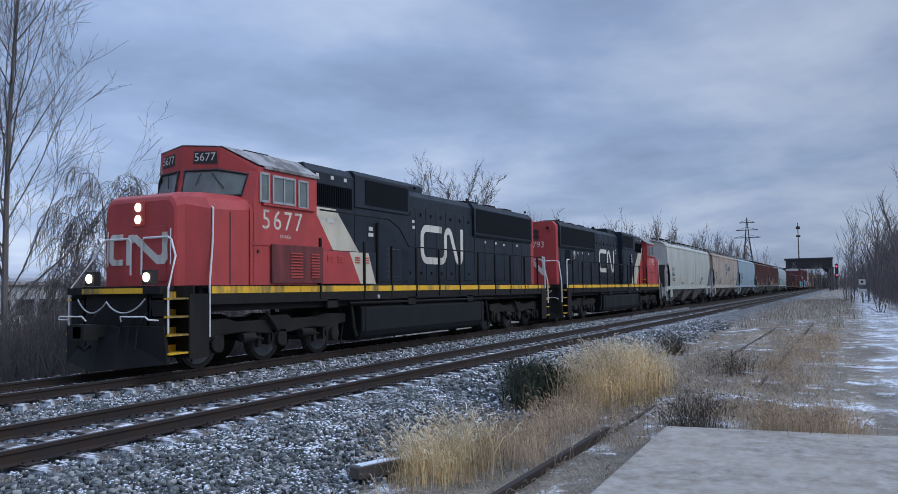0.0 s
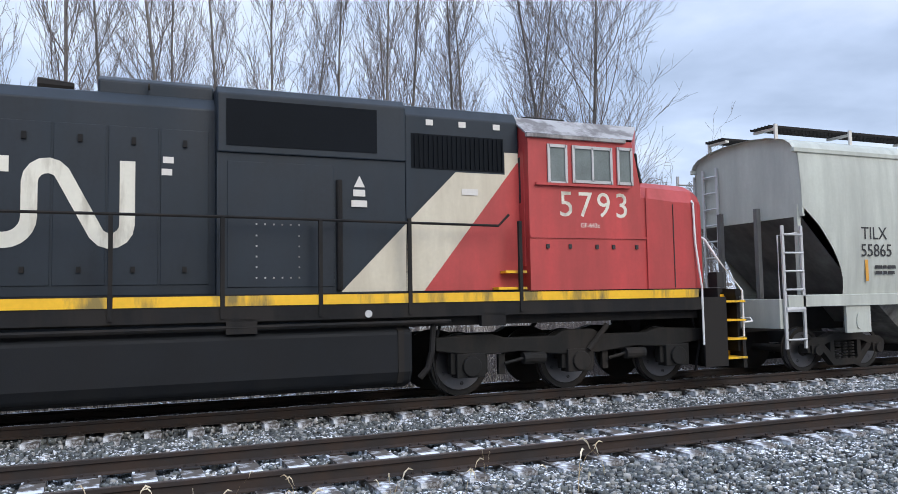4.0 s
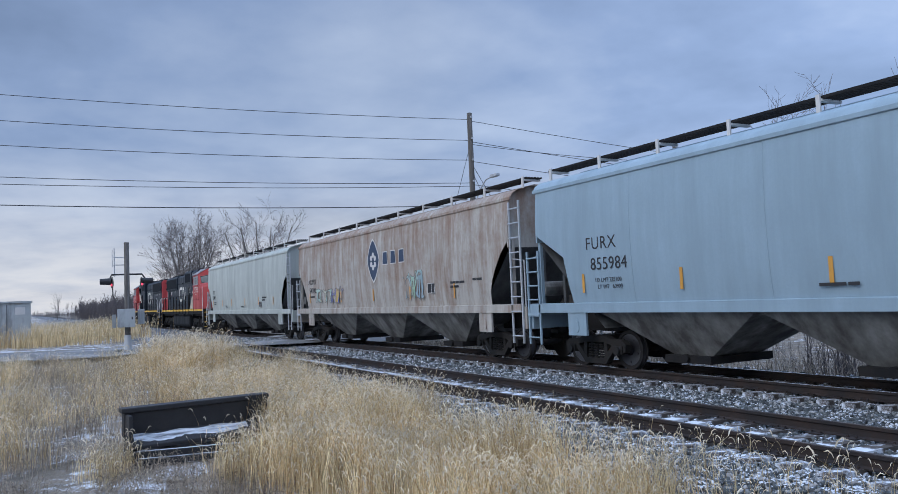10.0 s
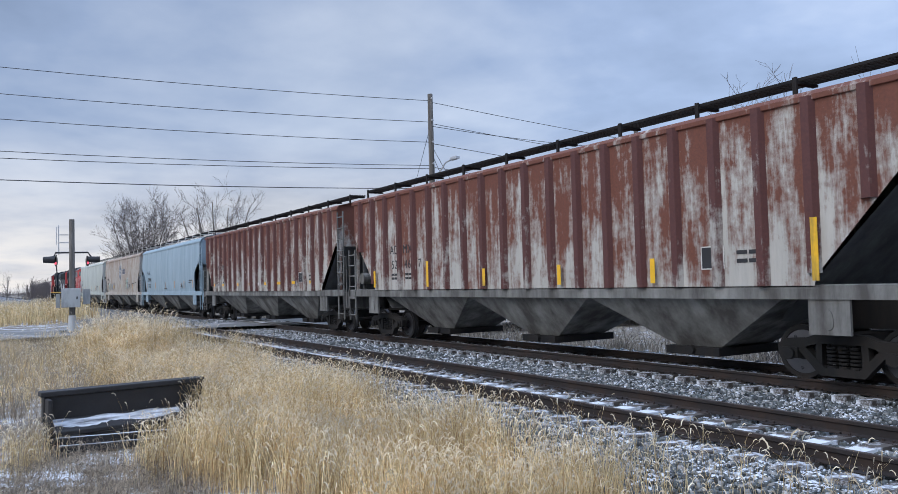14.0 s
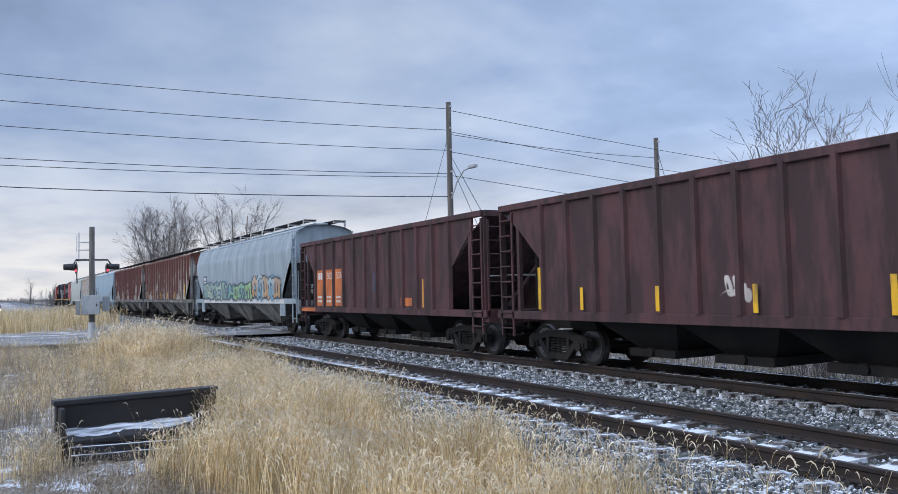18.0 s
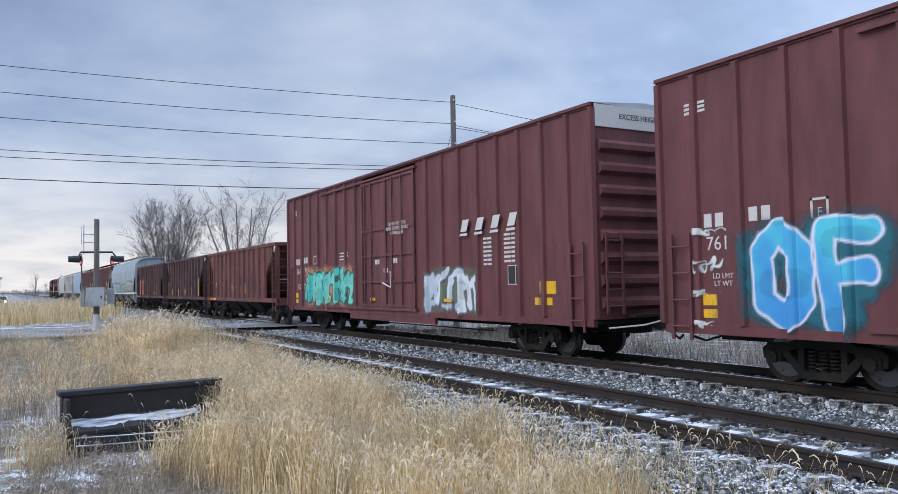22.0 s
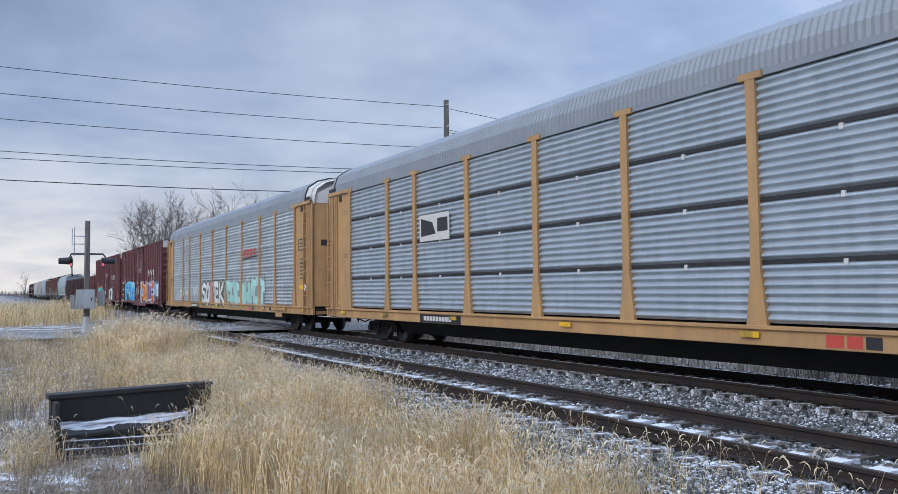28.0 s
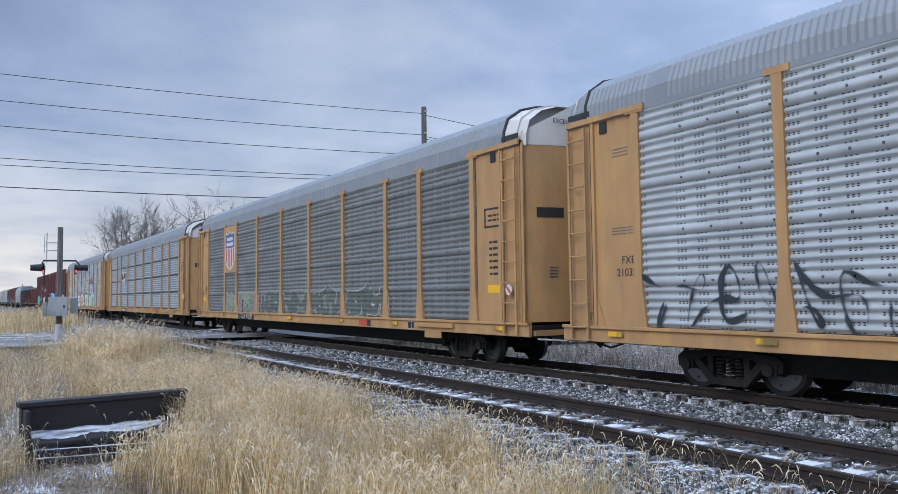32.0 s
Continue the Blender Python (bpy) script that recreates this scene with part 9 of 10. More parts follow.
def build_trees():
    tall = [branchy(100 + k, 16.5, 0.62, 3, (30, 8, 5), 0.085, up=1.5, base=0.16, slim=0.50, thin=0.0058, inner=1.15) for k in range(4)]
    rng = random.Random(4)
    row = "tall slender leafless tree in a row behind the line"
    x = -11.0
    k = 0
    while x < 16.5:
        plant(tall[k % 4], x + rng.uniform(-0.5, 0.5), 25.5 + rng.uniform(-1.5, 2.2) + max(0, x) * 0.05, -0.9, rng.uniform(0, 360), rng.uniform(0.88, 1.12), row, "row of bare trees")
        if rng.random() < 0.4:
            plant(tall[(k + 2) % 4], x + rng.uniform(0.2, 1.4), 30 + rng.uniform(-1.5, 2.5), -0.9, rng.uniform(0, 360), rng.uniform(0.85, 1.1), row, "row of bare trees")
        x += 1.75
        k += 1
    plant(branchy(120, 14.5, 0.80, 4, (28, 8, 5, 3), 0.12, up=1.2, base=0.12, slim=1.02, thin=0.0055, inner=1.1), 15.9, 24.0, -0.9, 40, 1.0, "broad leafless tree with fine twigs at the row's end")
    plant(branchy(140, 6.6, 0.9, 3, (34, 12, 9), 0.07, up=-0.4, droop=2.6, base=0.25, slim=0.95, thin=0.007, inner=1.2), 18.6, 22.6, -0.9, 10, 1.05, "small leafless tree with drooping twigs")
    plant(branchy(141, 6.8, 0.8, 3, (9, 6, 5), 0.09, up=0.9, base=0.3), 25.5, 28.6, -0.9, 0, 1.0, "thin leafless young tree")
    # single trees further off
    fan = branchy(160, 7.8, 0.85, 3, (9, 7, 5), 0.075, up=0.9, base=0.30, slim=0.72, fork=8, fan=0.28, thin=0.0072, inner=1.0)
    plant(fan, 70, 35.5, -0.8, 0, 1.80, "fan-shaped leafless tree behind the train")
    plant(branchy(161, 8.2, 0.9, 3, (13, 9, 6), 0.08, up=0.7, base=0.20, slim=0.78, fork=11, fan=0.35, thin=0.0070, inner=1.0), -118, 21.0, -0.8, 60, 1.74, "round-crowned leafless tree beyond the road")
    plant(branchy(162, 7.6, 0.95, 3, (9, 6, 4), 0.09, up=0.6, base=0.25, slim=0.80, fork=7, fan=0.36, thin=0.0072, inner=1.0), -84, 22.2, -0.8, 200, 1.62, "spreading leafless tree beyond the road")
    plant(branchy(163, 9.9, 0.9, 3, (10, 6, 4), 0.10, up=0.9, base=0.3, fork=3, thin=0.009), -20.4, 29.5, -0.9, 30, 0.92, "open leafless tree behind the train")
    plant(branchy(164, 9.4, 0.9, 3, (10, 6, 4), 0.09, up=0.9, base=0.3, fork=3, thin=0.009), -18.0, 31.0, -0.9, 90, 0.85, "open leafless tree behind the train")
    plant(branchy(165, 8.0, 0.9, 3, (9, 6, 4), 0.14, up=0.6, base=0.3, fork=2), -236, 7.5, -0.6, 0, 0.95, "small bare tree far across the field")


build_trees()


def woods(name, seed, spots, label, size, thick=1.0):
    """Far leafless woods: many thin stems with a few branches, one object."""
    rng = random.Random(seed)
    base = []
    for k in range(5):
        mb = MB()
        for j in range(3):
            p = Vector((rng.gauss(0, 0.5), rng.gauss(0, 0.5), -0.3))
            h = rng.uniform(0.7, 1.05)
            pts = [p]
            for i in range(4):
                pts.append(pts[-1] + Vector((rng.gauss(0, 0.035), rng.gauss(0, 0.035), 0.25 * h)))
            pts = [Vector((q.x, q.y, q.z)) for q in pts]
            mb.tube(pts, 0.0095 * thick, 3, 0.003 * thick)
            for b in range(16):
                t = rng.uniform(0.25, 1.0)
                i = min(3, int(t * 4))
                q = pts[i].lerp(pts[i + 1], t * 4 - i)
                a = rng.uniform(0, 6.28)
                ln = rng.uniform(0.14, 0.34) * (1.2 - 0.6 * t)
                e = q + Vector((math.cos(a) * ln * 0.7, math.sin(a) * ln * 0.7, ln * 0.9))
                mb.tube([q, q.lerp(e, 0.5) + Vector((0, 0, -0.01)), e], 0.0038 * thick, 3, 0.0015 * thick)
                for c in range(2):
                    e2 = e.lerp(q, rng.uniform(0.2, 0.7))
                    mb.tube([e2, e2 + Vector((rng.gauss(0, 0.06), rng.gauss(0, 0.06), rng.uniform(0.03, 0.13)))], 0.0024 * thick, 3, 0.001 * thick)
        base.append((np.array(mb.v), mb.f))
    v, f, o = [], [], 0
    for x, y, z in spots:
        bv, bf = base[rng.randrange(5)]
        s = size * rng.uniform(0.65, 1.2)
        a = rng.uniform(0, 6.28)
        c, w = math.cos(a), math.sin(a)
        q = bv * np.array((s * 0.5, s * 0.5, s))
        q = np.stack([q[:, 0] * c - q[:, 1] * w + x, q[:, 0] * w + q[:, 1] * c + y, q[:, 2] + z], -1)
        v.extend(q.tolist())
        f.extend([tuple(i + o for i in t) for t in bf])
        o += len(bv)
    me = bpy.data.meshes.new(name)
    me.from_pydata(v, [], f)
    me.materials.append(M["farwood"])
    return tagged(new(name, me), label, "woods", kind="stuff")


def build_woods():
    rng = random.Random(77)
    U = rng.uniform
    woods("far_woods", 1, [(U(55, 330), U(22, 44), -0.9) for k in range(330)], "leafless thicket behind the far end of the train", 9.0, 1.6)
    woods("far_woods", 2, [(60 + 280 * rng.random() ** 1.4, -4.8 - abs(rng.gauss(0, 6)) - 0.01 * k, -0.5) for k in range(300)], "leafless woods beside the lane", 9.5, 1.5)
    woods("far_woods", 3, [(U(40, 75), U(-15, -7), -0.4) for k in range(60)], "leafless saplings beside the lane", 8.0, 1.1)
    woods("far_woods", 10, [(U(80, 150), U(-13, -4.6), -0.5) for k in range(120)], "tall leafless trees beside the lane", 13.5, 0.9)
    woods("far_woods", 11, [(U(78, 165), U(18, 28), -0.8) for k in range(230)], "leafless trees close behind the train", 10.5, 1.1)
    woods("far_woods", 4, [(-150 - 270 * rng.random() ** 1.3, 21 + abs(rng.gauss(0, 12)), -0.6) for k in range(420)], "low leafless woods beyond the crossing", 9.0, 2.4)
    woods("brush", 17, [(U(-150, -92), U(17.5, 27), -0.7) for k in range(330)], "dense leafless thicket beyond the crossing", 5.4, 1.6)
    woods("far_woods", 5, [(U(-900, -500), U(-330, 40), -0.6) for k in range(620)], "low tree line on the horizon", 5.0, 3.0)
    woods("brush", 6, [(U(-14, 14), U(18.0, 24), -0.9) for k in range(300)], "low bare brush behind the line", 2.4, 1.6)
    woods("brush", 16, [(U(13, 31), U(18.0, 25), -0.9) for k in range(330)], "dense dark brush behind the line", 3.0, 1.7)
    woods("brush", 7, [(U(-40, -14), U(19, 27), -0.9) for k in range(60)], "low bare brush behind the line", 1.5)
    woods("far_woods", 8, [(U(22, 70), U(40, 60), -0.9) for k in range(50)], "leafless thicket before the shed", 4.0)
    woods("far_woods", 9, [(U(250, 520), U(-14, 30), -0.5) for k in range(160)], "leafless woods past the bridge", 10, 2.5)


build_woods()


# ---- structures along the line ----
def build_bench():
    """Old tarred bench-like stack: a heavy back timber, a snowy plank, two front rails."""
    b = thing("timber_stack", "old black tarred timbers stacked like a bench, dusted with snow", "timber stack", at=pose(-12.80, 2.25, -0.60, 0, 0, 276) @ Matrix.Diagonal((0.96, 1, 1, 1)))
    part("back_timber", MB().prism([(-0.34, 0.52), (-0.20, 0.50), (-0.16, 0.90), (-0.34, 0.92)], "x", -1.22, 1.20), M["creosote"], b, bevel=0.015)
    part("top_flange", MB().box(-1.24, 1.24, -0.38, -0.13, 0.90, 0.975), M["creosote"], b, bevel=0.012)
    part("end_cap", MB().box(1.12, 1.18, -0.30, 0.08, 0.16, 0.88), M["creosote"], b, bevel=0.015)
    part("seat_plank", MB().prism([(-0.22, 0.52), (0.12, 0.36), (0.12, 0.42), (-0.22, 0.58)], "x", -1.2, 1.12), M["creosote"], b, bevel=0.01)
    rng = random.Random(12)
    def dust(x0, x1, y0, y1, z, slope, tilt=0.0):
        # thin snow with a ragged edge, thicker towards one end
        n = 26
        lo = [(x0 + (x1 - x0) * k / n, y0 + (0.10 + 0.08 * math.sin(k * 0.7)) * (y1 - y0)) for k in range(n + 1)]
        hi = [(x0 + (x1 - x0) * k / n, y1 - (0.32 + 0.12 * math.sin(k * 0.5 + 1) + rng.uniform(-0.06, 0.06)) * (y1 - y0)) for k in range(n + 1)]
        f = lambda x, y: z + slope * (y - y0) + tilt * x
        return MB().sheet([[(x, y, f(x, y) + 0.006) for x, y in lo], [(x, (y + y2) / 2, f(x, (y + y2) / 2) + 0.012) for (x, y), (_, y2) in zip(lo, hi)], [(x, y, f(x, y) + 0.004) for x, y in hi]])
    part("snow_layer", dust(-0.80, 1.08, -0.19, 0.12, 0.562, -0.47), M["frost"], b, "thin snow lying on the plank")
    for k, yy in enumerate((0.24, 0.38)):
        z = 0.30 - 0.09 * k
        r = part("front_rail", MB().add([(x, yy + dy, z + 0.05 * x + dz) for x in (-1.42 + 0.1 * k, 1.15) for dy, dz in ((-0.05, -0.09), (0.05, -0.09), (0.05, 0.0), (-0.05, 0.0))],
                 [(0, 1, 2, 3), (7, 6, 5, 4), (0, 4, 5, 1), (1, 5, 6, 2), (2, 6, 7, 3), (3, 7, 4, 0)]), M["creosote"], b)
        part("snow_layer", dust(-1.35 + 0.1 * k, 1.1, yy - 0.045, yy + 0.045, z, 0, 0.05), M["frost"], b, "thin snow on the rail")
    for xx in (-1.1, -0.35, 0.5, 1.05):
        part("bearer", MB().box(xx - 0.09, xx + 0.09, -0.34, 0.40, 0.0, 0.12).box(xx - 0.08, xx + 0.08, -0.34, -0.20, 0.12, 0.55), M["creosote"], b)
    part("bottom_timber", MB().box(-1.2, 1.12, -0.1, 0.10, 0.12, 0.34), M["creosote"], b)


build_bench()


def crossing_signal():
    s = thing("crossing_signal", "grey railway crossing signal post with red lamps and a relay box", "crossing signal", at=pose(-42.0, 4.30, -0.20, 0, 0.6, -8) @ Matrix.Diagonal((0.93, 0.93, 0.95, 1)))
    part("post", MB().cyl((0, 0, 2.9), 0.15, 5.8, "z", 12, 0.13), M["pole"], s)
    part("concrete_foot", MB().box(-0.30, 0.30, -0.30, 0.30, -0.3, 0.12), M["concrete"], s, bevel=0.02)
    part("foot_collar", MB().cyl((0, 0, 0.45), 0.23, 0.9, "z", 12, 0.17), M["alu"], s)
    for a, b in ((-0.4, -0.25), (-0.15, -0.5), (0.35, -0.4), (0.5, 0.2)):
        part("foot_stone", MB().cyl((a, b, 0.02), 0.15, 0.26, "z", 7, 0.09), M["stone"], s)
    box = part("relay_box", MB().box(0.16, 0.58, -0.48, 0.40, 1.32, 2.28), M["cabinet"], s, "pale grey steel relay box", bevel=0.02)
    part("latch", MB().box(0.58, 0.60, 0.22, 0.28, 1.72, 1.86), M["sigblack"], box)
    part("side_box", MB().box(-0.1, 0.3, 0.52, 0.86, 1.45, 2.22), M["cabinet"], s, bevel=0.02)
    part("side_box", MB().box(-0.1, 0.2, -0.75, -0.56, 1.30, 2.0), M["cabinet"], s, bevel=0.02)
    part("cross_arm", MB().tube([(0, -0.86, 3.86), (0, -0.76, 4.10), (0, 0.76, 4.10), (0, 0.92, 3.86)], 0.045, 8).tube([(0, -0.70, 2.9), (0, -0.74, 4.0)], 0.03, 6), M["sigblack"], s)
    for d in (-1, 1):
        disc = part("lamp_disc", MB().cyl((0, 0, 0), 0.27, 0.04, "x", 22), M["pole"], s, "round dull lamp target")
        disc.matrix_basis = pose(-0.02, d * 0.74, 3.66, 0, 0, d * 74)
        part("lamp_hood", MB().cyl((0.04, d * 1.06, 3.74), 0.15, 0.56, "y", 14, 0.19 if d < 0 else 0.15), M["sigblack"], s)
        part("red_lamp", MB().cyl((0.10, d * 0.76, 3.56), 0.065, 0.06, "x", 14), M["redlamp"], s, "lit red lamp")
    part("antenna_bracket", MB().box(-0.03, 0.03, -0.66, 0, 4.98, 5.03).box(-0.03, 0.03, -0.66, 0, 4.58, 4.63), M["alu"], s)
    part("antenna", MB().tube([(0, -0.62, 4.0), (0, -0.62, 5.5)], 0.028).tube([(0, -0.72, 4.5), (0, -0.72, 5.4)], 0.02), M["alu"], s)


crossing_signal()


def relay_cabinet():
    c = thing("relay_cabinet", "grey steel relay cabinet beside the crossing", "cabinet", at=pose(-62, -1.3, -0.3))
    part("body", MB().box(-0.9, 0.9, -1.45, 1.45, 0.15, 3.0), M["cabinet"], c, bevel=0.03)
    part("roof", MB().box(-1.0, 1.0, -1.55, 1.55, 3.0, 3.12), M["cabinet"], c)
    part("plinth", MB().box(-0.95, 0.95, -1.5, 1.5, -0.3, 0.15), M["concrete"], c)
    part("door_seam", MB().box(0.9, 0.915, -0.02, 0.02, 0.3, 2.9), M["sigblack"], c)
    part("notice_plate", MB().box(0.9, 0.92, 0.5, 1.1, 2.2, 2.7), M["faded"], c)


relay_cabinet()


def utility_pole(x, y, top, label, lamp=False):
    p = thing("utility_pole", label, "utility pole", "roadside utility poles", at=pose(x, y, -0.6))
    part("shaft", MB().cyl((0, 0, top / 2), 0.17, top, "z", 12, 0.125), M["pole"], p)
    for k in range(5):
        part("insulator", MB().cyl((0.16, 0, top - 0.25 - k * 1.08), 0.05, 0.16, "x", 8), M["alu"], p)
    if lamp:
        part("lamp_arm", MB().tube([(0.1, 0, 6.9), (0.5, 0.1, 7.7), (1.0, 0.2, 8.2), (1.5, 0.3, 8.3)], 0.035), M["alu"], p)
        part("lamp_head", MB().box(1.35, 1.95, 0.2, 0.42, 8.24, 8.40), M["alu"], p, bevel=0.03)
    return p


def wire(a, b, sag, r=0.014):
    pts = []
    for k in range(15):
        t = k / 14
        p = Vector(a).lerp(Vector(b), t)
        p.z -= 4 * sag * t * (1 - t)
        pts.append(p)
    return MB().tube(pts, r, 4)


def build_lines():
    A = (-33.3, 19.6)
    utility_pole(*A, 11.75, "tall grey wooden utility pole with a street lamp", lamp=True)
    utility_pole(-31.5, 31.8, 10.6, "grey wooden utility pole behind the train")
    utility_pole(-41.5, -24.0, 13.6, "tall grey wooden utility pole beside the road")
    utility_pole(-20.5, 74.0, 8.6, "grey wooden utility pole far down the road")
    hs = ((10.82, 2.0), (9.75, 1.9), (8.74, 1.8), (7.58, 1.4), (7.42, 1.1), (6.44, 1.3))
    for k, (h, up) in enumerate(hs):
        tagged(part("overhead_wire", wire((A[0], A[1], h), (-41.5, -24.0, h + up), 0.55, 0.014 if k != 5 else 0.019), M["wire"], None), "dark overhead wire strung between poles", "wire", "overhead wires")
    for h, e in ((10.75, 5.9), (9.68, 5.0), (8.68, 4.2), (7.5, 3.4)):
        tagged(part("overhead_wire", wire((A[0], A[1], h), (-20.5, 74, e), 0.9), M["wire"], None), "dark overhead wire strung between poles", "wire", "overhead wires")
    tagged(part("overhead_wire", wire((A[0], A[1], 9.55), (-31.5, 31.8, 8.9), 0.15), M["wire"], None), "dark overhead wire strung between poles", "wire", "overhead wires")
    for a, b in (((A[0], A[1], 9.6), (A[0] - 4.5, A[1] - 1, -0.6)), ((A[0], A[1], 8.6), (A[0] + 4.0, A[1] + 3, -0.6)), ((A[0], A[1], 8.2), (A[0] + 3.2, A[1] + 2.2, -0.6)), ((-31.5, 31.8, 9.6), (-29.0, 32.5, -0.8))):
        tagged(part("guy_wire", MB().tube([a, b], 0.014, 4), M["wire"], None), "thin guy wire holding a pole", "wire", "guy wires")


build_lines()


def overbridge():
    """The dark road bridge over the line, with its lit signal."""
    b = thing("overbridge", "dark steel road bridge over the tracks", "bridge", at=pose(322, 1.2, -1.0) @ Matrix.Diagonal((1, 0.86, 0.90, 1)))
    part("girder", MB().box(-4, 4, 4.2, 22.5, 9.7, 13.2), M["bridge"], b)
    part("parapet", MB().box(-4.2, -3.9, 3.8, 23, 12.8, 13.7), M["bridge"], b)
    part("pier", MB().box(-4, 4, 3.9, 5.9, -1, 9.8), M["bridge"], b)
    part("pier", MB().box(-4, 4, 18.0, 26, -1, 9.8), M["bridge"], b)
    for s, y in ((1, 5.9), (-1, 18.0)):
        part("haunch", MB().prism([(y, 9.8), (y + s * 3.0, 9.8), (y, 7.0)], "x", -3.8, 3.8), M["bridge"], b)
    part("deck_edge", MB().box(-5, -4, 3.6, 23.2, 9.2, 9.75), M["bridge"], b)


overbridge()


def line_signal():
    s = thing("line_signal", "tall black railway signal with red lights", "signal", at=pose(300, 3.3, 0))
    part("mast", MB().cyl((0, 0, 4), 0.15, 9.5, "z", 8), M["sigblack"], s)
    part("signal_head", MB().box(-0.3, 0.2, -0.5, 0.5, 3.6, 8.4), M["sigblack"], s)
    for z in (4.6, 7.6):
        part("red_light", MB().cyl((-0.34, 0, z), 0.34, 0.05, "x", 14), M["redlamp"], s, "lit red signal light")


line_signal()


def whistle_post():
    s = thing("line_sign", "small white trackside sign on a post", "sign", at=pose(92, -1.4, -0.4))
    part("post", MB().box(-0.05, 0.05, -0.05, 0.05, 0, 2.4), M["pole"], s)
    part("plate", MB().box(-0.08, -0.05, -0.32, 0.32, 1.9, 2.45), M["faded"], s)
    part("plate", MB().box(-0.08, -0.05, -0.40, 0.40, 1.1, 1.45), M["faded"], s)
    part("sign_bar", MB().box(-0.085, -0.08, -0.1, 0.1, 2.05, 2.3), M["ink"], s)


whistle_post()


def pylon():
    s = thing("transmission_tower", "lattice transmission tower far behind the woods", "pylon", at=pose(330, 35, -1))
    legs = MB()
    H = 29.5
    for a in (-1, 1):
        for b in (-1, 1):
            legs.tube([(a * 3, b * 3, 0), (a * 0.7, b * 0.7, H * 0.72), (0, 0, H)], 0.16, 4)
    part("legs", legs, M["bridge"], s)
    for k in range(8):
        z0, z1 = H * k / 11, H * (k + 1) / 11
        w0, w1 = 3 - 2.3 * min(1, z0 / (H * 0.72)), 3 - 2.3 * min(1, z1 / (H * 0.72))
        part("bracing", MB().tube([(-w0, -w0, z0), (-w1, w1, z1)], 0.08, 3).tube([(-w0, w0, z0), (-w1, -w1, z1)], 0.08, 3).tube([(w0, -w0, z0), (w1, w1, z1)], 0.08, 3).tube([(w0, w0, z0), (w1, -w1, z1)], 0.08, 3), M["bridge"], s)
    for z, w in ((21.5, 5.0), (24.5, 4.0), (27.5, 3.0)):
        part("cross_arm", MB().tube([(0, -w, z), (0, w, z)], 0.14, 4).tube([(0, -w, z), (0, 0, z + 1.2)], 0.08, 3).tube([(0, w, z), (0, 0, z + 1.2)], 0.08, 3), M["bridge"], s)
    t = thing("radio_mast", "slim radio mast far behind the woods", "mast", at=pose(330, 16.5, -1))
    part("mast", MB().cyl((0, 0, 13), 0.3, 27, "z", 6, 0.15), M["bridge"], t)
    part("aerial", MB().box(-0.6, 0.6, -0.7, 0.7, 24, 25).box(-0.5, 0.5, -0.8, 0.8, 21, 21.6), M["bridge"], t)


pylon()


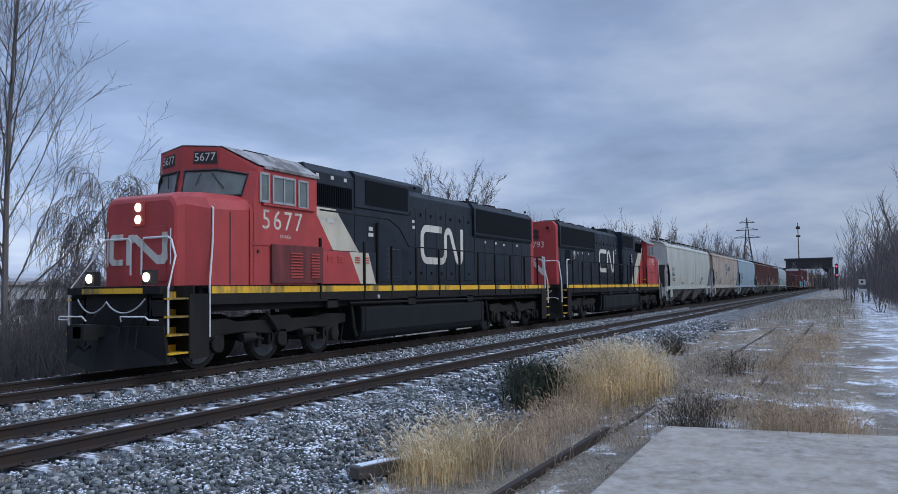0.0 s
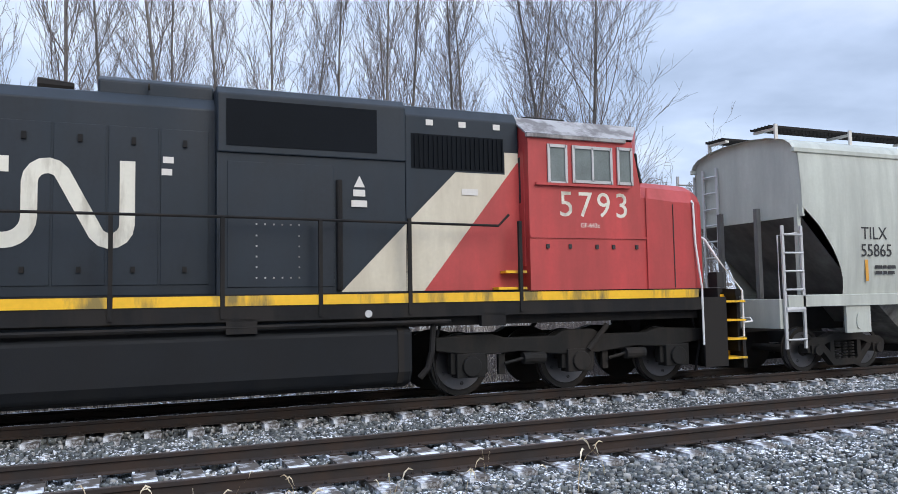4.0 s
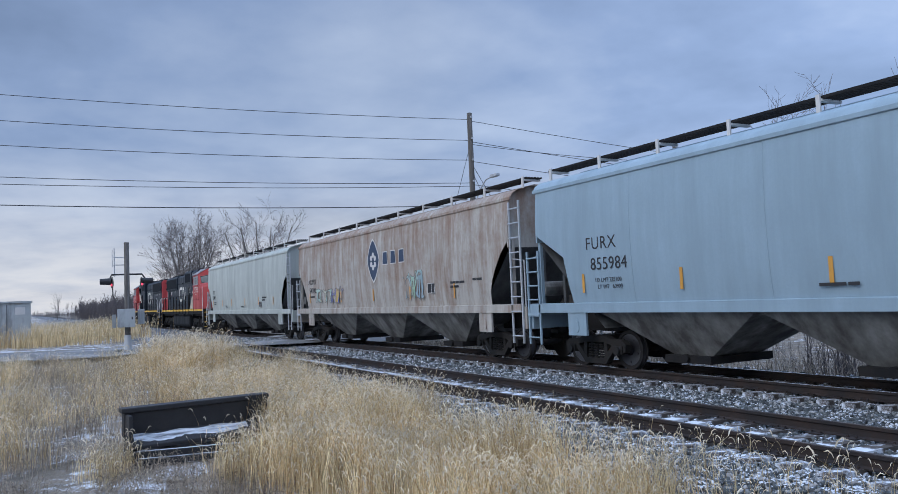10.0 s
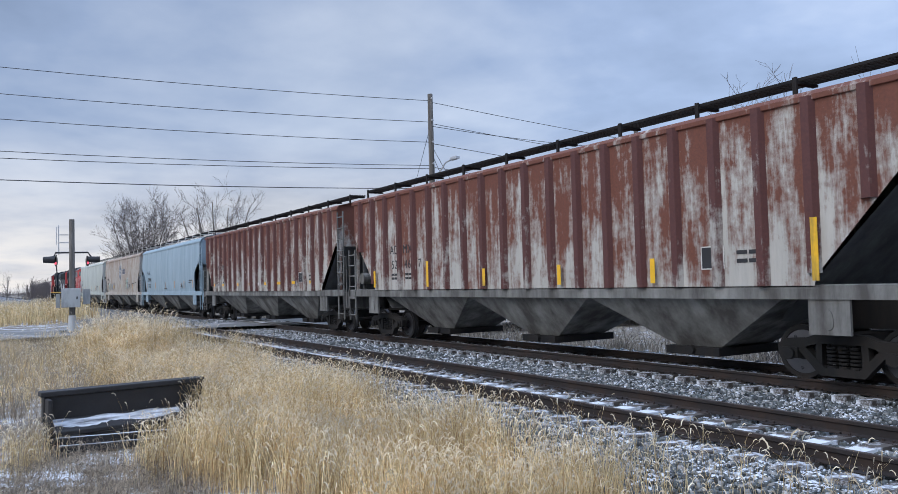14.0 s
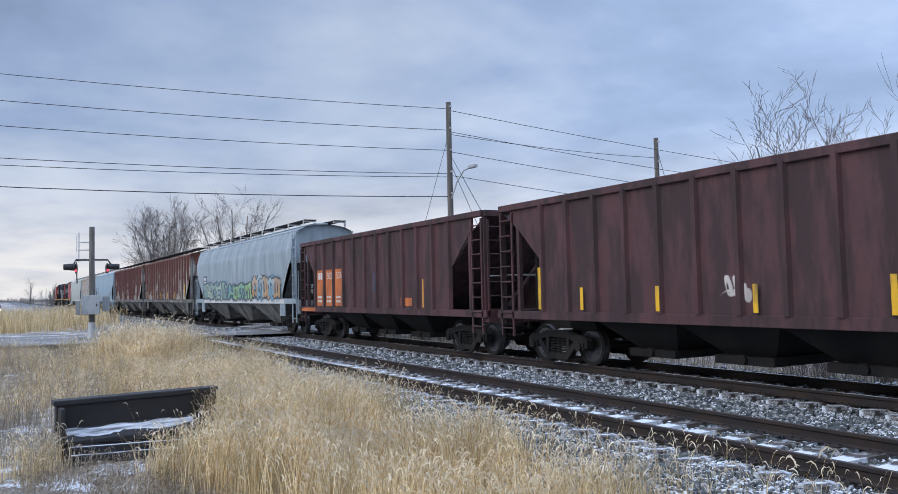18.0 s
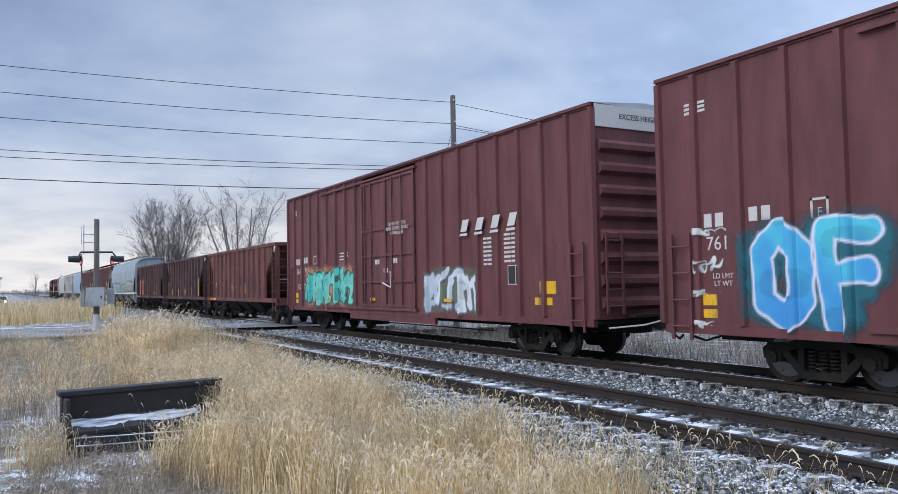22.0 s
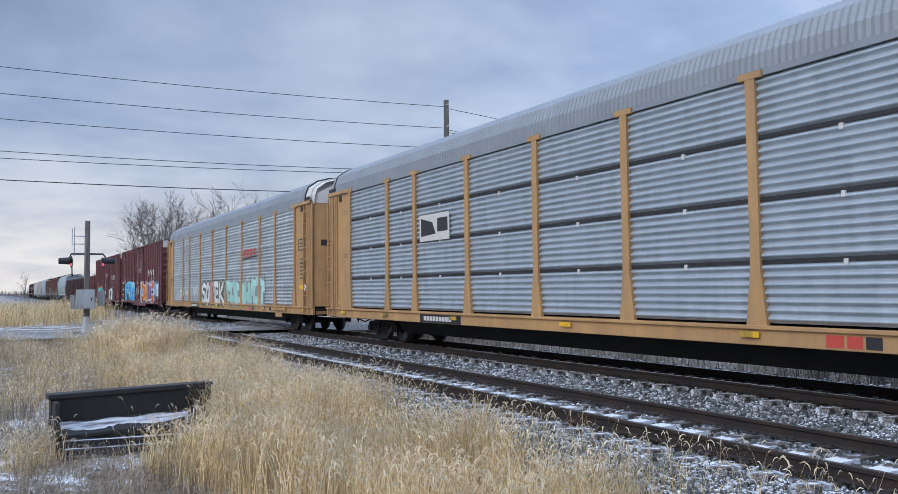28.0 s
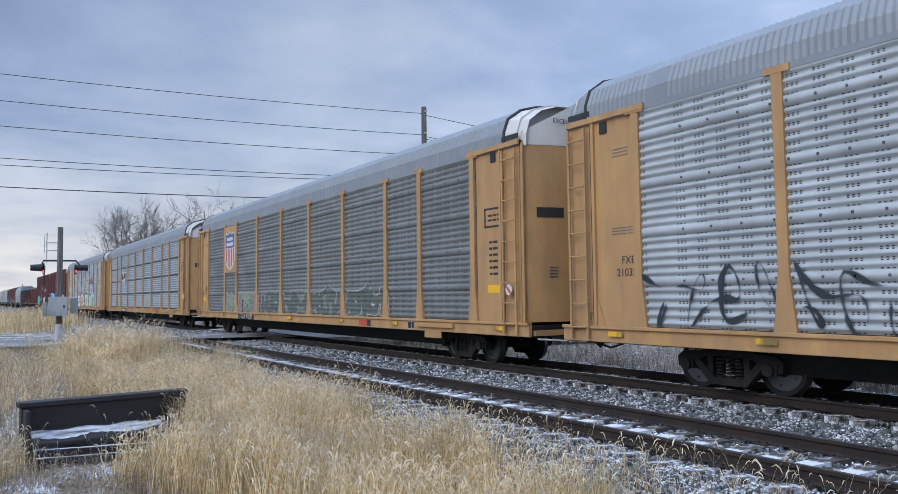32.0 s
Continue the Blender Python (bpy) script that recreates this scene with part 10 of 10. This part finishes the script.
def far_shed():
    s = thing("industrial_shed", "low grey industrial shed behind the brush", "building", at=pose(46, 66, -1.6, 0, 0, 0))
    part("wall", MB().box(-22, 14, 0, 18, 0, 4.2), M["shed"], s)
    part("roof", MB().prism([(-0.5, 4.2), (18.5, 4.2), (18.5, 4.5), (9, 5.0), (-0.5, 4.5)], "x", -22.5, 14.5), M["roofgrey"], s)
    for k in range(14):
        w = part("window", MB().box(-20 + k * 2.3, -18.3 + k * 2.3, -0.05, 0.0, 1.5, 2.9), M["glass"], s)
        part("window_frame", MB().box(-19.2 + k * 2.3, -19.1 + k * 2.3, -0.08, -0.05, 1.5, 2.9), M["frame"], w)


far_shed()


def far_vehicle():
    c = thing("waiting_car", "far dark car with its headlamps on", "car", at=pose(-150, -0.2, -0.5, 0, 0, 4))
    part("body", MB().prism([(-2.2, 0.4), (2.1, 0.4), (2.2, 0.8), (1.2, 1.0), (0.6, 1.5), (-1.2, 1.55), (-2.1, 1.0)], "y", -0.9, 0.9), M["sigblack"], c, bevel=0.08)
    for yy in (-0.65, 0.65):
        part("headlamp", MB().cyl((2.2, yy, 0.75), 0.16, 0.06, "x", 12), M["amberlamp"], c)
    for xx in (-1.4, 1.3):
        for yy in (-0.85, 0.85):
            part("wheel", MB().cyl((xx, yy, 0.33), 0.33, 0.2, "y", 14), M["sigblack"], c)


far_vehicle()


def loose_tie():
    t = thing("loose_tie_end", "snow-dusted broken tie lying on the ballast", "tie", at=pose(7.75, 4.80, -0.50, 4, 3, 150))
    part("timber", MB().box(-0.30, 0.30, -0.11, 0.11, 0.0, 0.14), M["tiefar"], t, bevel=0.015)
    part("snow_layer", MB().box(-0.26, 0.24, -0.08, 0.09, 0.141, 0.152), M["snow"], t)


loose_tie()


# ---- what moves: every car along the line, every wheelset on its car ----
def rolled(t):
    """Metres that the train has run at t seconds: it gathers speed a little early on."""
    gain = 0.0 if t < 5.7 else (0.25 * (t - 5.7) ** 2 if t < 7.7 else t - 6.7)
    return 11.38 * t + 0.805 * gain


def motions():
    times = [0, 1, 2, 3, 4, 4.5, 5, 5.5, 6, 6.5, 7, 7.5] + list(range(8, 33))
    for car, u0, turned in CARS:
        walk(car, [(t, pose(u0 - rolled(t), D1, 0, 0, 0, 180 if turned else 0)) for t in times])
    spin = {}
    for ob, r, at, flip in WHEELS:
        car = ob.parent
        back = any(c == car and turned for c, u0, turned in CARS)
        key = (r, back)
        if key not in spin:
            spin[key] = [(k / FPS, math.degrees(rolled(k / FPS) / r) * (1 if back else -1)) for k in range(32 * FPS + 1)]
        walk(ob, [(t, pose(*at, 0, a, 0)) for t, a in spin[key]])


motions()
